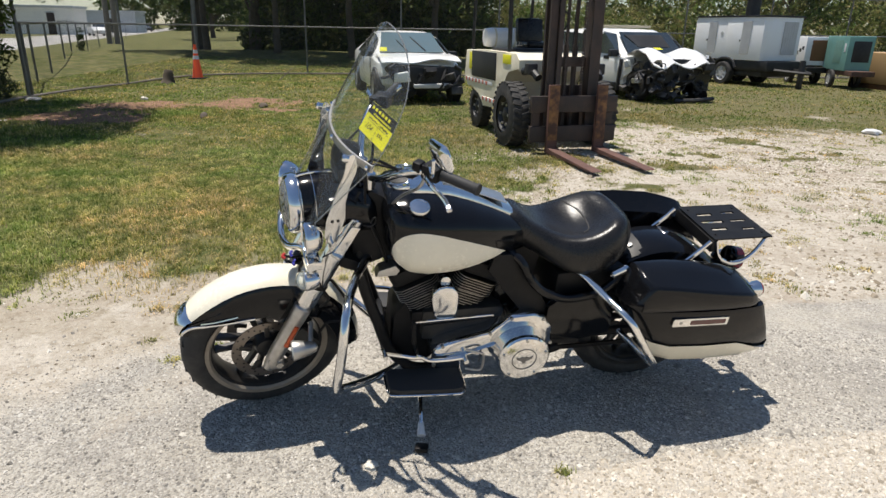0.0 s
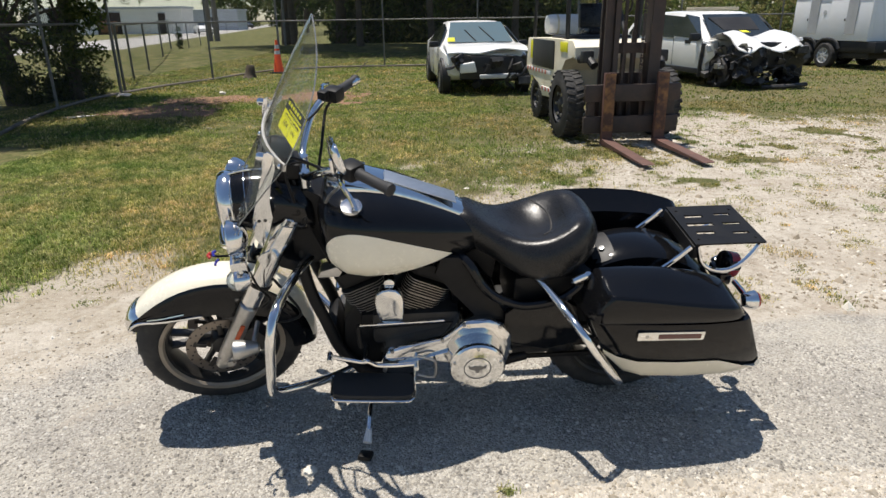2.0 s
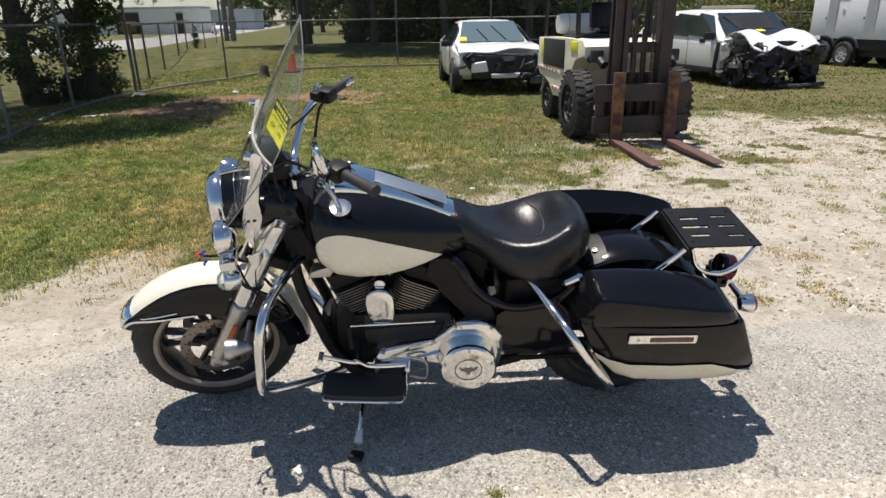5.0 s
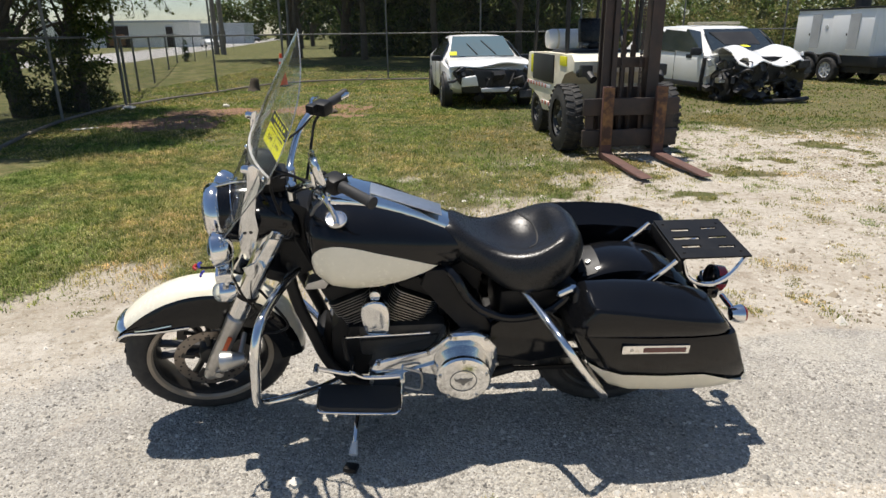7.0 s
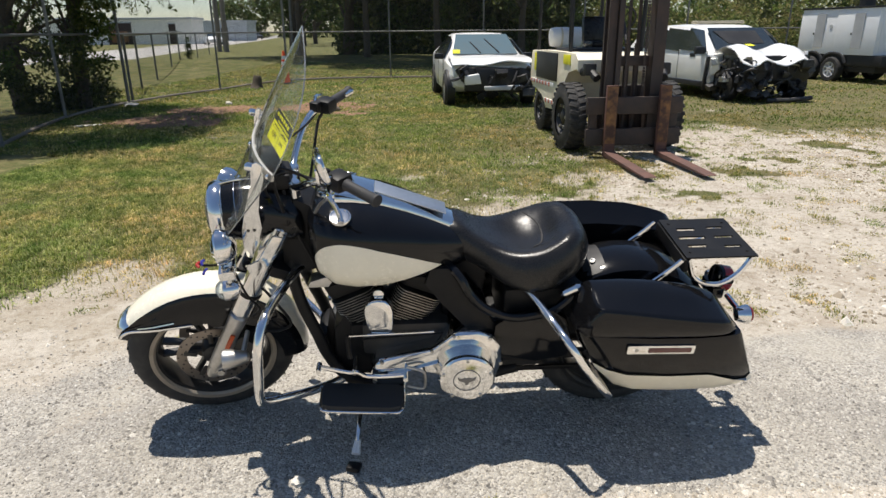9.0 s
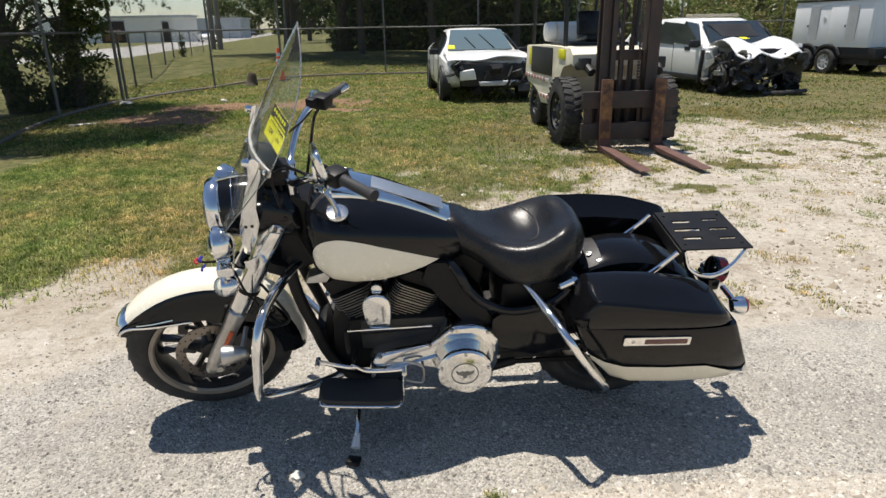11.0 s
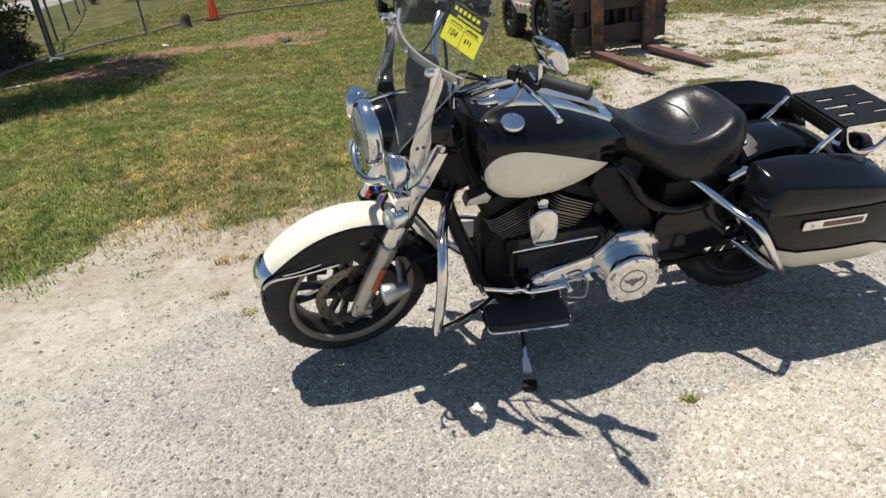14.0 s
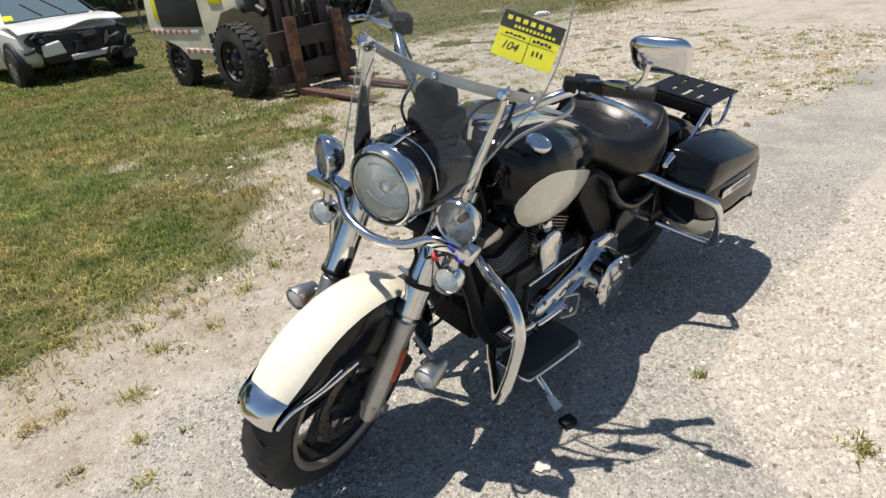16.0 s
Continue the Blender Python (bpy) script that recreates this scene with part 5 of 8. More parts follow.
def tree(x, y, h, spread, seed, leaves, size, mat, label, trunk=0.16, clumps=36, low=0.35, name="tree", off=(0.0, 0.0)):
    rng = random.Random(seed)
    t = thing(name, pose(x, y, ground_z(x, y) if abs(y) < 60 else 0.0), label, "tree")
    bm = B()
    tube(bm, [(0, 0, -0.1), (0.05 * h * rng.uniform(-1, 1) * 0.4, 0, h * 0.25), (0.06 * h * rng.uniform(-1, 1), 0.05 * h * rng.uniform(-1, 1), h * 0.55), (0.05 * h * rng.uniform(-1, 1), 0, h * 0.85)], lambda q: trunk * (1.25 - 1.05 * q), 10, 5)
    cs, rs_ = [], []
    for k in range(clumps):
        a, zz = rng.uniform(0, 6.283), rng.uniform(low, 1.0)
        rr = spread * (0.3 + 0.7 * math.sqrt(rng.random())) * (1.0 - 0.45 * abs(zz - 0.62) / 0.4)
        c = (off[0] + rr * math.cos(a), off[1] + rr * math.sin(a), h * zz)
        cs.append(c)
        rs_.append(spread * rng.uniform(0.16, 0.34))
        if k % 3 == 0:
            z0 = h * max(0.2, zz - 0.25)
            tube(bm, [(0, 0, z0), (c[0] * 0.45, c[1] * 0.45, z0 + (c[2] - z0) * 0.6), c], lambda q: trunk * 0.35 * (1.05 - q), 6, 4)
    part("trunk", bm, BARK, t, "rough grey-brown trunk with limbs")
    v, f = leaf_cloud(cs, rs_, max(1, leaves // clumps), size, seed)
    me = bpy.data.meshes.new("crown")
    me.from_pydata(v.tolist(), [], f.tolist())
    me.materials.append(mat)
    cr = new("crown", me)
    cr.parent = t
    return t


# dark trees behind the left fence; their crowns shade the grass
tree(-10.1, 10.8, 6.5, 2.3, 1, 12500, 0.11, LEAF_MID, "leafy tree with a thick trunk close behind the fence", 0.17, 80, 0.14)
tree(-9.6, 11.75, 6.0, 1.4, 2, 7000, 0.1, LEAF_MID, "tree overgrown with vines close behind the fence", 0.12, 50, 0.12)
tree(-10.9, 8.2, 7.5, 2.9, 3, 26000, 0.15, LEAF_MID, "tall tree with its crown over the grass", 0.2, 80, 0.5, off=(2.3, 1.3))
tree(-13.5, 8.0, 7.5, 3.2, 4, 9000, 0.2, LEAF_MID, "tall leafy tree behind the fence", 0.22, 40, 0.3)
vine = thing("vine", pose(-9.55, 11.75, 0), "dark vine and weeds climbing a tree trunk", "vine")
vv, vf = leaf_cloud([(0.1 * math.sin(k * 2.1), 0.1 * math.cos(k * 1.7), 0.12 + 0.09 * k) for k in range(20)], [0.26 - 0.006 * k for k in range(20)], 110, 0.07, 33, 1.0)
vme = bpy.data.meshes.new("foliage")
vme.from_pydata(vv.tolist(), [], vf.tolist())
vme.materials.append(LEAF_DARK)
vob = new("foliage", vme)
vob.parent = vine
# a thin leafy branch hanging over the fence
twig = thing("hanging_branch", pose(-7.4, 10.5, 2.25), "thin leafy branch hanging over the fence from a tree", "branch")
cs = []
bm = B()
for k, (dx, dz) in enumerate(((0.15, -0.3), (0.3, -0.42), (0.62, -0.4), (1.05, -0.36), (1.4, -0.2), (0.85, -0.2))):
    tube(bm, [(-0.6 + dx * 0.3, 0, 0.3), (dx * 0.8, 0.05 * math.sin(k), 0.05 + dz * 0.4), (dx, 0.08 * math.sin(k * 2), dz)], 0.006, 5, 4)
    cs += [(dx * (0.6 + 0.1 * q), 0.06 * math.sin(k + q), dz * q / 4) for q in range(1, 5)]
part("limb", bm, BARK, twig)
vv, vf = leaf_cloud(cs, [0.1] * len(cs), 14, 0.06, 34, 0.8)
vme = bpy.data.meshes.new("leaves")
vme.from_pydata(vv.tolist(), [], vf.tolist())
vme.materials.append(LEAF_MID)
vob = new("leaves", vme)
vob.parent = twig
tree(-15.0, 33, 8.5, 2.4, 5, 6000, 0.26, LEAF_MID, "pine-like tree on the far lawn", 0.3, 30, 0.4)
tree(-13.2, 36, 9.5, 3.0, 6, 7000, 0.28, LEAF_DARK, "tall tree on the far lawn", 0.3, 34, 0.35)
tree(-30, 66, 8, 3.5, 7, 4000, 0.4, LEAF_DARK, "street tree in front of low buildings", 0.25, 26, 0.35)
tree(-34, 78, 7.5, 3.5, 8, 4000, 0.4, LEAF_DARK, "street tree in front of low buildings", 0.25, 26, 0.35)


def woods(name, path, depth, h0, h1, count, per, size, mat, label, seed, rmin=0.7, rmax=1.5):
    rng = random.Random(seed)
    cs, rs_ = [], []
    for k in range(count):
        i = rng.randrange(len(path) - 1)
        f = rng.random()
        x = path[i][0] + (path[i + 1][0] - path[i][0]) * f
        y = path[i][1] + (path[i + 1][1] - path[i][1]) * f + rng.random() * depth
        top = h0 + (h1 - h0) * rng.random()
        z = top * rng.random() ** 0.8
        cs.append((x, y, z))
        rs_.append(rng.uniform(rmin, rmax))
    v, f = leaf_cloud(cs, rs_, per, size, seed)
    return scatter_mesh(name, v, f, mat, label, "trees")


woods("woods", [(-14.5, 36), (-8, 35.5), (-1, 35)], 7.0, 5, 9.5, 420, 110, 0.42, LEAF_BELT, "dark shaded belt of trees behind the yard", 71)
woods("woods", [(-3, 37), (4, 36), (12, 35), (20, 33), (30, 30), (42, 24)], 2.5, 0.8, 3.0, 420, 80, 0.26, LEAF_OLIVE, "olive-green brush and saplings behind the trailers", 72)
woods("woods", [(-3, 40.5), (4, 39.5), (12, 38.5), (20, 36.5), (30, 33.5), (42, 27.5)], 3.0, 2.5, 6.5, 380, 90, 0.32, LEAF_OLIVE, "olive-green saplings behind the brush", 75)
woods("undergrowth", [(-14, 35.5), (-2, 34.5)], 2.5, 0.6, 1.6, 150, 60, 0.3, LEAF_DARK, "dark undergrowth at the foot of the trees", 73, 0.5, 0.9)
woods("woods", [(-92, 150), (-80, 154), (-66, 160), (-52, 164)], 6.0, 5, 14, 130, 80, 1.0, LEAF_BELT, "distant belt of trees down the street", 76, 2.0, 4.0)
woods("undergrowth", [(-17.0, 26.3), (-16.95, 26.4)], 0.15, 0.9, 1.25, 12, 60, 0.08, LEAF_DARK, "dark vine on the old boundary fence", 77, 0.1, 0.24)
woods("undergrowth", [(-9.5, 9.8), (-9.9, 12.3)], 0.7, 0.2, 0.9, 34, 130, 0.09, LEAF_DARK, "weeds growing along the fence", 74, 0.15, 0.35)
# Added trees: their crowns hang above the view and only cast shade on the lawn.
for k, (x, y, h) in enumerate(((-13, 29.5, 8.5), (-9.5, 28.8, 8), (-6, 28.2, 8.5), (-2.5, 28.6, 8))):
    tree(x, y, h, 4.0, 80 + k, 12000, 0.3, LEAF_BELT, "tree with its crown above the view, added to shade the lawn", 0.14, 60, 0.5)
for k, (x, y, h) in enumerate(((14, 33, 7.0), (22, 30.5, 6.5), (29, 28, 7), (36, 25, 6))):
    tree(x, y, h, 2.6, 90 + k, 3600, 0.28, LEAF_OLIVE, "olive-green tree behind the trailers", 0.16, 34, 0.3)

# palm beyond the brush
palm = thing("palm_tree", pose(27, 38, 0), "tall palm beyond the brush", "tree")
part("trunk", tube(B(), [(0, 0, 0), (0.2, 0, 3), (0.1, 0, 7)], lambda q: 0.2 - 0.06 * q, 10), BARK, palm)
bm = B()
rng = random.Random(5)
for k in range(22):
    a, e = rng.uniform(0, 6.283), rng.uniform(-0.3, 0.9)
    d = Vector((math.cos(a), math.sin(a), 0))
    pts = [Vector((0.1, 0, 7)) + d * (2.2 * q) + Vector((0, 0, 1.6 * e * q - 1.5 * q * q)) for q in (0, 0.25, 0.5, 0.75, 1.0)]
    tube(bm, pts, 0.02, 4, 2)
    sd = Vector((-d.y, d.x, 0))
    for q in range(14):
        f = 0.15 + 0.85 * q / 14
        p = Vector((0.1, 0, 7)) + d * (2.2 * f) + Vector((0, 0, 1.6 * e * f - 1.5 * f * f))
        for s in (-1, 1):
            t2 = p + sd * s * 0.5 + d * 0.25 - Vector((0, 0, 0.2))
            bm.faces.new([bm.verts.new(p), bm.verts.new(p + d * 0.06), bm.verts.new(t2)])
part("crown", bm, LEAF_DARK, palm, "", 0)

# ---- street, buildings and poles in the distance ----
road_me = B()
loft(road_me, [[Vector((x - 3.2, y - 2.2, 0.012)), Vector((x + 3.2, y + 2.2, 0.012))] for x, y in ((-18, 6), (-28.4, 30), (-39.2, 53.8), (-53.2, 86.8), (-80, 148), (-136, 276))], closed=False)
tagged(part("road", road_me, surface("pale_concrete_road", (0.36, 0.345, 0.32), 0.9, coarse=0.5)), "pale concrete street beyond the fence", "road", kind="structure")


def shed(name, m, w, d, h, mat, doors, label):
    t = thing(name, m, label, "building")
    part("wall", box(B(), (0, d / 2, h / 2), (w, d, h), 0.0), mat, t)
    part("roof", box(B(), (0, d / 2, h + 0.12), (w + 0.4, d + 0.4, 0.28), 0.03), BUILDING_GREY, t, "flat roof edge")
    # Solid dark panels: the unlit inside of each doorway is put into their colour.
    for x, ww, hh, mt in doors:
        f = part("doorway", box(B(), (x, -0.01, hh / 2), (ww, 0.1, hh), 0.0), mt, t, "dark open doorway")
        part("frame", box(B(), (x, -0.03, hh + 0.08), (ww + 0.2, 0.14, 0.14), 0.0), BUILDING_GREY, f)
    return t


shed("warehouse", Matrix.Translation((-63, 78, 0)) @ Matrix.Rotation(radians(16), 4, "Z"), 20.5, 5, 3.2, BUILDING_WHITE, [(0.6, 3.2, 2.75, DOORWAY_DARK), (-5.4, 3.2, 2.75, DOORWAY_DARK), (7.6, 0.9, 2.6, DOORWAY_DARK)], "low white warehouse with dark loading doors")
tagged(part("crate_stack", box(B(), (-62.2, 77.8, 1.0), (1.9, 0.9, 1.4), 0.05, Matrix.Rotation(radians(16), 4, "Z")), PALLET_BROWN), "brown crates stacked in a loading doorway", "crates")
shed("warehouse", Matrix.Translation((-67, 106, 0)) @ Matrix.Rotation(radians(14), 4, "Z"), 14, 6, 3.2, BUILDING_GREY, [(-3, 3, 2.6, DOORWAY_DARK), (3, 1.2, 2.2, DOORWAY_DARK)], "low pale grey warehouse down the street")
for k, (x, y) in enumerate(((-28.9, 48), (-28.1, 47.7), (-13.0, 28.5))):
    p = thing("utility_pole", pose(x, y, 0), "tall wooden utility pole" if k < 2 else "slim grey steel pole behind the fence", "pole")
    part("pole", rod(B(), (0, 0, 0), (0.1, 0, 11), 0.2 if k < 2 else 0.05, 0.16 if k < 2 else 0.05, n=12), WOOD_GREY if k < 2 else GALV, p)
    if k < 2:
        part("crossarm", box(B(), (0.1, 0, 10.2), (2.2, 0.1, 0.12), 0.01), WOOD_GREY, p)


def far_car(x, y, a, mat, label):
    c = thing("parked_car", facing(x, y, a), label, "car", "cars along the street")
    bm = B()
    loft(bm, car_rings([(2.2, 0.8, 0.4, 0.62, 0.68, 0.66), (1.9, 0.88, 0.28, 0.78, 0.85, 0.72), (0.9, 0.9, 0.25, 0.9, 0.98, 0.74), (0.1, 0.9, 0.25, 0.95, 1.42, 0.62), (-1.2, 0.9, 0.25, 0.97, 1.46, 0.62), (-2.0, 0.88, 0.3, 0.95, 1.05, 0.7), (-2.3, 0.8, 0.42, 0.8, 0.86, 0.68)]))
    b = part("body", bm, mat, c)
    for s in (-1, 1):
        for q in (1.35, -1.35):
            car_wheel(c, Vector((q, s * 0.8, 0.32)), 0.32, 0.2)
        window(b, [(0.65, s * 0.895, 1.0), (0.12, s * 0.66, 1.36), (-1.15, s * 0.66, 1.4), (-1.8, s * 0.88, 1.0)], "side_window", 0.02)
    window(b, [(0.82, 0.7, 1.03), (0.82, -0.7, 1.03), (0.16, -0.58, 1.38), (0.16, 0.58, 1.38)], "windscreen", 0.02)
    return c


far_car(-47.4, 76.4, 42, CAR_WHITE, "white car parked at the street side")
far_car(-70, 128, 50, surface("dark_car_paint", (0.04, 0.045, 0.05), 0.3), "dark car parked down the street")


# ---- the motorcycle ----
# Its own axes: x to the rear from the front axle, y to its right, z up.
BIKE = Matrix.Translation((-0.64, 2.43, 0.0)) @ Matrix.Rotation(radians(17.0), 4, "Z") @ Matrix.Rotation(radians(12.0), 4, "X")
RAKE = Vector((math.sin(radians(26)), 0, math.cos(radians(26))))
PIVOT = Vector((-0.17, 0, 0))
STEER = Matrix.Translation(PIVOT) @ Matrix.Rotation(radians(9.5), 4, RAKE) @ Matrix.Translation(-PIVOT)
FRONT = Matrix.Translation((-0.035, 0.035, 0.004)) @ Matrix.Translation(PIVOT) @ Matrix.Rotation(radians(12.0), 4, RAKE) @ Matrix.Translation(-PIVOT)
FENDER = Matrix.Translation((-0.018, 0.012, -0.022)) @ Matrix.Translation(PIVOT) @ Matrix.Rotation(radians(10.3), 4, RAKE) @ Matrix.Translation(-PIVOT)
FORKS = Matrix.Translation((0, 0.018, 0)) @ STEER
FORK = Vector((math.sin(radians(28)), 0, math.cos(radians(28))))
AXLE_F, AXLE_R = Vector((0, 0, 0.311)), Vector((1.545, 0, 0.32))
bike = thing("motorcycle", BIKE, "black and cream police touring motorcycle leaning on its side stand", "motorcycle")


def tyre(bm, c, radius, inner, width):
    prof = [(-0.36, inner), (-0.48, inner + 0.024), (-0.52, radius - 0.055), (-0.47, radius - 0.03), (-0.33, radius - 0.009), (-0.12, radius), (0.12, radius), (0.33, radius - 0.009), (0.47, radius - 0.03), (0.52, radius - 0.055), (0.48, inner + 0.024), (0.36, inner)]
    spin(bm, c, (0, 1, 0), [(p * width, r) for p, r in prof], 56, cap=False)
    return bm


def ring_plate(bm, c, r0, r1, thick, n=40):
    spin(bm, c - Vector((0, thick / 2, 0)), (0, 1, 0), [(0, r0), (0, r1), (thick, r1), (thick, r0), (0, r0)], n, cap=False)
    return bm


def disc_holes(bm, c, y, r, count, size):
    for k in range(count):
        a = 2 * math.pi * k / count
        rr = r + 0.012 * (k % 3 - 1)
        p = c + Vector((math.cos(a) * rr, y, math.sin(a) * rr))
        rod(bm, p - Vector((0, 0.0007, 0)), p + Vector((0, 0.0007, 0)), size, n=8)
    return bm


def cast_wheel(name, c, m, width, discs):
    w = thing_part(name, c, m, width)
    part("tyre", turned(tyre(B(), c, 0.313 if width < 0.15 else 0.314, 0.212, width), m), RUBBER, w, "worn black tyre")
    bm = B()
    rad = 0.313 if width < 0.15 else 0.314
    for k in range(30):
        for e in (-1, 1):
            a = 2 * math.pi * (k + 0.25 * e) / 30
            box(bm, c + Vector((math.cos(a) * (rad - 0.0068), e * width * 0.2, math.sin(a) * (rad - 0.0068))), (0.012, width * 0.24, 0.005), 0.0, Matrix.Rotation(-a, 4, "Y") @ Matrix.Rotation(radians(28 * e), 4, "X"))
    part("tread_groove", turned(bm, m), TAG_BLACK, w, "", 0)["kind"] = "stuff"
    for s in (-1, 1):
        bm = B()
        spin(bm, c + Vector((0, s * width * 0.36, 0)), (0, s, 0), [(0.008, 0.214), (0.013, 0.2185), (0.019, 0.233), (0.0225, 0.2325), (0.021, 0.2185), (0.012, 0.2115), (0.008, 0.214)], 56, cap=False)
        part("rim_lip", turned(bm, m), RIM_TAN if width < 0.15 else WHEEL_BLACK, w, "dusty machined rim edge")
    for y in discs:
        bm = ring_plate(B(), c + Vector((0, y, 0)), 0.1, 0.138, 0.005)
        d = part("brake_disc", turned(bm, m), DISC, w, "drilled steel brake disc")
        part("disc_hole", turned(disc_holes(B(), c, y + (0.0024 if y > 0 else -0.0024), 0.119, 42, 0.004), m), TAG_BLACK, d)["kind"] = "stuff"
        bm = B()
        for k in range(5):
            a = 2 * math.pi * k / 5 + 0.3
            box(bm, c + Vector((math.cos(a) * 0.088, y, math.sin(a) * 0.088)), (0.05, 0.008, 0.02), 0.003, Matrix.Rotation(-a, 4, "Y"))
        pieces("disc_carrier", turned(bm, m), WHEEL_BLACK, d)
    return w


def thing_part(name, c, m, width):
    """The wheel casting: rim barrel, hub and five forked spokes."""
    bm = B()
    h = width * 0.36
    spin(bm, c - Vector((0, h, 0)), (0, 1, 0), [(0, 0.219), (0, 0.205), (0.012, 0.198), (h, 0.19), (2 * h - 0.012, 0.198), (2 * h, 0.205), (2 * h, 0.219), (h, 0.207), (0, 0.219)], 56, cap=False)
    spin(bm, c - Vector((0, 0.065, 0)), (0, 1, 0), [(0, 0.03), (0.004, 0.042), (0.03, 0.05), (0.10, 0.05), (0.126, 0.042), (0.13, 0.03)], 24)
    wheel = part(name, turned(bm, m), WHEEL_BLACK, bike, "black cast alloy wheel")
    for k in range(5):
        a = 2 * math.pi * k / 5 + 0.5
        for s in (-1, 1):
            bm = B()
            p0 = c + Vector((math.cos(a + s * 0.28) * 0.045, 0, math.sin(a + s * 0.28) * 0.045))
            p1 = c + Vector((math.cos(a + s * 0.17) * 0.2, 0, math.sin(a + s * 0.17) * 0.2))
            d = p1 - p0
            f = axes((p0 + p1) / 2, d, (0, 1, 0))
            box(bm, (0, 0, 0), (d.length, 0.036, 0.018), 0.005, f, 1)
            part("spoke", turned(bm, m), WHEEL_BLACK, wheel)
    return wheel


cast_wheel("front_wheel", AXLE_F, FRONT, 0.13, (-0.066, 0.066))
cast_wheel("rear_wheel", AXLE_R, Matrix(), 0.152, (0.066,))


# front fender: angle 0 points ahead, 90 up
def fender_profile(a):
    """Crown radius and skirt depth at angle a (degrees)."""
    crown = 0.37 + 0.008 * max(0.0, (60 - a) / 30) - 0.02 * max(0.0, (a - 120) / 50)
    low = 0.225 / max(math.sin(radians(max(a, 20))), 0.2) if a < 96 else 0.2 + 0.055 * min(1, (a - 96) / 40)
    return crown, max(0.02, crown - low)


def fender_ring(a, half, inset=0.0, top=False, y_of=None):
    crown, depth = fender_profile(a)
    ca, sa = -math.cos(radians(a)), math.sin(radians(a))
    pts = []
    shape = [(-1.0, depth), (-1.01, depth * 0.75), (-1.0, depth * 0.45), (-0.97, 0.042), (-0.86, 0.018), (-0.66, 0.006), (-0.3, 0.0), (0.3, 0.0), (0.66, 0.006), (0.86, 0.018), (0.97, 0.042), (1.0, depth * 0.45), (1.01, depth * 0.75), (1.0, depth)]
    if top:
        shape = shape[4:-4]
    for y, d in shape:
        r = crown - d + inset
        pts.append(AXLE_F + Vector((ca * r, y * (half + (inset if not top else 0)), sa * r)))
    return pts


def fender_half(a):
    return 0.083 * min(1.0, 0.74 + 0.26 * (a - 30) / 22)


bm = B()
angles = [32, 34, 37, 41, 46, 52, 60, 70, 80, 90, 97, 104, 114, 124, 136, 148, 160, 170, 178]
outer = [fender_ring(a, fender_half(a)) for a in angles]
inner = [fender_ring(a, fender_half(a) - 0.003, -0.003) for a in angles]
loft(bm, [o + i[::-1] for o, i in zip(outer, inner)])
fender = part("front_fender", turned(bm, FENDER), BLACK_PAINT, bike, "black fender with a cream painted crown")
bm = B()
loft(bm, [fender_ring(a, fender_half(a) * (0.98 if 38 < a < 174 else 0.9), 0.0025, True) for a in range(37, 178, 7)], closed=False)
part("crown_panel", turned(bm, FENDER), CREAM, fender, "cream painted crown")
# chrome tip lamp and trim
bm = B()
rings = []
for a, grow in ((31, 0.004), (33, 0.009), (37, 0.012), (41, 0.009), (43, 0.002)):
    rings.append(fender_ring(a, fender_half(a) + 0.002, grow, True))
loft(bm, [r + [p - (p - AXLE_F).normalized() * 0.014 for p in r[::-1]] for r in rings])
part("fender_tip", turned(bm, FENDER), CHROME, fender, "chrome fender tip ornament")
for s in (-1, 1):
    bm = B()
    pts = []
    for a in (33, 36, 41, 48, 56, 66, 78):
        crown, depth = fender_profile(a)
        r = crown - depth + 0.004
        pts.append(AXLE_F + Vector((-math.cos(radians(a)) * r, s * (fender_half(a) * 1.0 + 0.003), math.sin(radians(a)) * r)))
    tube(bm, pts, 0.0055, 8, 4)
    part("fender_trim", turned(bm, FENDER), CHROME, fender, "chrome edge trim")
    bm = B()
    pts = []
    for a in (46, 53, 60, 67):
        crown, depth = fender_profile(a)
        r = crown - depth + 0.022 + 0.006 * (a - 46) / 21
        pts.append(AXLE_F + Vector((-math.cos(radians(a)) * r, s * (fender_half(a) * 1.012 + 0.002), math.sin(radians(a)) * r)))
    tube(bm, pts, 0.0035, 6, 4)
    part("fender_trim", turned(bm, FENDER), CHROME, fender, "chrome edge trim")

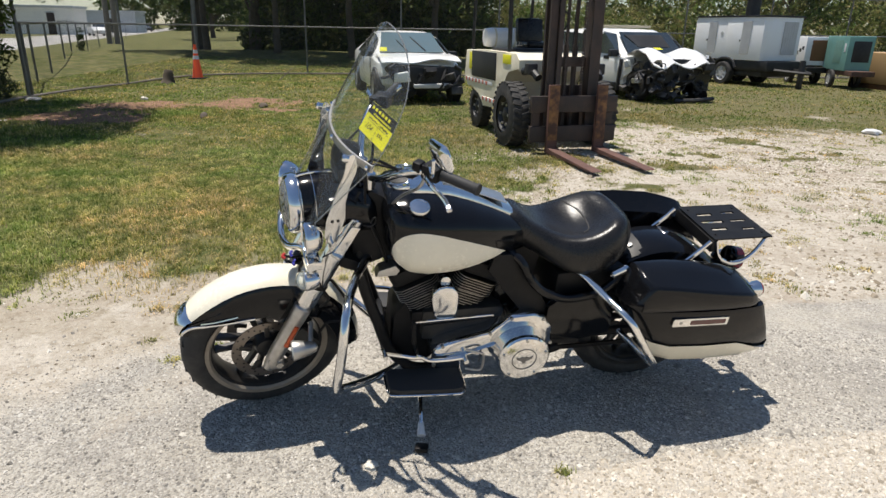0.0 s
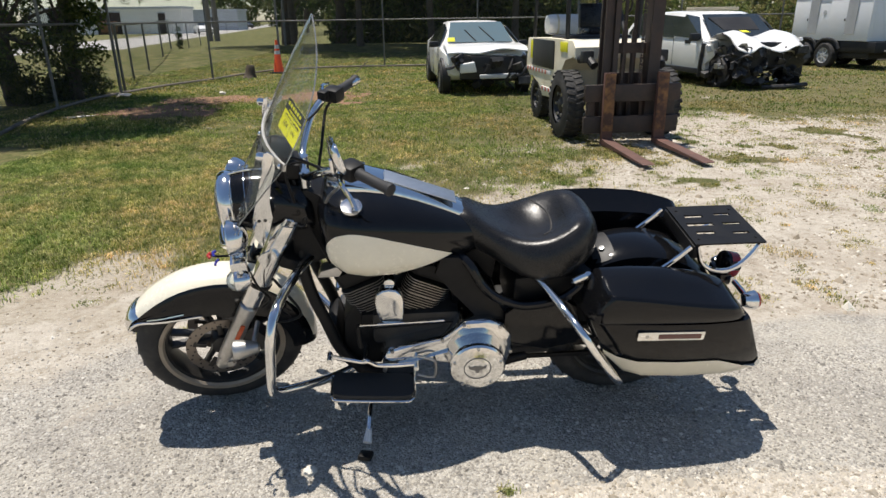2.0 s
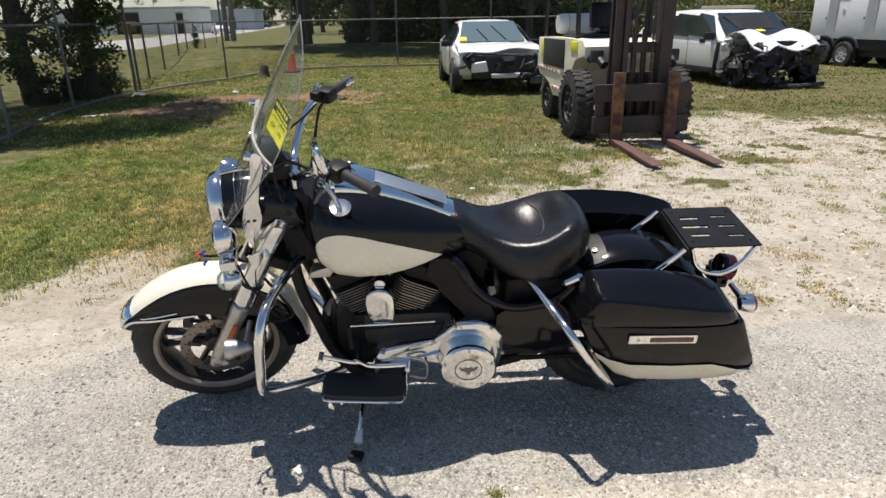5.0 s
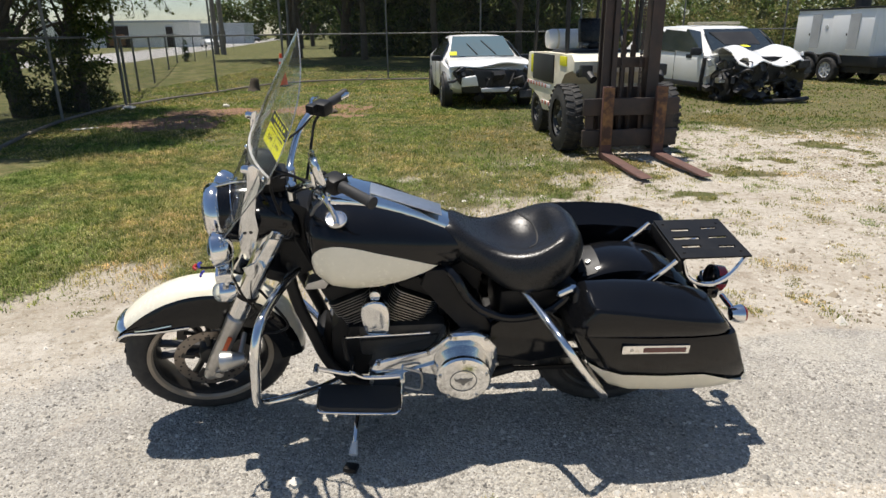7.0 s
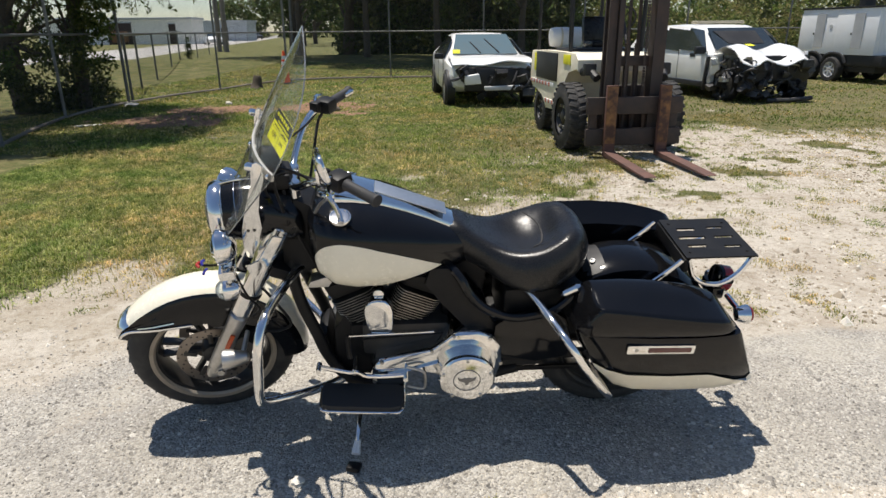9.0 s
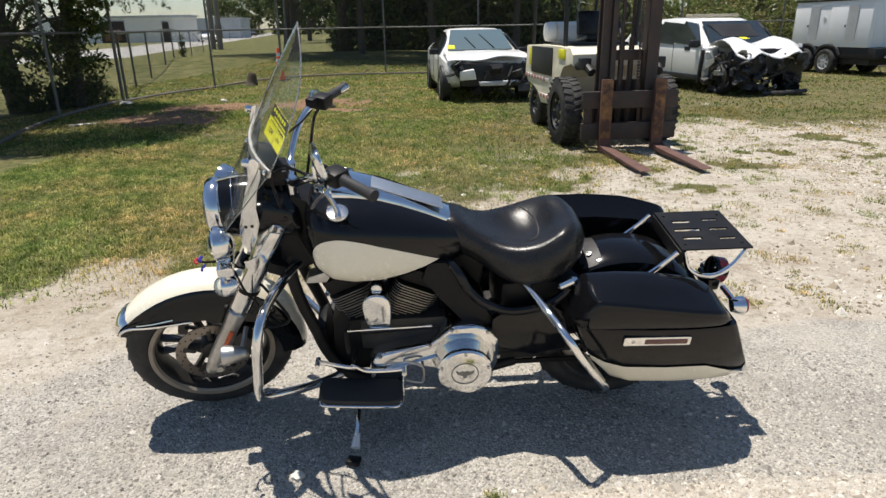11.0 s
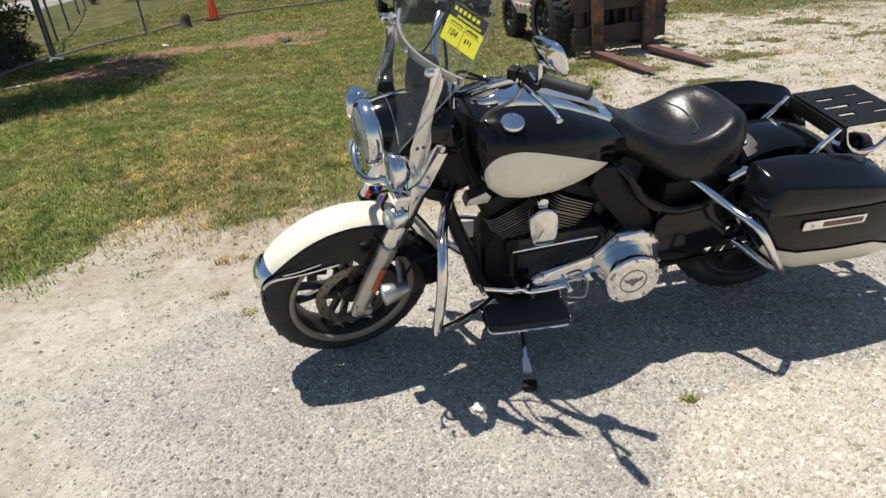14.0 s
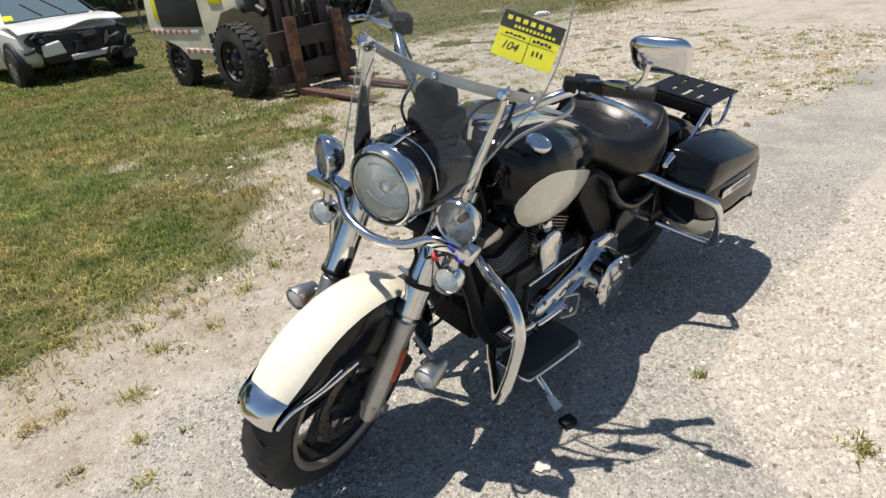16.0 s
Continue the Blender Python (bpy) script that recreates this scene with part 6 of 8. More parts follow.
# fork
for s in (-1, 1):
    y = 0.025 + s * 0.133
    foot = AXLE_F + Vector((-0.043, y, -0.035))
    bm = spin(B(), foot, FORK, [(0, 0.012), (0.005, 0.02), (0.02, 0.024), (0.06, 0.029), (0.1, 0.031), (0.24, 0.031), (0.28, 0.033), (0.315, 0.034), (0.32, 0.029)], 20)
    box(bm, AXLE_F + Vector((-0.012, y, 0)), (0.06, 0.055, 0.055), 0.014)
    leg = part("fork_leg", turned(bm, FORKS), STEEL, bike, "satin aluminium fork slider")
    bm = rod(B(), foot + FORK * 0.31, foot + FORK * 0.4, 0.0245, n=18)
    part("fork_tube", turned(bm, FORKS), CHROME, leg)
    bm = rod(B(), foot + FORK * 0.335, foot + FORK * 0.73, 0.039, n=24, edge=0.004)
    part("fork_cover", turned(bm, FORKS), CHROME, leg, "chrome fork cover")
    bm = spin(B(), foot + FORK * (0.42 if s < 0 else 0.328), FORK, [(0, 0.037), (0.002, 0.042), (0.014, 0.0425), (0.018, 0.038)], 24, cap=False)
    part("fork_boot", turned(bm, FORKS), BLACK_SATIN, leg, "black rubber boot")
    bm = box(B(), (0, 0, 0), (0.017, 0.008, 0.1), 0.003, axes(foot + FORK * 0.19 + Vector((0.004, s * 0.033, 0)), (FORK.z, 0, -FORK.x), (0, 1, 0)))
    part("fork_reflector", turned(bm, FORKS), AMBER, leg, "amber reflector")
    bm = rod(B(), AXLE_F + Vector((0, y + s * 0.024, 0)), AXLE_F + Vector((0, y + s * 0.036, 0)), 0.014, n=6)
    part("axle_nut", turned(bm, FORKS), STEEL, leg)
    # brake caliper behind the leg
    bm = box(B(), AXLE_F + Vector((0.108, s * 0.075, 0.075)), (0.062, 0.075, 0.12), 0.016, Matrix.Rotation(radians(-35), 4, "Y"))
    part("brake_caliper", turned(bm, FORKS), ENGINE_BLACK, leg)
    # low lamp on a stalk behind the fork
    c = Vector((0.085, 0.012 + s * 0.244, 0.462 if s < 0 else 0.452))
    bm = spin(B(), c + Vector((0.045, 0, 0)), (-1, 0, 0), [(0, 0.006), (0.006, 0.018), (0.03, 0.026), (0.06, 0.033), (0.085, 0.037), (0.09, 0.035), (0.084, 0.03)], 24, cap=False)
    rod(bm, c + Vector((0.02, 0, 0)), c + Vector((0.04, -s * 0.1, 0.03)), 0.009)
    low = part("strobe_lamp", turned(bm, FORKS), STEEL, bike, "small silver strobe lamp")
    bm = spin(B(), c + Vector((-0.038, 0, 0)), (-1, 0, 0), [(0, 0.032), (0.006, 0.026), (0.009, 0.012), (0.010, 0.001)], 20)
    part("lens", turned(bm, FORKS), LENS_GLASS, low)
    bm = spin(B(), c + Vector((-0.034, 0, 0)), (1, 0, 0), [(0, 0.032), (0.02, 0.024), (0.032, 0.01), (0.034, 0.001)], 20, cap=False)
    part("reflector", turned(bm, FORKS), REFLECTOR, low)

# lower triple clamp and neck
bm = box(B(), (0.275, 0, 0.74), (0.07, 0.26, 0.045), 0.012, Matrix.Rotation(radians(28), 4, "Y"))
part("triple_clamp", turned(bm, STEER), BLACK_SATIN, bike)

# headlamp nacelle
HEAD = Vector((0.097, -0.006, 0.944))
bm = B()
rings = []
for x, rw, rh, dz in ((0.085, 0.02, 0.02, 0), (0.078, 0.045, 0.045, 0), (0.06, 0.068, 0.068, 0), (0.035, 0.083, 0.083, 0), (0.01, 0.089, 0.089, 0), (0.0, 0.0905, 0.0905, 0), (0.02, 0.098, 0.098, 0), (0.06, 0.105, 0.104, 0), (0.11, 0.112, 0.108, -0.002), (0.16, 0.118, 0.109, -0.006), (0.21, 0.12, 0.104, -0.014), (0.25, 0.118, 0.095, -0.026), (0.275, 0.11, 0.082, -0.04), (0.285, 0.08, 0.055, -0.05)):
    rings.append([HEAD + Vector((x, rw * math.cos(q), dz + rh * math.sin(q))) for q in (2 * math.pi * k / 36 for k in range(36))])
loft(bm, rings)
nac = part("headlamp_nacelle", turned(bm, STEER), BLACK_PAINT, bike, "black painted headlamp nacelle")
bm = spin(B(), HEAD + Vector((0.03, 0, 0)), (-1, 0, 0), [(0, 0.098), (0.006, 0.103), (0.022, 0.105), (0.038, 0.1015), (0.046, 0.0955), (0.047, 0.0915), (0.041, 0.088), (0.03, 0.087)], 44, cap=False)
part("headlamp_ring", turned(bm, STEER), CHROME, nac, "chrome headlamp ring")
bm = spin(B(), HEAD + Vector((-0.008, 0, 0)), (-1, 0, 0), [(0, 0.0885), (0.012, 0.08), (0.022, 0.058), (0.028, 0.028), (0.03, 0.001)], 36, cap=False)
part("headlamp_lens", turned(bm, STEER), HEAD_GLASS, nac, "clear headlamp lens")
bm = spin(B(), HEAD + Vector((-0.004, 0, 0)), (1, 0, 0), [(0, 0.085), (0.012, 0.081), (0.02, 0.076), (0.034, 0.069), (0.05, 0.052), (0.058, 0.042), (0.066, 0.026), (0.068, 0.014)], 18, cap=False)
for k, v in enumerate(bm.verts):
    v.co.x += 0.005 * math.sin(2.4 * k) + 0.003 * math.sin(5.1 * k)
part("reflector", turned(bm, STEER), BOWL, nac, "faceted lamp reflector", 4)
bm = spin(B(), HEAD + Vector((-0.008, 0, 0)), (-1, 0, 0), [(0, 0.0925), (0.006, 0.0925), (0.0075, 0.087), (0, 0.0855)], 44, cap=False)
part("gasket", turned(bm, STEER), BLACK_SATIN, nac, "black lens gasket")
bm = spin(B(), HEAD + Vector((0.0, 0, 0)), (1, 0, 0), [(-0.006, 0.001), (-0.004, 0.011), (0.0, 0.016), (0.03, 0.016), (0.05, 0.01)], 20)
for q in (-1, 1):
    tube(bm, [HEAD + Vector((0.004, 0.062 * math.sin(a), q * (0.022 + 0.03 * math.cos(a)))) for a in (-1.1, -0.6, 0.0, 0.6, 1.1)], 0.003, 6)
part("bulb_shield", turned(bm, STEER), CHROME, nac)
bm = tube(B(), [HEAD + Vector((0.02, 0, 0.101)), HEAD + Vector((0.08, 0, 0.11)), HEAD + Vector((0.15, 0, 0.107))], 0.004, 8)
for q in (-1, 1):
    tube(bm, [HEAD + Vector((0.07, 0.109 * math.sin(a) * q, 0.108 * math.cos(a))) for a in (0.0, 0.5, 1.0, 1.5)], 0.0018, 6)
part("nacelle_trim", turned(bm, STEER), CHROME, nac)

# chrome lamp bar with two spot lamps and two signals
bm = tube(B(), [(0.128, -0.225, 0.86), (0.108, -0.15, 0.857), (0.072, -0.088, 0.828), (0.06, 0, 0.815), (0.072, 0.088, 0.828), (0.108, 0.15, 0.857), (0.128, 0.225, 0.86)], 0.0125, 12, 8)
bar = part("lamp_bar", turned(bm, STEER), CHROME, bike, "bent chrome lamp bar")
for s in (-1, 1):
    c = Vector((0.113, s * 0.21, 0.932))
    aim = STEER @ Matrix.Translation(c) @ Matrix.Rotation(radians(-28 if s > 0 else 0), 4, "Z") @ Matrix.Translation(-c)
    bm = spin(B(), c + Vector((0.055, 0, 0)), (-1, 0, 0), [(0, 0.004), (0.003, 0.02), (0.012, 0.038), (0.027, 0.05), (0.045, 0.056), (0.058, 0.058), (0.063, 0.055), (0.06, 0.051), (0.052, 0.05)], 32, cap=False)
    rod(bm, c + Vector((0.02, 0, -0.05)), c + Vector((0.02, 0, -0.075)), 0.011)
    lamp = part("spot_lamp", turned(bm, aim), CHROME, bike, "round chrome spot lamp")
    bm = spin(B(), c + Vector((0.001, 0, 0)), (-1, 0, 0), [(0, 0.052), (0.004, 0.045), (0.008, 0.025), (0.009, 0.001)], 28, cap=False)
    part("lens", turned(bm, aim), LAMP_GLASS, lamp, "clear spot lamp lens")
    bm = spin(B(), c + Vector((0.003, 0, 0)), (1, 0, 0), [(0, 0.051), (0.014, 0.042), (0.028, 0.026), (0.036, 0.008)], 28, cap=False)
    part("reflector", turned(bm, aim), REFLECTOR, lamp)
    bm = spin(B(), c + Vector((0.008, 0, 0)), (1, 0, 0), [(0, 0.001), (0.003, 0.008), (0.016, 0.009), (0.026, 0.006)], 12)
    part("bulb", turned(bm, aim), PALLET_BROWN, lamp)
    bm = box(B(), (0.126, s * 0.198, 0.853), (0.05, 0.13, 0.03), 0.004)
    part("lamp_bracket", turned(bm, STEER), CHROME, bike, "chrome lamp bracket")
    c = Vector((0.113, s * 0.21, 0.764))
    bm = spin(B(), c + Vector((0.04, 0, 0)), (-1, 0, 0), [(0, 0.003), (0.005, 0.022), (0.022, 0.034), (0.05, 0.036), (0.054, 0.034)], 26, cap=False)
    rod(bm, c + Vector((0.01, 0, 0.03)), c + Vector((0.015, 0.0, 0.065)), 0.012)
    sig = part("turn_signal", turned(bm, STEER), CHROME, bike, "chrome bullet turn signal")
    bm = spin(B(), c + Vector((-0.012, 0, 0)), (-1, 0, 0), [(0, 0.035), (0.012, 0.032), (0.024, 0.022), (0.03, 0.001)], 24, cap=False)
    part("lens", turned(bm, STEER), HEAD_GLASS, sig, "clear signal lens")
    bm = spin(B(), c + Vector((-0.01, 0, 0)), (1, 0, 0), [(0, 0.034), (0.006, 0.031), (0.013, 0.024), (0.02, 0.015), (0.026, 0.004)], 11, cap=False)
    for k, v in enumerate(bm.verts):
        v.co.x += 0.003 * math.sin(2.7 * k)
    part("reflector", turned(bm, STEER), BOWL, sig, "", 4)
BLUE_WIRE = surface("blue_wire", (0.03, 0.03, 0.3), 0.5)
RED_WIRE = surface("red_wire", (0.4, 0.02, 0.02), 0.5)
for col, r, pts in ((BLUE_WIRE, 0.0045, [(0.064, -0.226, 0.9), (0.058, -0.236, 0.903), (0.06, -0.246, 0.896)]), (BLUE_WIRE, 0.004, [(0.07, -0.243, 0.88), (0.062, -0.256, 0.877), (0.063, -0.272, 0.881)]), (RED_WIRE, 0.005, [(0.044, -0.2, 0.878), (0.036, -0.209, 0.875), (0.042, -0.217, 0.87)]), (BLACK_SATIN, 0.004, [(0.06, -0.225, 0.88), (0.045, -0.2, 0.868), (0.06, -0.17, 0.84), (0.13, -0.12, 0.8)]), (BLACK_SATIN, 0.0045, [(0.12, -0.2, 0.85), (0.13, -0.15, 0.8), (0.16, -0.17, 0.7), (0.19, -0.15, 0.62), (0.16, -0.14, 0.58)])):
    bm = tube(B(), pts, r, 7)
    part("loose_wire", turned(bm, STEER), col, bar)

# windshield
def shield_point(y, z):
    s = z - 1.185
    return Vector((0.247 + 0.52 * s + 0.9 * y * y + 0.16 * s * abs(s), y, z))


def shield_half(z):
    if z > 1.2:
        return 0.268 * max(0.0, 1 - ((z - 1.2) / 0.325) ** 3.2) ** 0.5
    return 0.268 - 0.4 * (1.2 - z)


bm = B()
zs = [0.93, 0.97, 1.01, 1.05, 1.09, 1.13, 1.18, 1.24, 1.3, 1.36, 1.41, 1.45, 1.485, 1.51, 1.522]
for side in (0.0022, -0.0022):
    grid = []
    for z in zs:
        h = shield_half(z)
        cut = 0.0 if z >= 1.09 else 0.135 * math.sqrt(max(0.0, 1 - ((z - 0.93) / 0.16) ** 2)) 
        row = [bm.verts.new(shield_point(y, z) + Vector((side, 0, 0))) for y in [-h + (h - cut) * k / 6 for k in range(7)] + [cut + (h - cut) * k / 6 for k in range(7)]]
        grid.append((z, row))
    for (z0, r0), (z1, r1) in zip(grid, grid[1:]):
        for k in range(13):
            if k == 6 and z0 < 1.09:
                continue
            bm.faces.new((r0[k], r0[k + 1], r1[k + 1], r1[k]))
bmesh.ops.remove_doubles(bm, verts=bm.verts, dist=0.0006)
shield = part("windshield", turned(bm, STEER), SHIELD, bike, "clear scratched windshield with a sale card")
shield.visible_shadow = False
bm = B()
edge = [shield_point(s * shield_half(z), z) for s, zz in ((-1, zs), (1, zs[::-1])) for z in zz]
tube(bm, edge, 0.0022, 6, 2)
part("windshield_edge", turned(bm, STEER), film_material("cut_plastic_edge", (0.6, 0.63, 0.62), 0.04, 0.12, 0.4), shield)
bm = B()
row = [shield_point(y, 1.185) for y in [-0.262 + 0.524 * k / 16 for k in range(17)]]
loft(bm, [[p + Vector((dx, 0, dz)) for dx, dz in ((-0.005, -0.011), (0.004, -0.011), (0.008, 0.01), (0.0, 0.011))] for p in row])
strap = part("shield_strap", turned(bm, STEER), STEEL, shield, "dull metal windshield strap")
bm = B()
for y in (-0.25, -0.185, -0.02, 0.185, 0.25):
    p = shield_point(y, 1.185)
    spin(bm, p + Vector((-0.006, 0, 0)), (-1, 0, 0.3), [(0, 0.009), (0.004, 0.008), (0.007, 0.004)], 12)
pieces("strap_bolt", turned(bm, STEER), CHROME, strap)
for s in (-1, 1):
    bm = B()
    a1 = Vector((0.262, s * 0.203, 1.199))
    # a swan-necked plate from the fork clamp up to the strap
    m = axes((0.0, s * 0.158, 0.857), (1, 0, 0), (0, s * 0.13, 1))
    prism(bm, [(0.2, -0.012), (0.18, 0.04), (0.184, 0.105), (0.208, 0.187), (0.243, 0.283), (0.248, 0.35), (0.268, 0.358), (0.285, 0.34), (0.278, 0.285), (0.257, 0.236), (0.245, 0.175), (0.25, 0.113), (0.232, 0.06), (0.214, 0.02)], 0.006, m, 0.002)
    br = part("shield_bracket", turned(bm, STEER), CHROME, bike, "chrome windshield side bracket")
    bm = B()
    for q in (0.205, 0.224):
        p = m @ Vector((q, 0.104, 0))
        rod(bm, p - Vector((0, 0.0045, 0)), p + Vector((0, 0.0045, 0)), 0.0055, n=10)
    pieces("bracket_hole", turned(bm, STEER), TAG_BLACK, br)
    bm = spin(B(), a1 + Vector((-0.02, 0, 0)), (-1, 0, 0.3), [(-0.01, 0.013), (0.004, 0.013), (0.01, 0.008)], 16)
    part("bracket_bolt", turned(bm, STEER), CHROME, br)
    # flat clamp bar behind the plate, and the spring clip on it
    up_down = Matrix(((1, 0, 0, 0), (0, 0, -1, s * 0.15), (0, 1, 0, 0), (0, 0, 0, 1)))
    bm = prism(B(), [(0.273, 0.914), (0.304, 0.905), (0.24, 0.793), (0.19, 0.751), (0.172, 0.806), (0.217, 0.823)], 0.008, up_down, 0.002)
    part("clamp_bar", turned(bm, STEER), CHROME, br, "flat chrome clamp bar")
    bm = tube(B(), [(0.308, s * 0.165, 0.925), (0.333, s * 0.17, 0.917), (0.35, s * 0.172, 0.934), (0.351, s * 0.172, 0.952), (0.341, s * 0.172, 0.95), (0.335, s * 0.17, 0.93)], 0.0022, 6)
    part("spring_clip", turned(bm, STEER), BLACK_SATIN, br)
# black instrument pod and fork-top cowl
bm = spin(B(), (0.325, 0, 1.1), (-1, 0, 0.35), [(0, 0.036), (0.008, 0.044), (0.05, 0.047), (0.07, 0.043), (0.078, 0.03), (0.08, 0.002)], 28)
box(bm, (0.30, 0, 1.055), (0.11, 0.12, 0.06), 0.022)
part("instrument_pod", turned(bm, STEER), BLACK_SATIN, bike, "round black instrument pod")

# handlebar and controls
for s in (-1, 1):
    bm = tube(B(), [(0.36, 0, 1.045), (0.36, s * 0.06, 1.045), (0.375, s * 0.13, 1.075), (0.41, s * 0.21, 1.13), (0.455, s * 0.265, 1.165), (0.5, s * 0.3, 1.172), (0.6, s * 0.415, 1.17)], 0.0125, 12, 7)
    hb = part("handlebar", turned(bm, STEER), CHROME, bike, "bent chrome handlebar")
    gd = Vector((0.088, s * 0.122, -0.002)).normalized()
    g0 = Vector((0.505, s * 0.298, 1.172))
    bm = spin(B(), g0 + gd * 0.02, gd, [(0, 0.017), (0.004, 0.0195), (0.012, 0.0165), (0.12, 0.0165), (0.125, 0.0195), (0.132, 0.0185), (0.135, 0.01)], 18)
    part("grip", turned(bm, STEER), GRIP_RUBBER, hb, "black rubber grip")
    bm = box(B(), (0, 0, 0), (0.062, 0.05, 0.06), 0.012, axes(g0 - gd * 0.012, gd, (0, 0, 1)))
    box(bm, (0, 0, 0), (0.03, 0.034, 0.034), 0.006, axes(g0 - gd * 0.045 + Vector((-0.02, 0, 0.008)), gd, (0, 0, 1)))
    part("switch_housing", turned(bm, STEER), BLACK_SATIN, hb, "black switch housing")
    bm = tube(B(), [(0.47, s * 0.285, 1.168), (0.461, s * 0.335, 1.171), (0.465, s * 0.38, 1.17), (0.48, s * 0.42, 1.158), (0.487, s * 0.45, 1.147), (0.486, s * 0.467, 1.14)], lambda q: 0.0075 if q < 0.9 else 0.009, 8)
    part("lever", turned(bm, STEER), CHROME, hb, "chrome hand lever")
    bm = tube(B(), [g0 - gd * 0.03 + Vector((-0.02, 0, -0.01)), (0.42, s * 0.2, 1.14), (0.34, s * 0.11, 1.12), (0.27, s * 0.09, 1.06), (0.3, s * 0.07, 0.98)], 0.0042, 7)
    part("control_cable", turned(bm, STEER), BLACK_SATIN, hb)
    bm = tube(B(), [g0 - gd * 0.04 + Vector((0.0, 0, -0.02)), (0.46, s * 0.27, 1.11), (0.43, s * 0.17, 1.02), (0.40, s * 0.11, 0.92)], 0.0055, 7)
    part("control_cable", turned(bm, STEER), STEEL if s < 0 else BLACK_SATIN, hb)
    bm = rod(B(), (0.36, s * 0.055, 1.0), (0.36, s * 0.055, 1.06), 0.02, n=16, edge=0.003)
    part("riser", turned(bm, STEER), CHROME, hb)
# clutch cable looping forward, brake hoses at the fork
bm = tube(B(), [(0.47, -0.27, 1.165), (0.44, -0.235, 1.13), (0.4, -0.2, 1.148), (0.336, -0.2, 1.183), (0.317, -0.2, 1.172), (0.308, -0.195, 1.12), (0.32, -0.15, 1.0)], 0.0045, 8)
part("clutch_cable", turned(bm, STEER), BLACK_SATIN, bike, "black clutch cable")
for pts in ([(0.15, -0.06, 0.79), (0.122, -0.1, 0.772), (0.1, -0.1, 0.726), (0.128, -0.1, 0.683), (0.165, -0.1, 0.68), (0.172, -0.08, 0.72)], [(0.172, -0.08, 0.72), (0.24, -0.12, 0.62), (0.285, -0.12, 0.51), (0.24, -0.12, 0.48), (0.19, -0.115, 0.476), (0.16, -0.1, 0.42)]):
    bm = tube(B(), pts, 0.0052, 8)
    part("brake_hose", turned(bm, STEER), BLACK_SATIN, bike, "black rubber brake hose")
# one mirror, on the left
mc = Vector((0.45, -0.45, 1.308))
mm = axes(mc, (0.03, -0.943, 0.271), (-0.26, 0.26, 0.93))
bm = B()
rings = []
out = [(x * (1.0 + 0.9 * y), y - 0.1 * x) for x, y in rounded(0.128, 0.08, 0.028, 5)]
for k, (f, dz) in enumerate(((1.0, 0.007), (1.02, 0.003), (0.98, -0.002), (0.85, -0.008), (0.55, -0.013), (0.1, -0.016))):
    rings.append([mm @ Vector((x * f, y * f, -dz)) for x, y in out])
loft(bm, rings)
mir = part("mirror", turned(bm, STEER), CHROME, bike, "chrome rear view mirror")
bm = prism(B(), [(x * 0.94, y * 0.94) for x, y in out], 0.002, mm @ Matrix.Translation((0, 0, -0.0085)))
part("mirror_glass", turned(bm, STEER), surface("mirror_silver", (0.85, 0.86, 0.86), 0.02, 1.0, spread=0.0, amount=0.05), mir)
bm = tube(B(), [(0.48, -0.285, 1.19), (0.47, -0.33, 1.205), (0.45, -0.4, 1.22), (0.44, -0.43, 1.25), (0.437, -0.435, 1.29)], 0.006, 8)
part("mirror_stem", turned(bm, STEER), CHROME, mir)

# steering neck between fork and tank
bm = prism(B(), [(0.3, 0.73), (0.36, 0.7), (0.46, 0.74), (0.46, 0.95), (0.37, 1.0), (0.31, 0.96)], 0.15, Matrix(((1, 0, 0, 0), (0, 0, -1, 0), (0, 1, 0, 0), (0, 0, 0, 1))), 0.02)
part("steering_neck", bm, BLACK_SATIN, bike, "black steering neck with wiring")
for k, y in enumerate((-0.05, -0.02, 0.03)):
    bm = tube(B(), [(0.33 + 0.02 * k, y, 1.02), (0.36 + 0.02 * k, y - 0.04, 0.9), (0.4, y - 0.05, 0.8), (0.43, y - 0.03, 0.7)], 0.006, 7)
    part("wiring_loom", bm, BLACK_SATIN, bike)

# fuel tank
TANK = [(0.405, 0.11, 0.955, 0.86), (0.415, 0.158, 0.975, 0.80), (0.44, 0.2, 0.99, 0.74), (0.49, 0.22, 0.998, 0.7), (0.56, 0.226, 0.993, 0.688), (0.65, 0.217, 0.976, 0.688), (0.73, 0.195, 0.948, 0.695), (0.81, 0.166, 0.914, 0.705), (0.88, 0.132, 0.88, 0.72), (0.94, 0.099, 0.85, 0.73), (0.975, 0.06, 0.83, 0.745)]


def tank_at(x):
    for a, b in zip(TANK, TANK[1:]):
        if x <= b[0]:
            k = (x - a[0]) / (b[0] - a[0])
            return [a[i] + (b[i] - a[i]) * k for i in (1, 2, 3)]
    return TANK[-1][1:]


def tank_ring(x, n=80):
    hw, top, bot = tank_at(x)
    mid, hh = bot + (top - bot) * 0.46, (top - bot)
    pts = []
    for k in range(n):
        q = 2 * math.pi * k / n
        c, s = math.cos(q), math.sin(q)
        e = 2 / 3.0
        y = hw * math.copysign(abs(c) ** e, c)
        z = mid + math.copysign(abs(s) ** e, s) * (hh * 0.54 if s > 0 else hh * 0.46)
        pts.append(Vector((x, y, z)))
    return pts


def tank_side(x, z):
    hw, top, bot = tank_at(x)
    mid, hh = bot + (top - bot) * 0.46, (top - bot)
    q = (z - mid) / (hh * 0.54 if z > mid else hh * 0.46)
    return hw * max(0.0, 1 - abs(q) ** 3.0) ** (1 / 3)


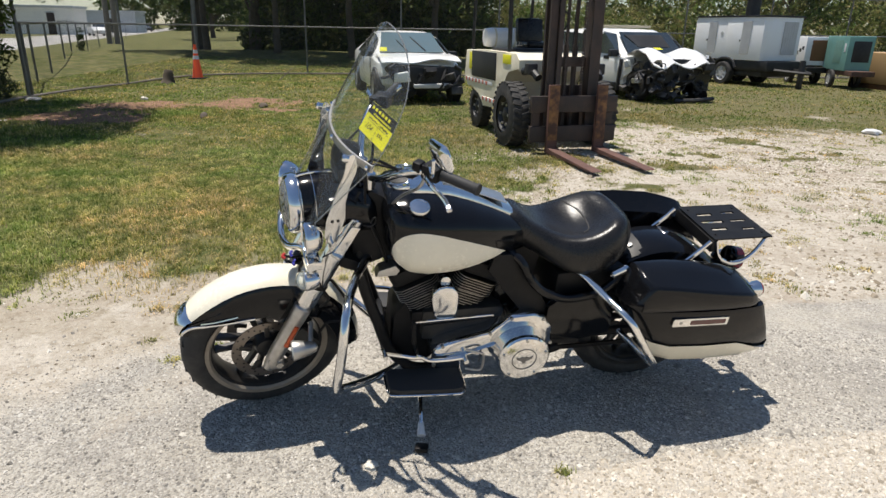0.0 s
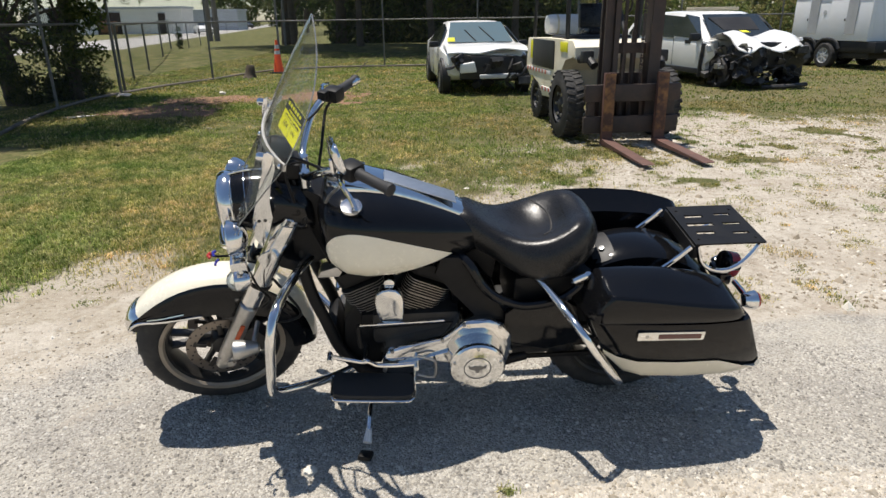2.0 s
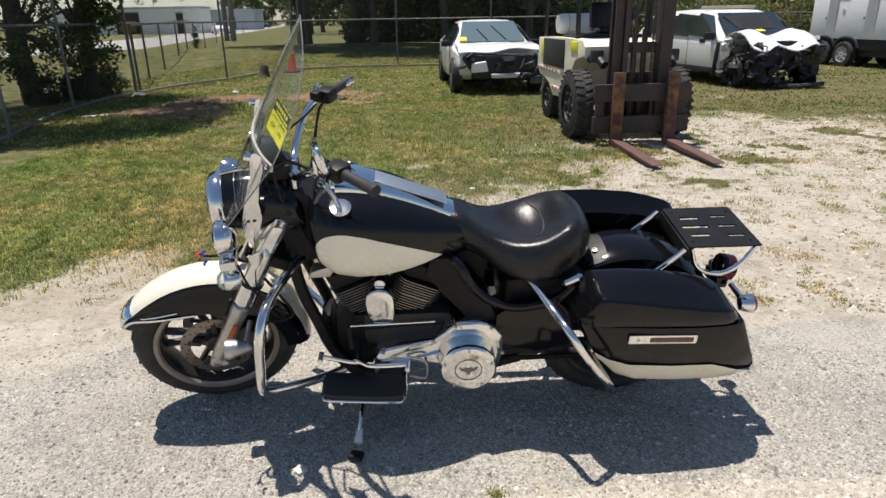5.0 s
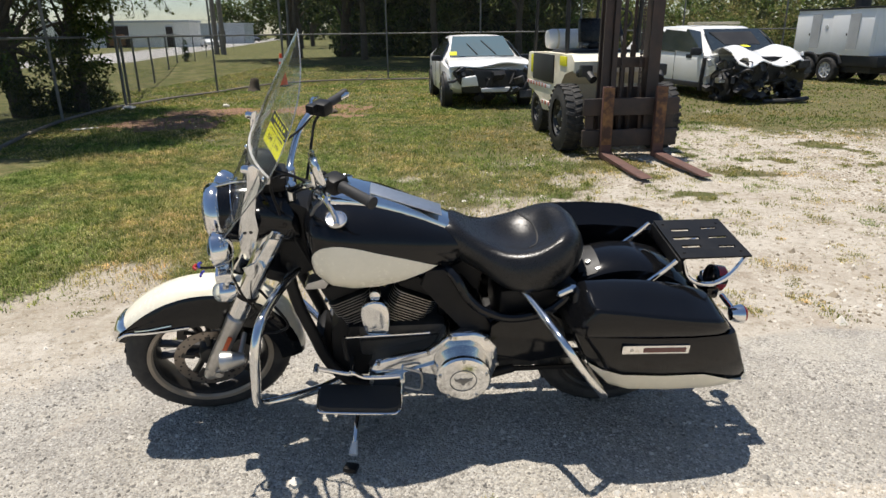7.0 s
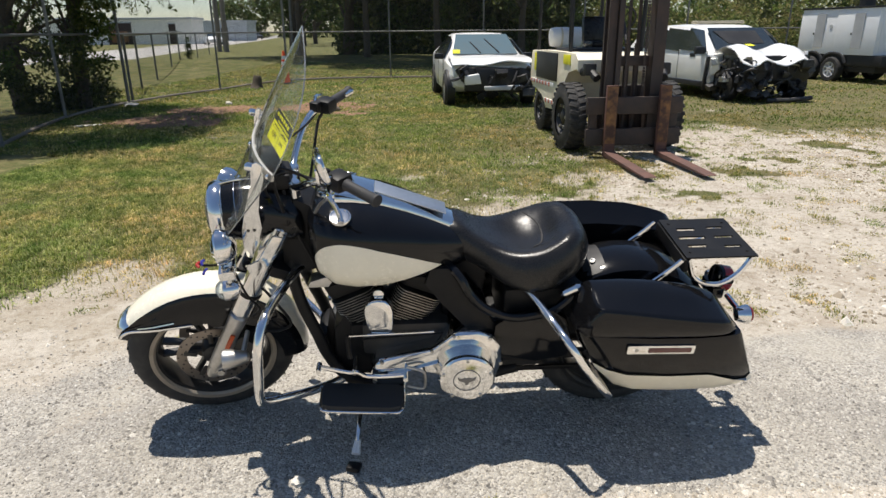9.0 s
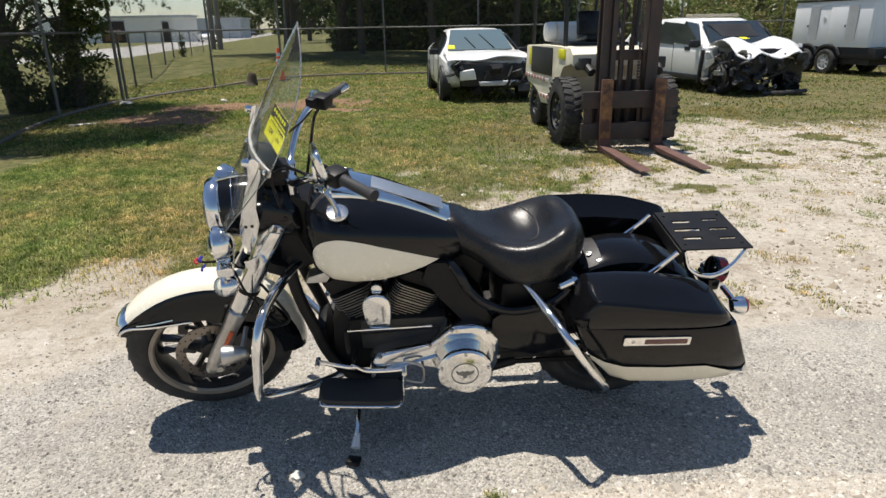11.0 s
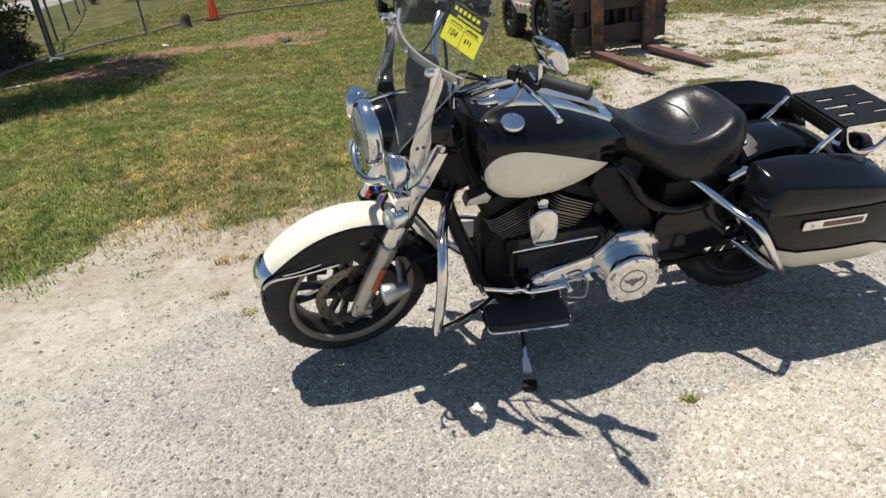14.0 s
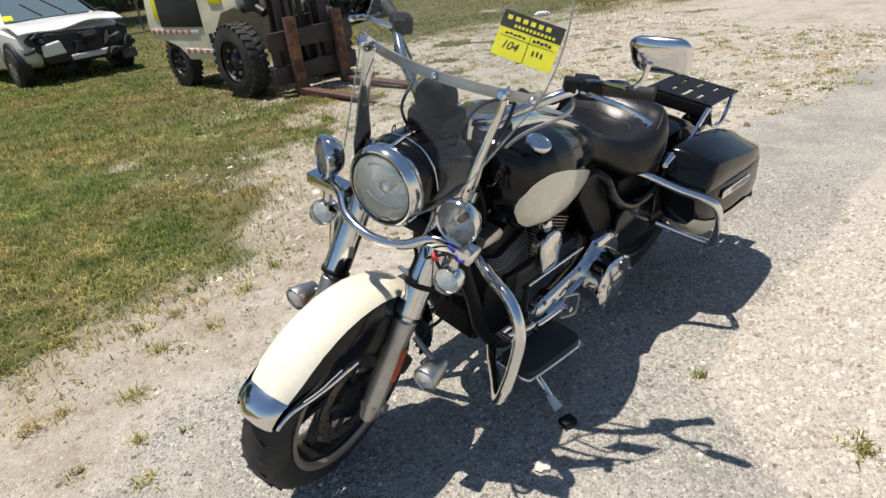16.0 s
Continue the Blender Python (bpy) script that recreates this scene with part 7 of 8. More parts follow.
bm = B()
loft(bm, [tank_ring(0.405 + 0.57 * (k / 44) ** 1.25) for k in range(45)])
tank = part("fuel_tank", bm, BLACK_PAINT, bike, "glossy black fuel tank with cream side panels")
for s in (-1, 1):
    bm = B()
    rows = []
    for i in range(29):
        u = i / 28
        x = 0.43 + 0.42 * u ** 1.5
        f = (x - 0.43) / 0.42
        half = 0.09 * (max(0.0, 1 - ((0.28 - f) / 0.28) ** 2.4) ** 0.48 if f < 0.28 else max(0.0, 1 - ((f - 0.28) / 0.72) ** 1.5))
        mid = 0.826 - 0.05 * f
        rows.append([Vector((x, s * (tank_side(x, mid + half * q) + 0.0032), mid + half * q)) for q in (-1, -0.8, -0.5, -0.2, 0.1, 0.4, 0.7, 0.9, 1.0)])
    loft(bm, rows, closed=False)
    bmesh.ops.remove_doubles(bm, verts=bm.verts, dist=0.0004)
    part("tank_panel", bm, CREAM, tank, "cream teardrop side panel")
    bm = B()
    c = Vector((0.522, s * 0.166, 0.977))
    ax = Vector((0.05, s * 0.3, 1)).normalized()
    spin(bm, c - ax * 0.01, ax, [(0, 0.035), (0.006, 0.037), (0.012, 0.0365), (0.015, 0.034), (0.0153, 0.03), (0.0135, 0.028), (0.014, 0.02), (0.0142, 0.001)], 30)
    part("fuel_cap", bm, CHROME, tank, "round chrome fuel cap")
bm = B()
rows = []
for k in range(15):
    x = 0.5 + 0.415 * k / 14
    hw = 0.094 - 0.03 * k / 14
    top = tank_at(x)[1] + 0.012 + 0.014 * (1 - k / 14) ** 2
    rows.append([Vector((x, y * hw, top + dz)) for y, dz in ((-1.0, -0.035), (-0.98, -0.016), (-0.86, -0.003), (-0.5, 0.003), (0.5, 0.003), (0.86, -0.003), (0.98, -0.016), (1.0, -0.035))])
loft(bm, rows, closed=True)
con = part("tank_console", bm, CHROME, tank, "chrome tank console")
bm = box(B(), (0, 0, 0), (0.26, 0.085, 0.004), 0.0015, axes((0.75, 0, tank_at(0.75)[1] + 0.0205), (1, 0, -0.38), (0, 1, 0)))
part("console_panel", bm, surface("silver_grey_panel", (0.5, 0.53, 0.56), 0.3, 0.85), con)
bm = spin(B(), (0.5, 0, 0.985), (-0.3, 0, 1), [(0, 0.07), (0.02, 0.068), (0.03, 0.06), (0.034, 0.05)], 32)
spd = part("speedometer", bm, CHROME, tank, "chrome ringed speedometer")
bm = spin(B(), Vector((0.5, 0, 0.985)) + Vector((-0.3, 0, 1)).normalized() * 0.035, (-0.3, 0, 1), [(0, 0.053), (0.002, 0.05)], 28)
part("dial", bm, TAG_BLACK, spd)

# solo seat
SEAT = [(0.858, 0.05, 0.85, 0.0, 0.81), (0.872, 0.082, 0.888, 0.0, 0.78), (0.92, 0.104, 0.886, -0.006, 0.75), (0.98, 0.122, 0.84, 0.004, 0.725), (1.04, 0.158, 0.806, 0.018, 0.69), (1.09, 0.19, 0.784, 0.036, 0.665), (1.14, 0.206, 0.774, 0.052, 0.655), (1.19, 0.212, 0.778, 0.062, 0.655), (1.24, 0.206, 0.802, 0.06, 0.662), (1.28, 0.192, 0.842, 0.036, 0.672), (1.32, 0.166, 0.862, 0.012, 0.685), (1.36, 0.118, 0.848, -0.002, 0.708), (1.385, 0.055, 0.8, -0.008, 0.74)]


def seat_ring(x, hw, top, lift, bot):
    pts = []
    for y in (-0.62, -0.86, -0.98, -1.0, -0.95, -0.84, -0.66, -0.42, -0.2, 0, 0.2, 0.42, 0.66, 0.84, 0.95, 1.0, 0.98, 0.86, 0.62):
        k = abs(y)
        pts.append(y)
    prof = []
    side = [(-0.62, 0.0), (-0.86, 0.06), (-0.97, 0.2), (-1.0, 0.42), (-0.97, 0.66), (-0.88, 0.86), (-0.72, 0.975), (-0.5, 1.0), (-0.25, 1.0), (0, 1.0)]
    for y, f in side + [(-y, f) for y, f in side[-2::-1]]:
        z = bot + (top - bot) * f + lift * (abs(y) ** 2) * (1.6 if f > 0.8 else 0)
        prof.append(Vector((x, y * hw, z)))
    return prof


bm = B()
fine = []
for k in range(len(SEAT) * 3 - 2):
    i, f = divmod(k, 3)
    a = SEAT[min(i, len(SEAT) - 1)]
    b = SEAT[min(i + 1, len(SEAT) - 1)]
    fine.append([a[q] + (b[q] - a[q]) * f / 3 for q in range(5)])
loft(bm, [seat_ring(*row) for row in fine])
bmesh.ops.smooth_vert(bm, verts=bm.verts, factor=0.5, use_axis_x=True, use_axis_y=True, use_axis_z=True)
bmesh.ops.smooth_vert(bm, verts=bm.verts, factor=0.5, use_axis_x=True, use_axis_y=True, use_axis_z=True)
top_of = BVHTree.FromBMesh(bm)


def on_seat(x, y):
    return top_of.ray_cast(Vector((x, y, 1.2)), Vector((0, 0, -1)))[0] + Vector((0, 0, -0.0006))


creases = [[on_seat(a, b) for a, b in c] for c in ([(1.17, 0.15), (1.2, 0.11), (1.218, 0.074), (1.224, 0.035), (1.224, 0.0), (1.216, -0.04), (1.203, -0.07), (1.178, -0.086)], [(1.272, -0.15), (1.235, -0.165), (1.2, -0.175)])]
seat = part("seat", bm, LEATHER, bike, "black vinyl solo saddle", 60)
bm = B()
for c in creases:
    tube(bm, c, 0.0034, 6, 4)
part("seat_seam", bm, RUBBER, seat, "crease in the saddle")

# rear fender, bags, guards, rack
bm = B()
rings = []
for a in list(range(38, 190, 8)):
    r = 0.385
    ca, sa = -math.cos(radians(a)), math.sin(radians(a))
    ring = []
    for y, d in ((-0.115, 0.12), (-0.118, 0.05), (-0.108, 0.02), (-0.08, 0.004), (0, 0), (0.08, 0.004), (0.108, 0.02), (0.118, 0.05), (0.115, 0.12), (0.11, 0.12), (0.105, 0.03), (0, 0.006), (-0.105, 0.03), (-0.11, 0.12)):
        ring.append(AXLE_R + Vector((ca * (r - d), y, sa * (r - d) + 0.015)))
    rings.append(ring)
loft(bm, rings)
rf = part("rear_fender", bm, BLACK_PAINT, bike, "black rear fender")
rings = []
for a in (64, 68, 72, 76):
    ca, sa = -math.cos(radians(a)), math.sin(radians(a))
    half = 0.088 + 0.012 * (a == 68 or a == 72)
    rings.append([AXLE_R + Vector((ca * r, half * q, sa * r + 0.015 - 0.02 * abs(q) ** 3)) for r, qs in ((0.392, (-1, -0.7, -0.3, 0.3, 0.7, 1)), (0.386, (1, 0.7, 0.3, -0.3, -0.7, -1))) for q in qs])
sb = part("seat_bracket", skin(rings), ENGINE_BLACK, rf, "dark steel seat bracket")
part("bracket_bolt", spin(B(), AXLE_R + Vector((-0.134, -0.045, 0.383)), (-0.35, -0.2, 1), [(0, 0.01), (0.006, 0.01), (0.007, 0.005), (0.003, 0.004)], 14), STEEL, sb)



def SHEAR(z):
    return (0.6 - z) * 0.44


def bag_rings(s, grow=0.0, z_cut=None, lower=False):
    """Sections of a hard bag along its length; s is its side."""
    rows = []
    for x, zb, zt, out, lid in ((1.345, 0.5, 0.6, 0.252, 0.625), (1.36, 0.42, 0.645, 0.285, 0.67), (1.4, 0.355, 0.668, 0.306, 0.71), (1.46, 0.338, 0.672, 0.318, 0.722), (1.6, 0.332, 0.668, 0.325, 0.722), (1.74, 0.332, 0.66, 0.324, 0.708), (1.82, 0.336, 0.648, 0.316, 0.684), (1.872, 0.342, 0.636, 0.306, 0.664), (1.892, 0.356, 0.625, 0.298, 0.648), (1.9, 0.39, 0.6, 0.285, 0.615)):
        x, zb, lid = 1.862 - (1.9 - x) * 1.03, zb - 0.01, lid + 0.018 + (0.06 if s > 0 else 0.0)
        seam = 0.598 - 0.022 * (x - 1.35) / 0.63
        rows.append((x, zb, zt, out, lid, min(max(seam, zb + 0.01), zt)))
    return rows


# flat-topped lid: seam x, ridge x, ridge height, inner height, half width
LID = [(1.297, 1.297, 0.606, 0.606, 0.31), (1.312, 1.336, 0.66, 0.668, 0.342), (1.321, 1.356, 0.694, 0.708, 0.354), (1.326, 1.366, 0.705, 0.72, 0.357), (1.338, 1.382, 0.706, 0.724, 0.36), (1.45, 1.475, 0.694, 0.726, 0.364), (1.57, 1.58, 0.676, 0.718, 0.365), (1.7, 1.7, 0.656, 0.697, 0.363), (1.79, 1.785, 0.641, 0.67, 0.355), (1.822, 1.812, 0.634, 0.652, 0.346), (1.842, 1.83, 0.62, 0.63, 0.334), (1.856, 1.85, 0.592, 0.596, 0.32)]


def lid_ring(xs, xr, zr, zi, half):
    zs = 0.601 - 0.022 * (xs - 1.35) / 0.63
    inner, out = 0.19, []
    for y, z in ((inner, zs), (half - 0.004, zs), (half, min(zs + 0.006, zr)), (half - 0.002, (zs + zr) / 2), (half - 0.007, max(zs, zr - 0.01)), (half - 0.012, max(zs, zr - 0.003)), (half - 0.022, zr), (inner + 0.075, zr + 0.55 * (zi - zr)), (inner + 0.03, zi), (inner, max(zs, zi - 0.006))):
        f = 0.0 if zr - zs < 0.01 else min(1.0, (z - zs) / (zr - zs))
        skew = 0.03 * max(0.0, 1 - (xs - 1.29) / 0.3) * max(0.0, 1 - (y - inner) / (half - inner))
        out.append(Vector((xs + (xr - xs) * f - skew, -y, z)))
    return out


for s in (-1, 1):
    body, lid, cream = [], [], []
    for k, (x, zb, zt, out, top, seam) in enumerate(bag_rings(s)):
        crease = seam + ((0.008, 0.03, 0.075, 0.1, 0.098, 0.088, 0.076, 0.066, 0.05, 0.03)[k])
        o, i = s * (out + 0.04), s * 0.19
        body.append([Vector((x + SHEAR(zz), yy, zz)) for yy, zz in ((i, zb + 0.03), (i + s * 0.02, zb + 0.006), (o - s * 0.07, zb), (o - s * 0.03, zb + 0.01), (o - s * 0.008, zb + 0.045), (o, (zb + seam) / 2), (o, seam - 0.012), (o - s * 0.004, seam - 0.003), (i, seam - 0.003))])
        lid.append([Vector((x + SHEAR(zz), yy, zz)) for yy, zz in ((i, seam + 0.003), (o - s * 0.004, seam + 0.003), (o, seam + 0.008), (o - s * 0.002, (seam + crease) / 2), (o - s * 0.004, crease - 0.012), (o - s * 0.007, crease - 0.004), (o - s * 0.013, crease + 0.001), (o - s * 0.023, crease + 0.003), (i + s * 0.075, max(crease + 0.004, top - 0.004)), (i + s * 0.03, top + (0.004 if s < 0 else -0.05)), (i, top - (0.006 if s < 0 else 0.07)))])
        if x > 1.295:
            h = 0.08 * min(1.0, max(0.0, (1.854 - x) / 0.16)) * min(1.0, max(0.0, (x - 1.29) / 0.04)) + 0.002
            cream.append([Vector((x + SHEAR(zz), yy, zz)) for yy, zz in ((i + s * 0.02, zb + 0.003), (o - s * 0.068, zb - 0.003), (o - s * 0.029, zb + 0.007), (o - s * 0.0055, zb + 0.044), (o - s * (0.0055 - 0.008 * min(1, h / 0.05)), zb + 0.02 + h))])
    bag = part("saddlebag", skin(body), BLACK_PAINT, bike, "black hard saddlebag with a cream lower edge")
    if s < 0:
        lid = [lid_ring(*row) for row in LID]
    part("bag_lid", skin(lid), BLACK_PAINT, bag, "black saddlebag lid with a flat sloping top", 40)
    part("bag_stripe", skin(cream, False), CREAM, bag, "cream lower stripe")
    m = axes((1.578, s * 0.3675, 0.548), (1, 0, -0.035), (0, 0, 1))
    bm = prism(B(), rounded(0.235, 0.036, 0.005), 0.01, m, 0.003)
    rfl = part("bag_reflector", bm, CHROME, bag, "chrome framed reflector")
    bm = prism(B(), rounded(0.15, 0.02, 0.004), 0.012, m @ Matrix.Translation((0.03, 0, 0.0 if s > 0 else 0.0)))
    part("reflector_lens", bm, DARK_RED, rfl, "dark red reflector strip")
    bm = rod(B(), m @ Vector((-0.085, 0, -0.0065)), m @ Vector((-0.085, 0, 0.0065)), 0.007, n=14)
    part("bag_lock", bm, STEEL, rfl)
    bm = spin(B(), (1.262, s * 0.2, 0.668), (1, 0, 0.5), [(0, 0.006), (0.01, 0.016), (0.06, 0.018), (0.075, 0.008)], 16)
    part("lid_latch", bm, CHROME, bag, "chrome lid latch")
    bm = tube(B(), [(1.12, s * 0.13, 0.68), (1.16, s * 0.193, 0.668), (1.21, s * 0.3, 0.637), (1.238, s * 0.385, 0.626), (1.262, s * 0.424, 0.603), (1.3, s * 0.432, 0.545), (1.36, s * 0.42, 0.455), (1.405, s * 0.404, 0.388), (1.415, s * 0.385, 0.368), (1.4, s * 0.308, 0.371), (1.36, s * 0.19, 0.39)], 0.0135, 12, 7)
    part("bag_guard", bm, CHROME, bike, "chrome saddlebag guard")
    # side cover and frame rail
    bm = B()
    prism(bm, [(1.035, 0.4), (1.04, 0.53), (1.09, 0.57), (1.25, 0.585), (1.3, 0.55), (1.325, 0.46), (1.32, 0.38), (1.2, 0.355)], 0.03, Matrix(((1, 0, 0, 0), (0, 0, -1, s * 0.172), (0, 1, 0, 0), (0, 0, 0, 1))), 0.01)
    part("side_cover", bm, BLACK_PAINT, bike, "black side cover")
    bm = prism(B(), [(0.79, 0.7), (0.81, 0.765), (0.87, 0.765), (0.93, 0.71), (1.05, 0.51), (1.035, 0.44), (0.98, 0.45), (0.85, 0.62)], 0.024, Matrix(((1, 0, 0, 0), (0, 0, -1, s * 0.15), (0, 1, 0, 0), (0, 0, 0, 1))), 0.008)
    part("frame_cover", bm, BLACK_SATIN, bike, "matt black frame cover")
    bm = tube(B(), [(0.86, s * 0.1, 0.76), (0.91, s * 0.17, 0.735), (0.95, s * 0.19, 0.667), (1.01, s * 0.2, 0.612), (1.11, s * 0.2, 0.576), (1.235, s * 0.2, 0.6), (1.31, s * 0.19, 0.655)], 0.017, 10)
    part("frame_rail", bm, BLACK_PAINT, bike)
    bm = tube(B(), [(0.34, s * 0.03, 0.83), (0.327, s * 0.065, 0.72), (0.348, s * 0.09, 0.6), (0.391, s * 0.1, 0.466), (0.434, s * 0.105, 0.338), (0.52, s * 0.12, 0.24), (0.66, s * 0.12, 0.225), (0.95, s * 0.11, 0.22), (1.15, s * 0.1, 0.26)], 0.022, 12)
    part("frame_downtube", bm, BLACK_SATIN, bike)
    # engine guard
    bm = tube(B(), [(0.37, s * 0.05, 0.735), (0.335, s * 0.11, 0.725), (0.287, s * 0.225, 0.7), (0.262, s * 0.325, 0.676), (0.248, s * 0.375, 0.61), (0.235, s * 0.378, 0.5), (0.222, s * 0.364, 0.395), (0.235, s * 0.34, 0.36), (0.32, s * 0.265, 0.312), (0.42, s * 0.17, 0.265), (0.5, s * 0.1, 0.25)], 0.0165, 12, 7)
    part("engine_guard", bm, CHROME, bike, "chrome engine guard")
    # footboards
    out = [(-0.145, -0.03), (-0.14, -0.05), (-0.11, -0.06), (0.1, -0.06), (0.135, -0.052), (0.148, -0.03), (0.148, 0.05), (0.13, 0.06), (-0.13, 0.06), (-0.145, 0.045)]
    fm = axes((0.556, s * 0.26, 0.283), (1, 0, -0.09), (0, -s * 0.88, 0.02))
    bm = prism(B(), out, 0.024, fm, 0.006)
    fb = part("footboard", bm, GRIP_RUBBER, bike, "black rubber footboard with a chrome rim")
    bm = tube(B(), [fm @ Vector((x * 1.02, y * 1.03, s * 0.012)) for x, y in out + out[:1]], 0.0055, 8, 3)
    part("footboard_rim", bm, CHROME, fb)
    bm = tube(B(), [(0.406, s * 0.22, 0.4), (0.46, s * 0.225, 0.388), (0.515, s * 0.225, 0.372), (0.54, s * 0.225, 0.372), (0.575, s * 0.22, 0.347), (0.64, s * 0.22, 0.342), (0.715, s * 0.22, 0.345)], 0.0085, 8)
    rod(bm, (0.406, s * 0.2, 0.398), (0.406, s * 0.25, 0.402), 0.009)
    rod(bm, (0.715, s * 0.2, 0.343), (0.715, s * 0.25, 0.347), 0.009)
    rod(bm, (0.53, s * 0.12, 0.36), (0.53, s * 0.225, 0.372), 0.012)
    part("foot_lever", bm, CHROME, bike, "chrome heel and toe lever")
    # rear signals on the fender
    c = Vector((1.985, s * 0.13, 0.5))
    bm = spin(B(), c - Vector((0.03, 0, 0)), (1, 0, 0), [(0, 0.004), (0.006, 0.024), (0.03, 0.034), (0.05, 0.037)], 24, cap=False)
    rod(bm, c, c - Vector((0, s * 0.12, 0)), 0.012)
    sg = part("rear_signal", bm, CHROME, bike, "chrome rear turn signal")
    bm = spin(B(), c + Vector((0.02, 0, 0)), (1, 0, 0), [(0, 0.035), (0.012, 0.03), (0.022, 0.012), (0.024, 0.001)], 24)
    part("lens", bm, RED_PLASTIC, sg)

# rack
RACK = (1.715, 1.975, -0.14, 0.14, 0.763)
bm = B()
x0, x1, y0, y1, z = RACK
slots = [(1.79, 0.06, 0.07, 0.018), (1.79, -0.002, 0.1, 0.02), (1.785, -0.062, 0.07, 0.018), (1.905, 0.07, 0.06, 0.014), (1.91, 0.0, 0.07, 0.014), (1.915, -0.068, 0.06, 0.014)]
cuts_x = sorted({x0, x1, *[c[0] - c[2] / 2 for c in slots], *[c[0] + c[2] / 2 for c in slots]})
cuts_y = sorted({y0, y1, *[c[1] - c[3] / 2 for c in slots], *[c[1] + c[3] / 2 for c in slots]})
grid = {}


def gv(i, j, k):
    key = (i, j, k)
    if key not in grid:
        grid[key] = bm.verts.new((cuts_x[i], cuts_y[j], z + (0.003 if k else -0.003)))
    return grid[key]


solid = set()
for i in range(len(cuts_x) - 1):
    for j in range(len(cuts_y) - 1):
        mx, my = (cuts_x[i] + cuts_x[i + 1]) / 2, (cuts_y[j] + cuts_y[j + 1]) / 2
        if not any(abs(mx - c[0]) < c[2] / 2 and abs(my - c[1]) < c[3] / 2 for c in slots):
            solid.add((i, j))
for i, j in solid:
    for k in (0, 1):
        bm.faces.new([gv(*q, k) for q in ((i, j), (i + 1, j), (i + 1, j + 1), (i, j + 1))])
    for di, dj, a, b in ((-1, 0, (i, j), (i, j + 1)), (1, 0, (i + 1, j), (i + 1, j + 1)), (0, -1, (i, j), (i + 1, j)), (0, 1, (i, j + 1), (i + 1, j + 1))):
        if (i + di, j + dj) not in solid:
            bm.faces.new((gv(*a, 0), gv(*b, 0), gv(*b, 1), gv(*a, 1)))
rack = part("luggage_rack", bm, BLACK_SATIN, bike, "black slotted luggage plate on chrome tubes", 0)
part("rack_edge", box(B(), (1.72, 0, 0.731), (0.02, 0.28, 0.05), 0.003), BLACK_SATIN, rack)
for y in (-0.105, 0.105):
    for x in (1.74, 1.95):
        part("rack_bolt", spin(B(), (x, y, z + 0.002), (0, 0, 1), [(0, 0.006), (0.004, 0.005)], 8), BLACK_SATIN, rack)
for s in (-1, 1):
    bm = tube(B(), [(1.7, s * 0.14, 0.757), (1.66, s * 0.14, 0.715), (1.61, s * 0.14, 0.67), (1.585, s * 0.135, 0.65)], 0.009, 8)
    tube(bm, [(1.965, s * 0.125, 0.757), (1.92, s * 0.135, 0.69), (1.86, s * 0.145, 0.655), (1.8, s * 0.14, 0.655), (1.75, s * 0.14, 0.69), (1.725, s * 0.135, 0.755)], 0.009, 8)
    part("rack_tube", bm, CHROME, rack, "chrome rack tube")
# tail lamp
bm = spin(B(), (1.912, 0, 0.588), (1, 0, -0.2), [(0, 0.035), (0.008, 0.05), (0.02, 0.05)], 24)
box(bm, (1.92, 0, 0.54), (0.05, 0.1, 0.05), 0.01)
tl = part("tail_lamp", bm, BLACK_PAINT, bike, "red tail lamp in a black housing")
bm = spin(B(), (1.931, 0, 0.584), (1, 0, -0.2), [(0, 0.051), (0.036, 0.05), (0.044, 0.032), (0.05, 0.001)], 24)
part("lens", bm, RED_PLASTIC, tl)
bm = spin(B(), (1.925, -0.045, 0.6), (1, 0, 0), [(0, 0.012), (0.02, 0.017), (0.036, 0.017), (0.036, 0.011)], 20)
part("rear_strobe", bm, BLACK_SATIN, bike)

# engine
bm = B()
prism(bm, [(-0.2, -0.1), (-0.21, 0.02), (-0.14, 0.1), (0.02, 0.12), (0.2, 0.1), (0.24, -0.02), (0.2, -0.11), (0.0, -0.13)], 0.24, axes((0.8, 0, 0.345), (1, 0, 0), (0, 0, 1)), 0.015)
engine = part("crankcase", bm, ENGINE_BLACK, bike, "black V-twin crankcase")
for k, tilt in ((0, -24), (1, 24)):
    base = Vector((0.655 + (0.03 if k else -0.03), 0, 0.42))
    d = Vector((math.sin(radians(tilt)), 0, math.cos(radians(tilt))))
    bm = rod(B(), base, base + d * 0.25, 0.066, n=24)
    cyl = part("cylinder", bm, ENGINE_BLACK, engine, "black finned cylinder")
    side, up = Vector((d.z, 0, -d.x)), Vector((0, 1, 0))
    for q in range(17):
        h = 0.045 + 0.011 * q
        m = axes(base + d * h, side, up)
        wide = 0.108 if q > 10 else 0.098
        bm = prism(B(), rounded(wide * 1.62, wide * 2.1, 0.04, 4), 0.0035, m)
        bm.faces.ensure_lookup_table()
        part("fin", bm, [ENGINE_BLACK], cyl)
        pts = [m @ Vector((x * 0.995, y * 1.002, 0)) for x, y in rounded(wide * 1.62, wide * 2.1, 0.04, 4)]
        pts = [p for p in pts if p.y < -wide * 0.6]
        pts.sort(key=lambda p: (p - base).dot(side))
        part("fin_edge", tube(B(), pts, 0.0016, 5, 2), FIN_EDGE, cyl)
    m = axes(base + d * 0.262, side, up)
    bm = prism(B(), rounded(0.17, 0.2, 0.03), 0.06, m, 0.01)
    part("rocker_cover", bm, BLACK_SATIN, engine, "black rocker cover")
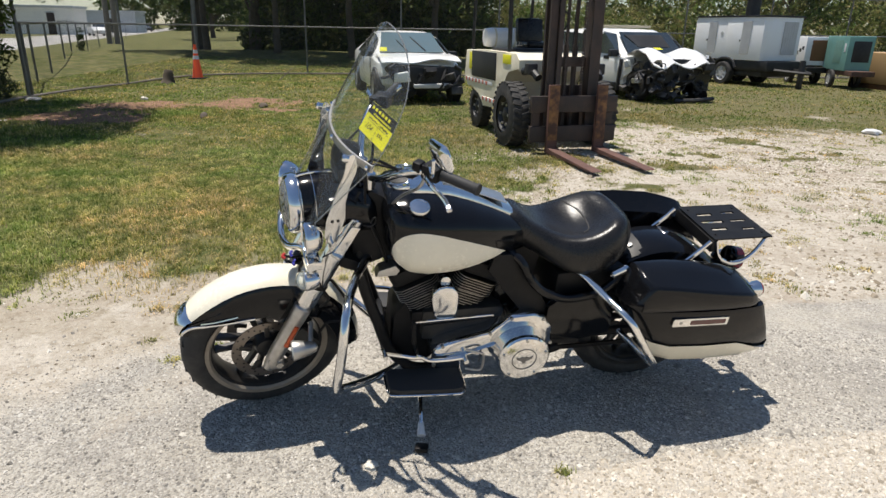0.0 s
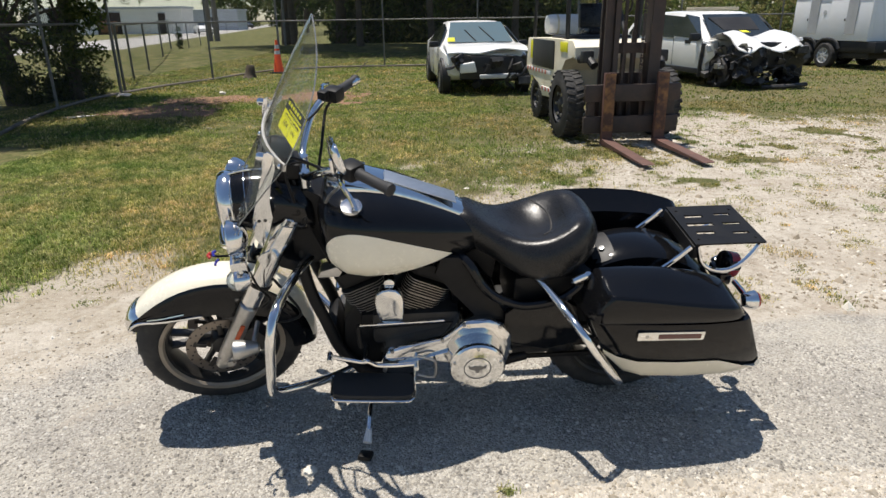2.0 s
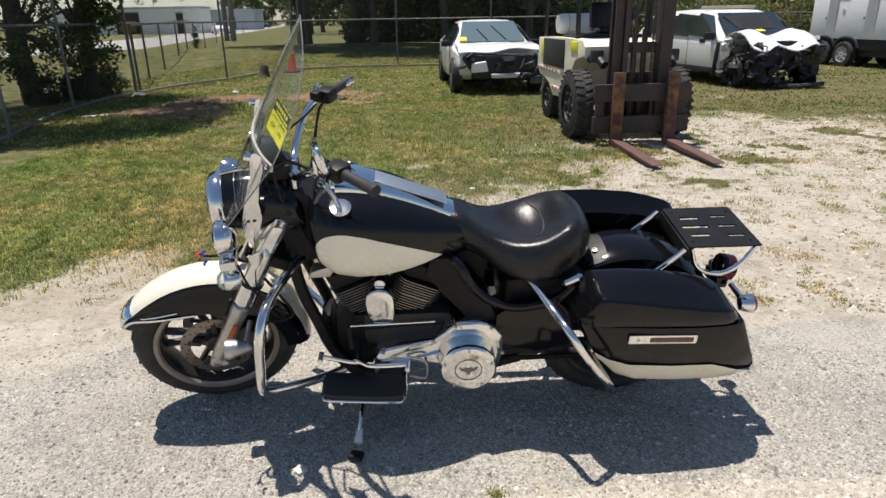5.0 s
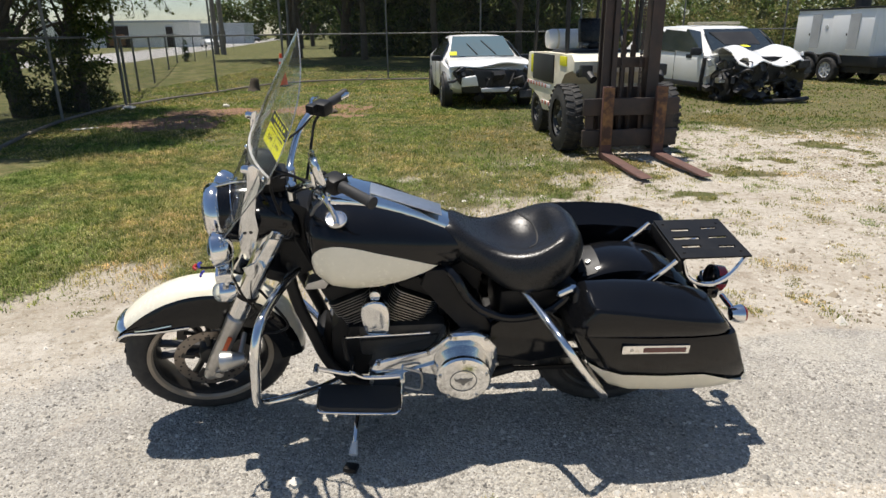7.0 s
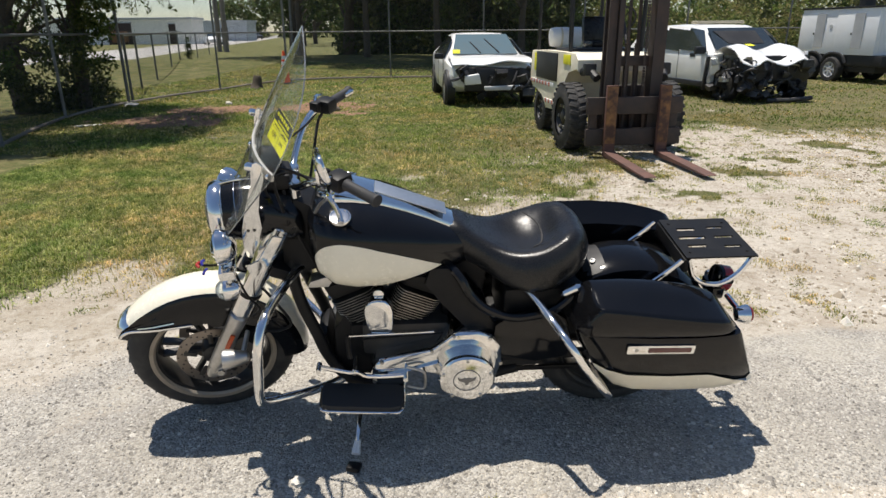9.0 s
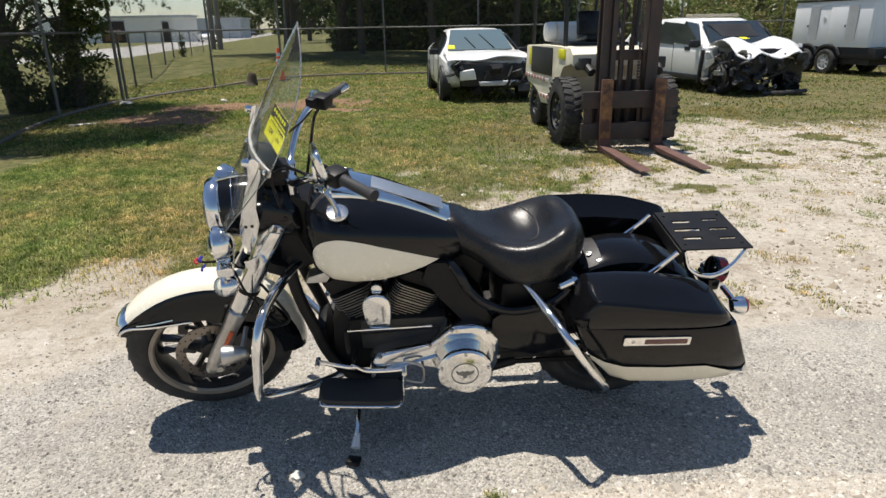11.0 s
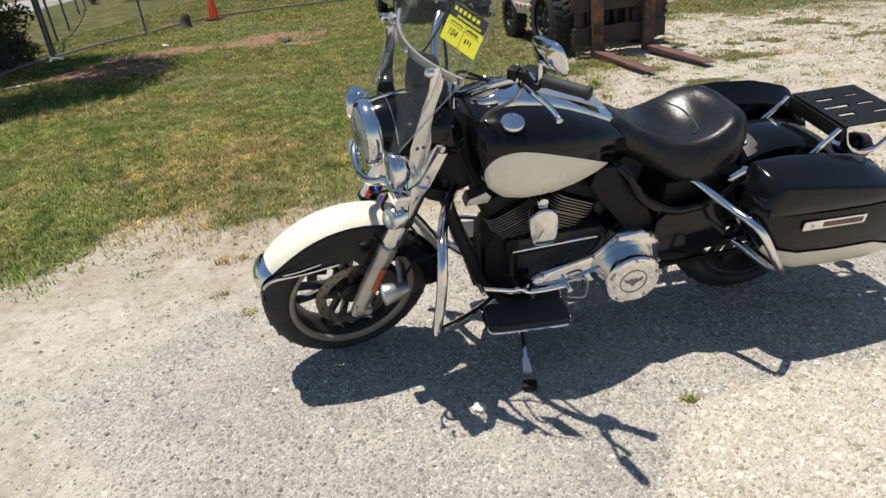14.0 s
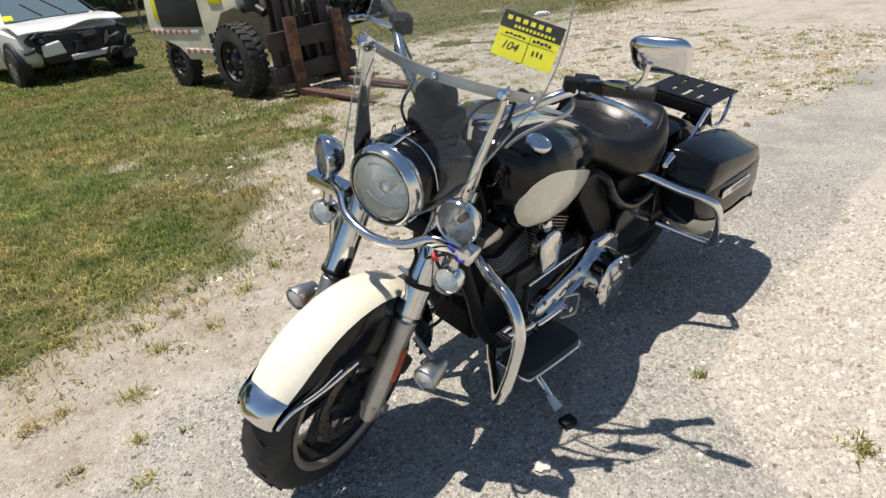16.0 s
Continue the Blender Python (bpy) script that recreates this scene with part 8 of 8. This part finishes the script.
# chrome horn cover
hm = axes((0.628, -0.182, 0.593), (1, 0, 0.0), (0, 0, 1))
bm = B()
rings = []
shape = [(x * 1.12, y * 1.05) for x, y in ((-0.024, -0.07), (-0.034, -0.058), (-0.042, -0.02), (-0.046, 0.018), (-0.04, 0.044), (-0.022, 0.064), (0, 0.069), (0.022, 0.064), (0.04, 0.044), (0.046, 0.018), (0.045, -0.02), (0.042, -0.058), (0.03, -0.07), (0.004, -0.073))]
for f, dz in ((0.96, -0.03), (1.0, -0.01), (1.0, 0.006), (0.96, 0.012), (0.9, 0.0145), (0.5, 0.0165), (0.05, 0.017)):
    rings.append([hm @ Vector((x * f, y * f, dz)) for x, y in shape])
loft(bm, rings)
horn = part("horn_cover", bm, CHROME, bike, "chrome horn cover")
bm = spin(B(), (0.63, -0.13, 0.672), (0, -1, 0), [(0, 0.02), (0.03, 0.022), (0.04, 0.018), (0.046, 0.006)], 20)
part("horn_bolt", bm, CHROME, horn)
# primary cover and derby
bm = B()
rings = []
shape = [(1.075, 0.37), (1.066, 0.44), (1.03, 0.495), (0.985, 0.516), (0.893, 0.512), (0.85, 0.475), (0.811, 0.442), (0.7, 0.418), (0.62, 0.395), (0.59, 0.36), (0.588, 0.3), (0.61, 0.25), (0.72, 0.235), (0.82, 0.22), (0.9, 0.205), (0.97, 0.208), (1.045, 0.265)]
cx, cz = 0.86, 0.345
for f, y in ((1.0, -0.11), (1.0, -0.18), (0.985, -0.192), (0.94, -0.2), (0.8, -0.203)):
    rings.append([Vector((cx + (x - cx) * f, y, cz + (z2 - cz) * f)) for x, z2 in shape])
loft(bm, rings)
prim = part("primary_cover", bm, CHROME, engine, "polished primary drive cover")
dc = Vector((0.934, -0.192, 0.362))
bm = spin(B(), dc, (0, -1, 0), [(0, 0.114), (0.008, 0.104), (0.06, 0.101), (0.07, 0.104), (0.08, 0.1025), (0.086, 0.096), (0.0875, 0.075), (0.0865, 0.001)], 44)
derby = part("derby_cover", bm, CHROME, prim, "round chrome clutch cover")
bm = B()
for k in range(5):
    a = 2 * math.pi * k / 5 + 0.3
    rod(bm, dc + Vector((math.cos(a) * 0.088, -0.083, math.sin(a) * 0.088)), dc + Vector((math.cos(a) * 0.088, -0.0915, math.sin(a) * 0.088)), 0.0055, n=10)
pieces("derby_bolt", bm, STEEL, derby)
bm = ring_plate(B(), dc + Vector((0, -0.0878, 0)), 0.046, 0.05, 0.0016)
for sgn in (-1, 1):
    prism(bm, [(0.004, -0.016), (0.03, -0.004), (0.034, 0.012), (0.02, 0.002), (0.006, 0.01)], 0.0016, axes(dc + Vector((0, -0.0878, 0.004)), (sgn, 0, 0), (0, 0, 1)))
prism(bm, [(-0.007, -0.016), (0.007, -0.016), (0.006, 0.012), (-0.006, 0.012)], 0.0016, axes(dc + Vector((0, -0.0878, -0.004)), (1, 0, 0), (0, 0, 1)))
part("derby_emblem", bm, surface("etched_grey", (0.2, 0.2, 0.2), 0.4, 0.8), derby)
bm = B()
for x, z2 in shape[::2]:
    p = Vector((cx + (x - cx) * 0.96, -0.194, cz + (z2 - cz) * 0.93))
    rod(bm, p, p + Vector((0, -0.01, 0)), 0.007, n=8)
pieces("primary_bolt", bm, STEEL, prim)
bm = prism(B(), [(-0.11, -0.012), (-0.1, 0.018), (0.0, 0.03), (0.09, 0.05), (0.1, 0.0), (0.08, -0.03), (-0.02, -0.03)], 0.016, axes((0.75, -0.206, 0.335), (1, 0, 0.12), (0, 0, 1)), 0.005)
part("inspection_cover", bm, CHROME, prim)
bm = tube(B(), [(0.72, -0.212, 0.376), (0.765, -0.228, 0.374), (0.785, -0.23, 0.355), (0.784, -0.23, 0.295), (0.765, -0.228, 0.284), (0.722, -0.212, 0.284)], 0.005, 8)
part("shift_link", bm, STEEL, prim, "bent steel shift link")
# pale coil cover under the front of the tank
bm = prism(B(), [(-0.045, -0.012), (-0.03, 0.012), (0.03, 0.024), (0.045, 0.0), (0.03, -0.018)], 0.06, axes((0.425, -0.095, 0.694), (1, 0, 0.1), (0, 0, 1)), 0.006)
part("coil_cover", bm, STEEL, engine, "dull aluminium coil cover")
# dark lower fairings, oil cooler, exhaust and gearbox
bm = prism(B(), [(-0.1, -0.12), (0.1, -0.12), (0.13, 0.1), (-0.13, 0.1)], 0.16, axes((0.9, 0, 0.68), (1, 0, 0), (0, 0, 1)), 0.02)
part("frame_backbone", bm, BLACK_SATIN, bike)
bm = box(B(), (0.425, 0, 0.36), (0.035, 0.18, 0.16), 0.014, Matrix.Rotation(radians(-12), 4, "Y"))
cooler = part("oil_cooler", bm, BLACK_SATIN, bike, "black oil cooler between the frame tubes")
for k in range(9):
    part("cooler_fin", box(B(), (0.402 + 0.003 * k, 0, 0.42 - 0.015 * k), (0.03, 0.16, 0.004), 0.0, Matrix.Rotation(radians(-12), 4, "Y")), BLACK_SATIN, cooler)
bm = tube(B(), [(0.518, -0.2, 0.42), (0.514, -0.2, 0.5), (0.52, -0.2, 0.519)], 0.009, 8)
lev = part("shift_lever", bm, BLACK_SATIN, bike)
part("shift_rod", rod(B(), (0.52, -0.2, 0.519), (0.82, -0.19, 0.518), 0.0045, n=8), CHROME, lev, "thin chrome shift rod")
bm = prism(B(), [(0.455, 0.47), (0.445, 0.3), (0.5, 0.24), (0.66, 0.24), (0.66, 0.5), (0.5, 0.53)], 0.18, Matrix(((1, 0, 0, 0), (0, 0, -1, 0), (0, 1, 0, 0), (0, 0, 0, 1))), 0.015)
part("engine_mount", bm, BLACK_SATIN, bike, "dark engine mount and regulator")
part("inner_primary", box(B(), (0.72, -0.06, 0.44), (0.32, 0.14, 0.14), 0.02), ENGINE_BLACK, bike, "dark inner primary housing")
bm = box(B(), (0.69, -0.06, 0.475), (0.34, 0.12, 0.06), 0.014)
rod(bm, (0.56, -0.15, 0.462), (0.86, -0.15, 0.478), 0.004)
part("intake_cover", bm, BLACK_SATIN, bike)
bm = box(B(), (1.13, 0, 0.36), (0.24, 0.22, 0.2), 0.03)
part("gearbox", bm, ENGINE_BLACK, bike)
bm = prism(B(), [(-0.09, -0.16), (-0.1, 0.02), (-0.06, 0.14), (0.0, 0.16), (0.05, 0.05), (0.1, -0.1), (0.06, -0.16)], 0.16, axes((0.95, 0, 0.56), (1, 0, 0), (0, 0, 1)), 0.02)
part("oil_tank", bm, BLACK_PAINT, bike)
bm = tube(B(), [(0.6, 0.14, 0.55), (0.58, 0.18, 0.42), (0.7, 0.2, 0.25), (0.95, 0.19, 0.22), (1.25, 0.19, 0.24)], 0.026, 12)
spin(bm, (1.25, 0.2, 0.24), (1, 0.02, 0.06), [(0, 0.03), (0.06, 0.048), (0.62, 0.05), (0.64, 0.044), (0.6, 0.04)], 22, cap=False)
part("exhaust", bm, CHROME, bike, "chrome exhaust pipe and muffler")
bm = tube(B(), [(1.05, -0.11, 0.33), (1.3, -0.1, 0.32), (1.62, -0.1, 0.318)], 0.02, 8)
box(bm, (1.35, -0.1, 0.25), (0.5, 0.012, 0.02), 0.004)
part("swingarm", bm, BLACK_SATIN, bike)
bm = box(B(), (1.22, 0, 0.55), (0.3, 0.3, 0.22), 0.03)
part("battery_box", bm, BLACK_SATIN, bike)
# side stand
tip = BIKE.inverted() @ Vector((-0.015, 2.17, 0.012))
top = Vector((0.56, -0.12, 0.235))
bm = tube(B(), [top, top + (tip - top) * 0.5 + Vector((0, 0, 0.01)), tip + (top - tip) * 0.2], 0.009, 8)
st = part("side_stand", bm, CHROME, bike, "side stand with a worn rubber foot")
bm = tube(B(), [tip + (top - tip) * 0.3, tip + (top - tip) * 0.14], lambda q: 0.011 + 0.006 * q, 8)
part("stand_sleeve", bm, CONE_WHITE, st)
bm = box(B(), (0, 0, 0), (0.05, 0.04, 0.02), 0.006, BIKE.inverted().to_3x3().to_4x4())
turned(bm, Matrix.Translation(tip))
part("stand_foot", bm, BLACK_SATIN, st)

# sale card taped inside the windshield
cm = axes((0.347, -0.188, 1.289), (0.04, -0.14, -0.018), (0.045, -0.003, 0.081))
CARD_W, CARD_H = 0.14, 0.098
cm = STEER @ cm
card = tagged(part("sale_card", prism(B(), [(-CARD_W / 2, -CARD_H / 2), (CARD_W / 2, -CARD_H / 2), (CARD_W / 2, CARD_H / 2), (-CARD_W / 2, CARD_H / 2)], 0.0015, Matrix()), TAG_YELLOW, None, "", 0), "yellow and black auction card taped inside the windshield", "card")
card.matrix_world = BIKE @ cm
bm = B()
prism(bm, [(-CARD_W / 2, CARD_H * 0.14), (CARD_W / 2, CARD_H * 0.14), (CARD_W / 2, CARD_H / 2), (-CARD_W / 2, CARD_H / 2)], 0.0012, Matrix.Translation((0, 0, 0.0009)))
head = part("card_header", bm, TAG_BLACK, card, "black printed header", 0)
bm = B()
for k in range(6):
    box(bm, (-0.054 + 0.0178 * k, 0.036, 0.0017), (0.011, 0.0095, 0.0008))
for k in range(11):
    box(bm, (-0.036 + 0.0088 * k, 0.021, 0.0017), (0.0055, 0.006, 0.0008))
pieces("print_bar", bm, TAG_YELLOW, head, "", 0)
bm = B()
box(bm, (0.004, -0.018, 0.0011), (0.0012, 0.062, 0.0006))
box(bm, (0.0, -0.004, 0.0011), (CARD_W * 0.9, 0.0008, 0.0006))
for k in range(5):
    box(bm, (-0.05 + 0.01 * k, 0.003 + 0.0012 * (k % 2), 0.0011), (0.007, 0.004, 0.0006))
    box(bm, (0.014 + 0.009 * k, 0.003 + 0.0016 * (k % 2), 0.0011), (0.0066, 0.006, 0.0006))
for k in range(3):
    box(bm, (0.02 + 0.01 * k, -0.022 + 0.002 * (k % 2), 0.0011), (0.0045, 0.011, 0.0004))
pieces("ink_bar", bm, TAG_BLACK, card, "", 0)
txt = bpy.data.curves.new("card_number", "FONT")
txt.body, txt.size, txt.shear, txt.extrude = "104", 0.026, 0.3, 0.0002
tmp = bpy.data.objects.new("card_number", txt)
dg = bpy.context.evaluated_depsgraph_get()
me = bpy.data.meshes.new_from_object(tmp)
me.transform(Matrix.Translation((-0.055, -0.03, 0.0012)))
bpy.data.objects.remove(tmp)
me.materials.clear()
me.materials.append(TAG_BLACK)
num = new("card_number", me)
num.parent = card
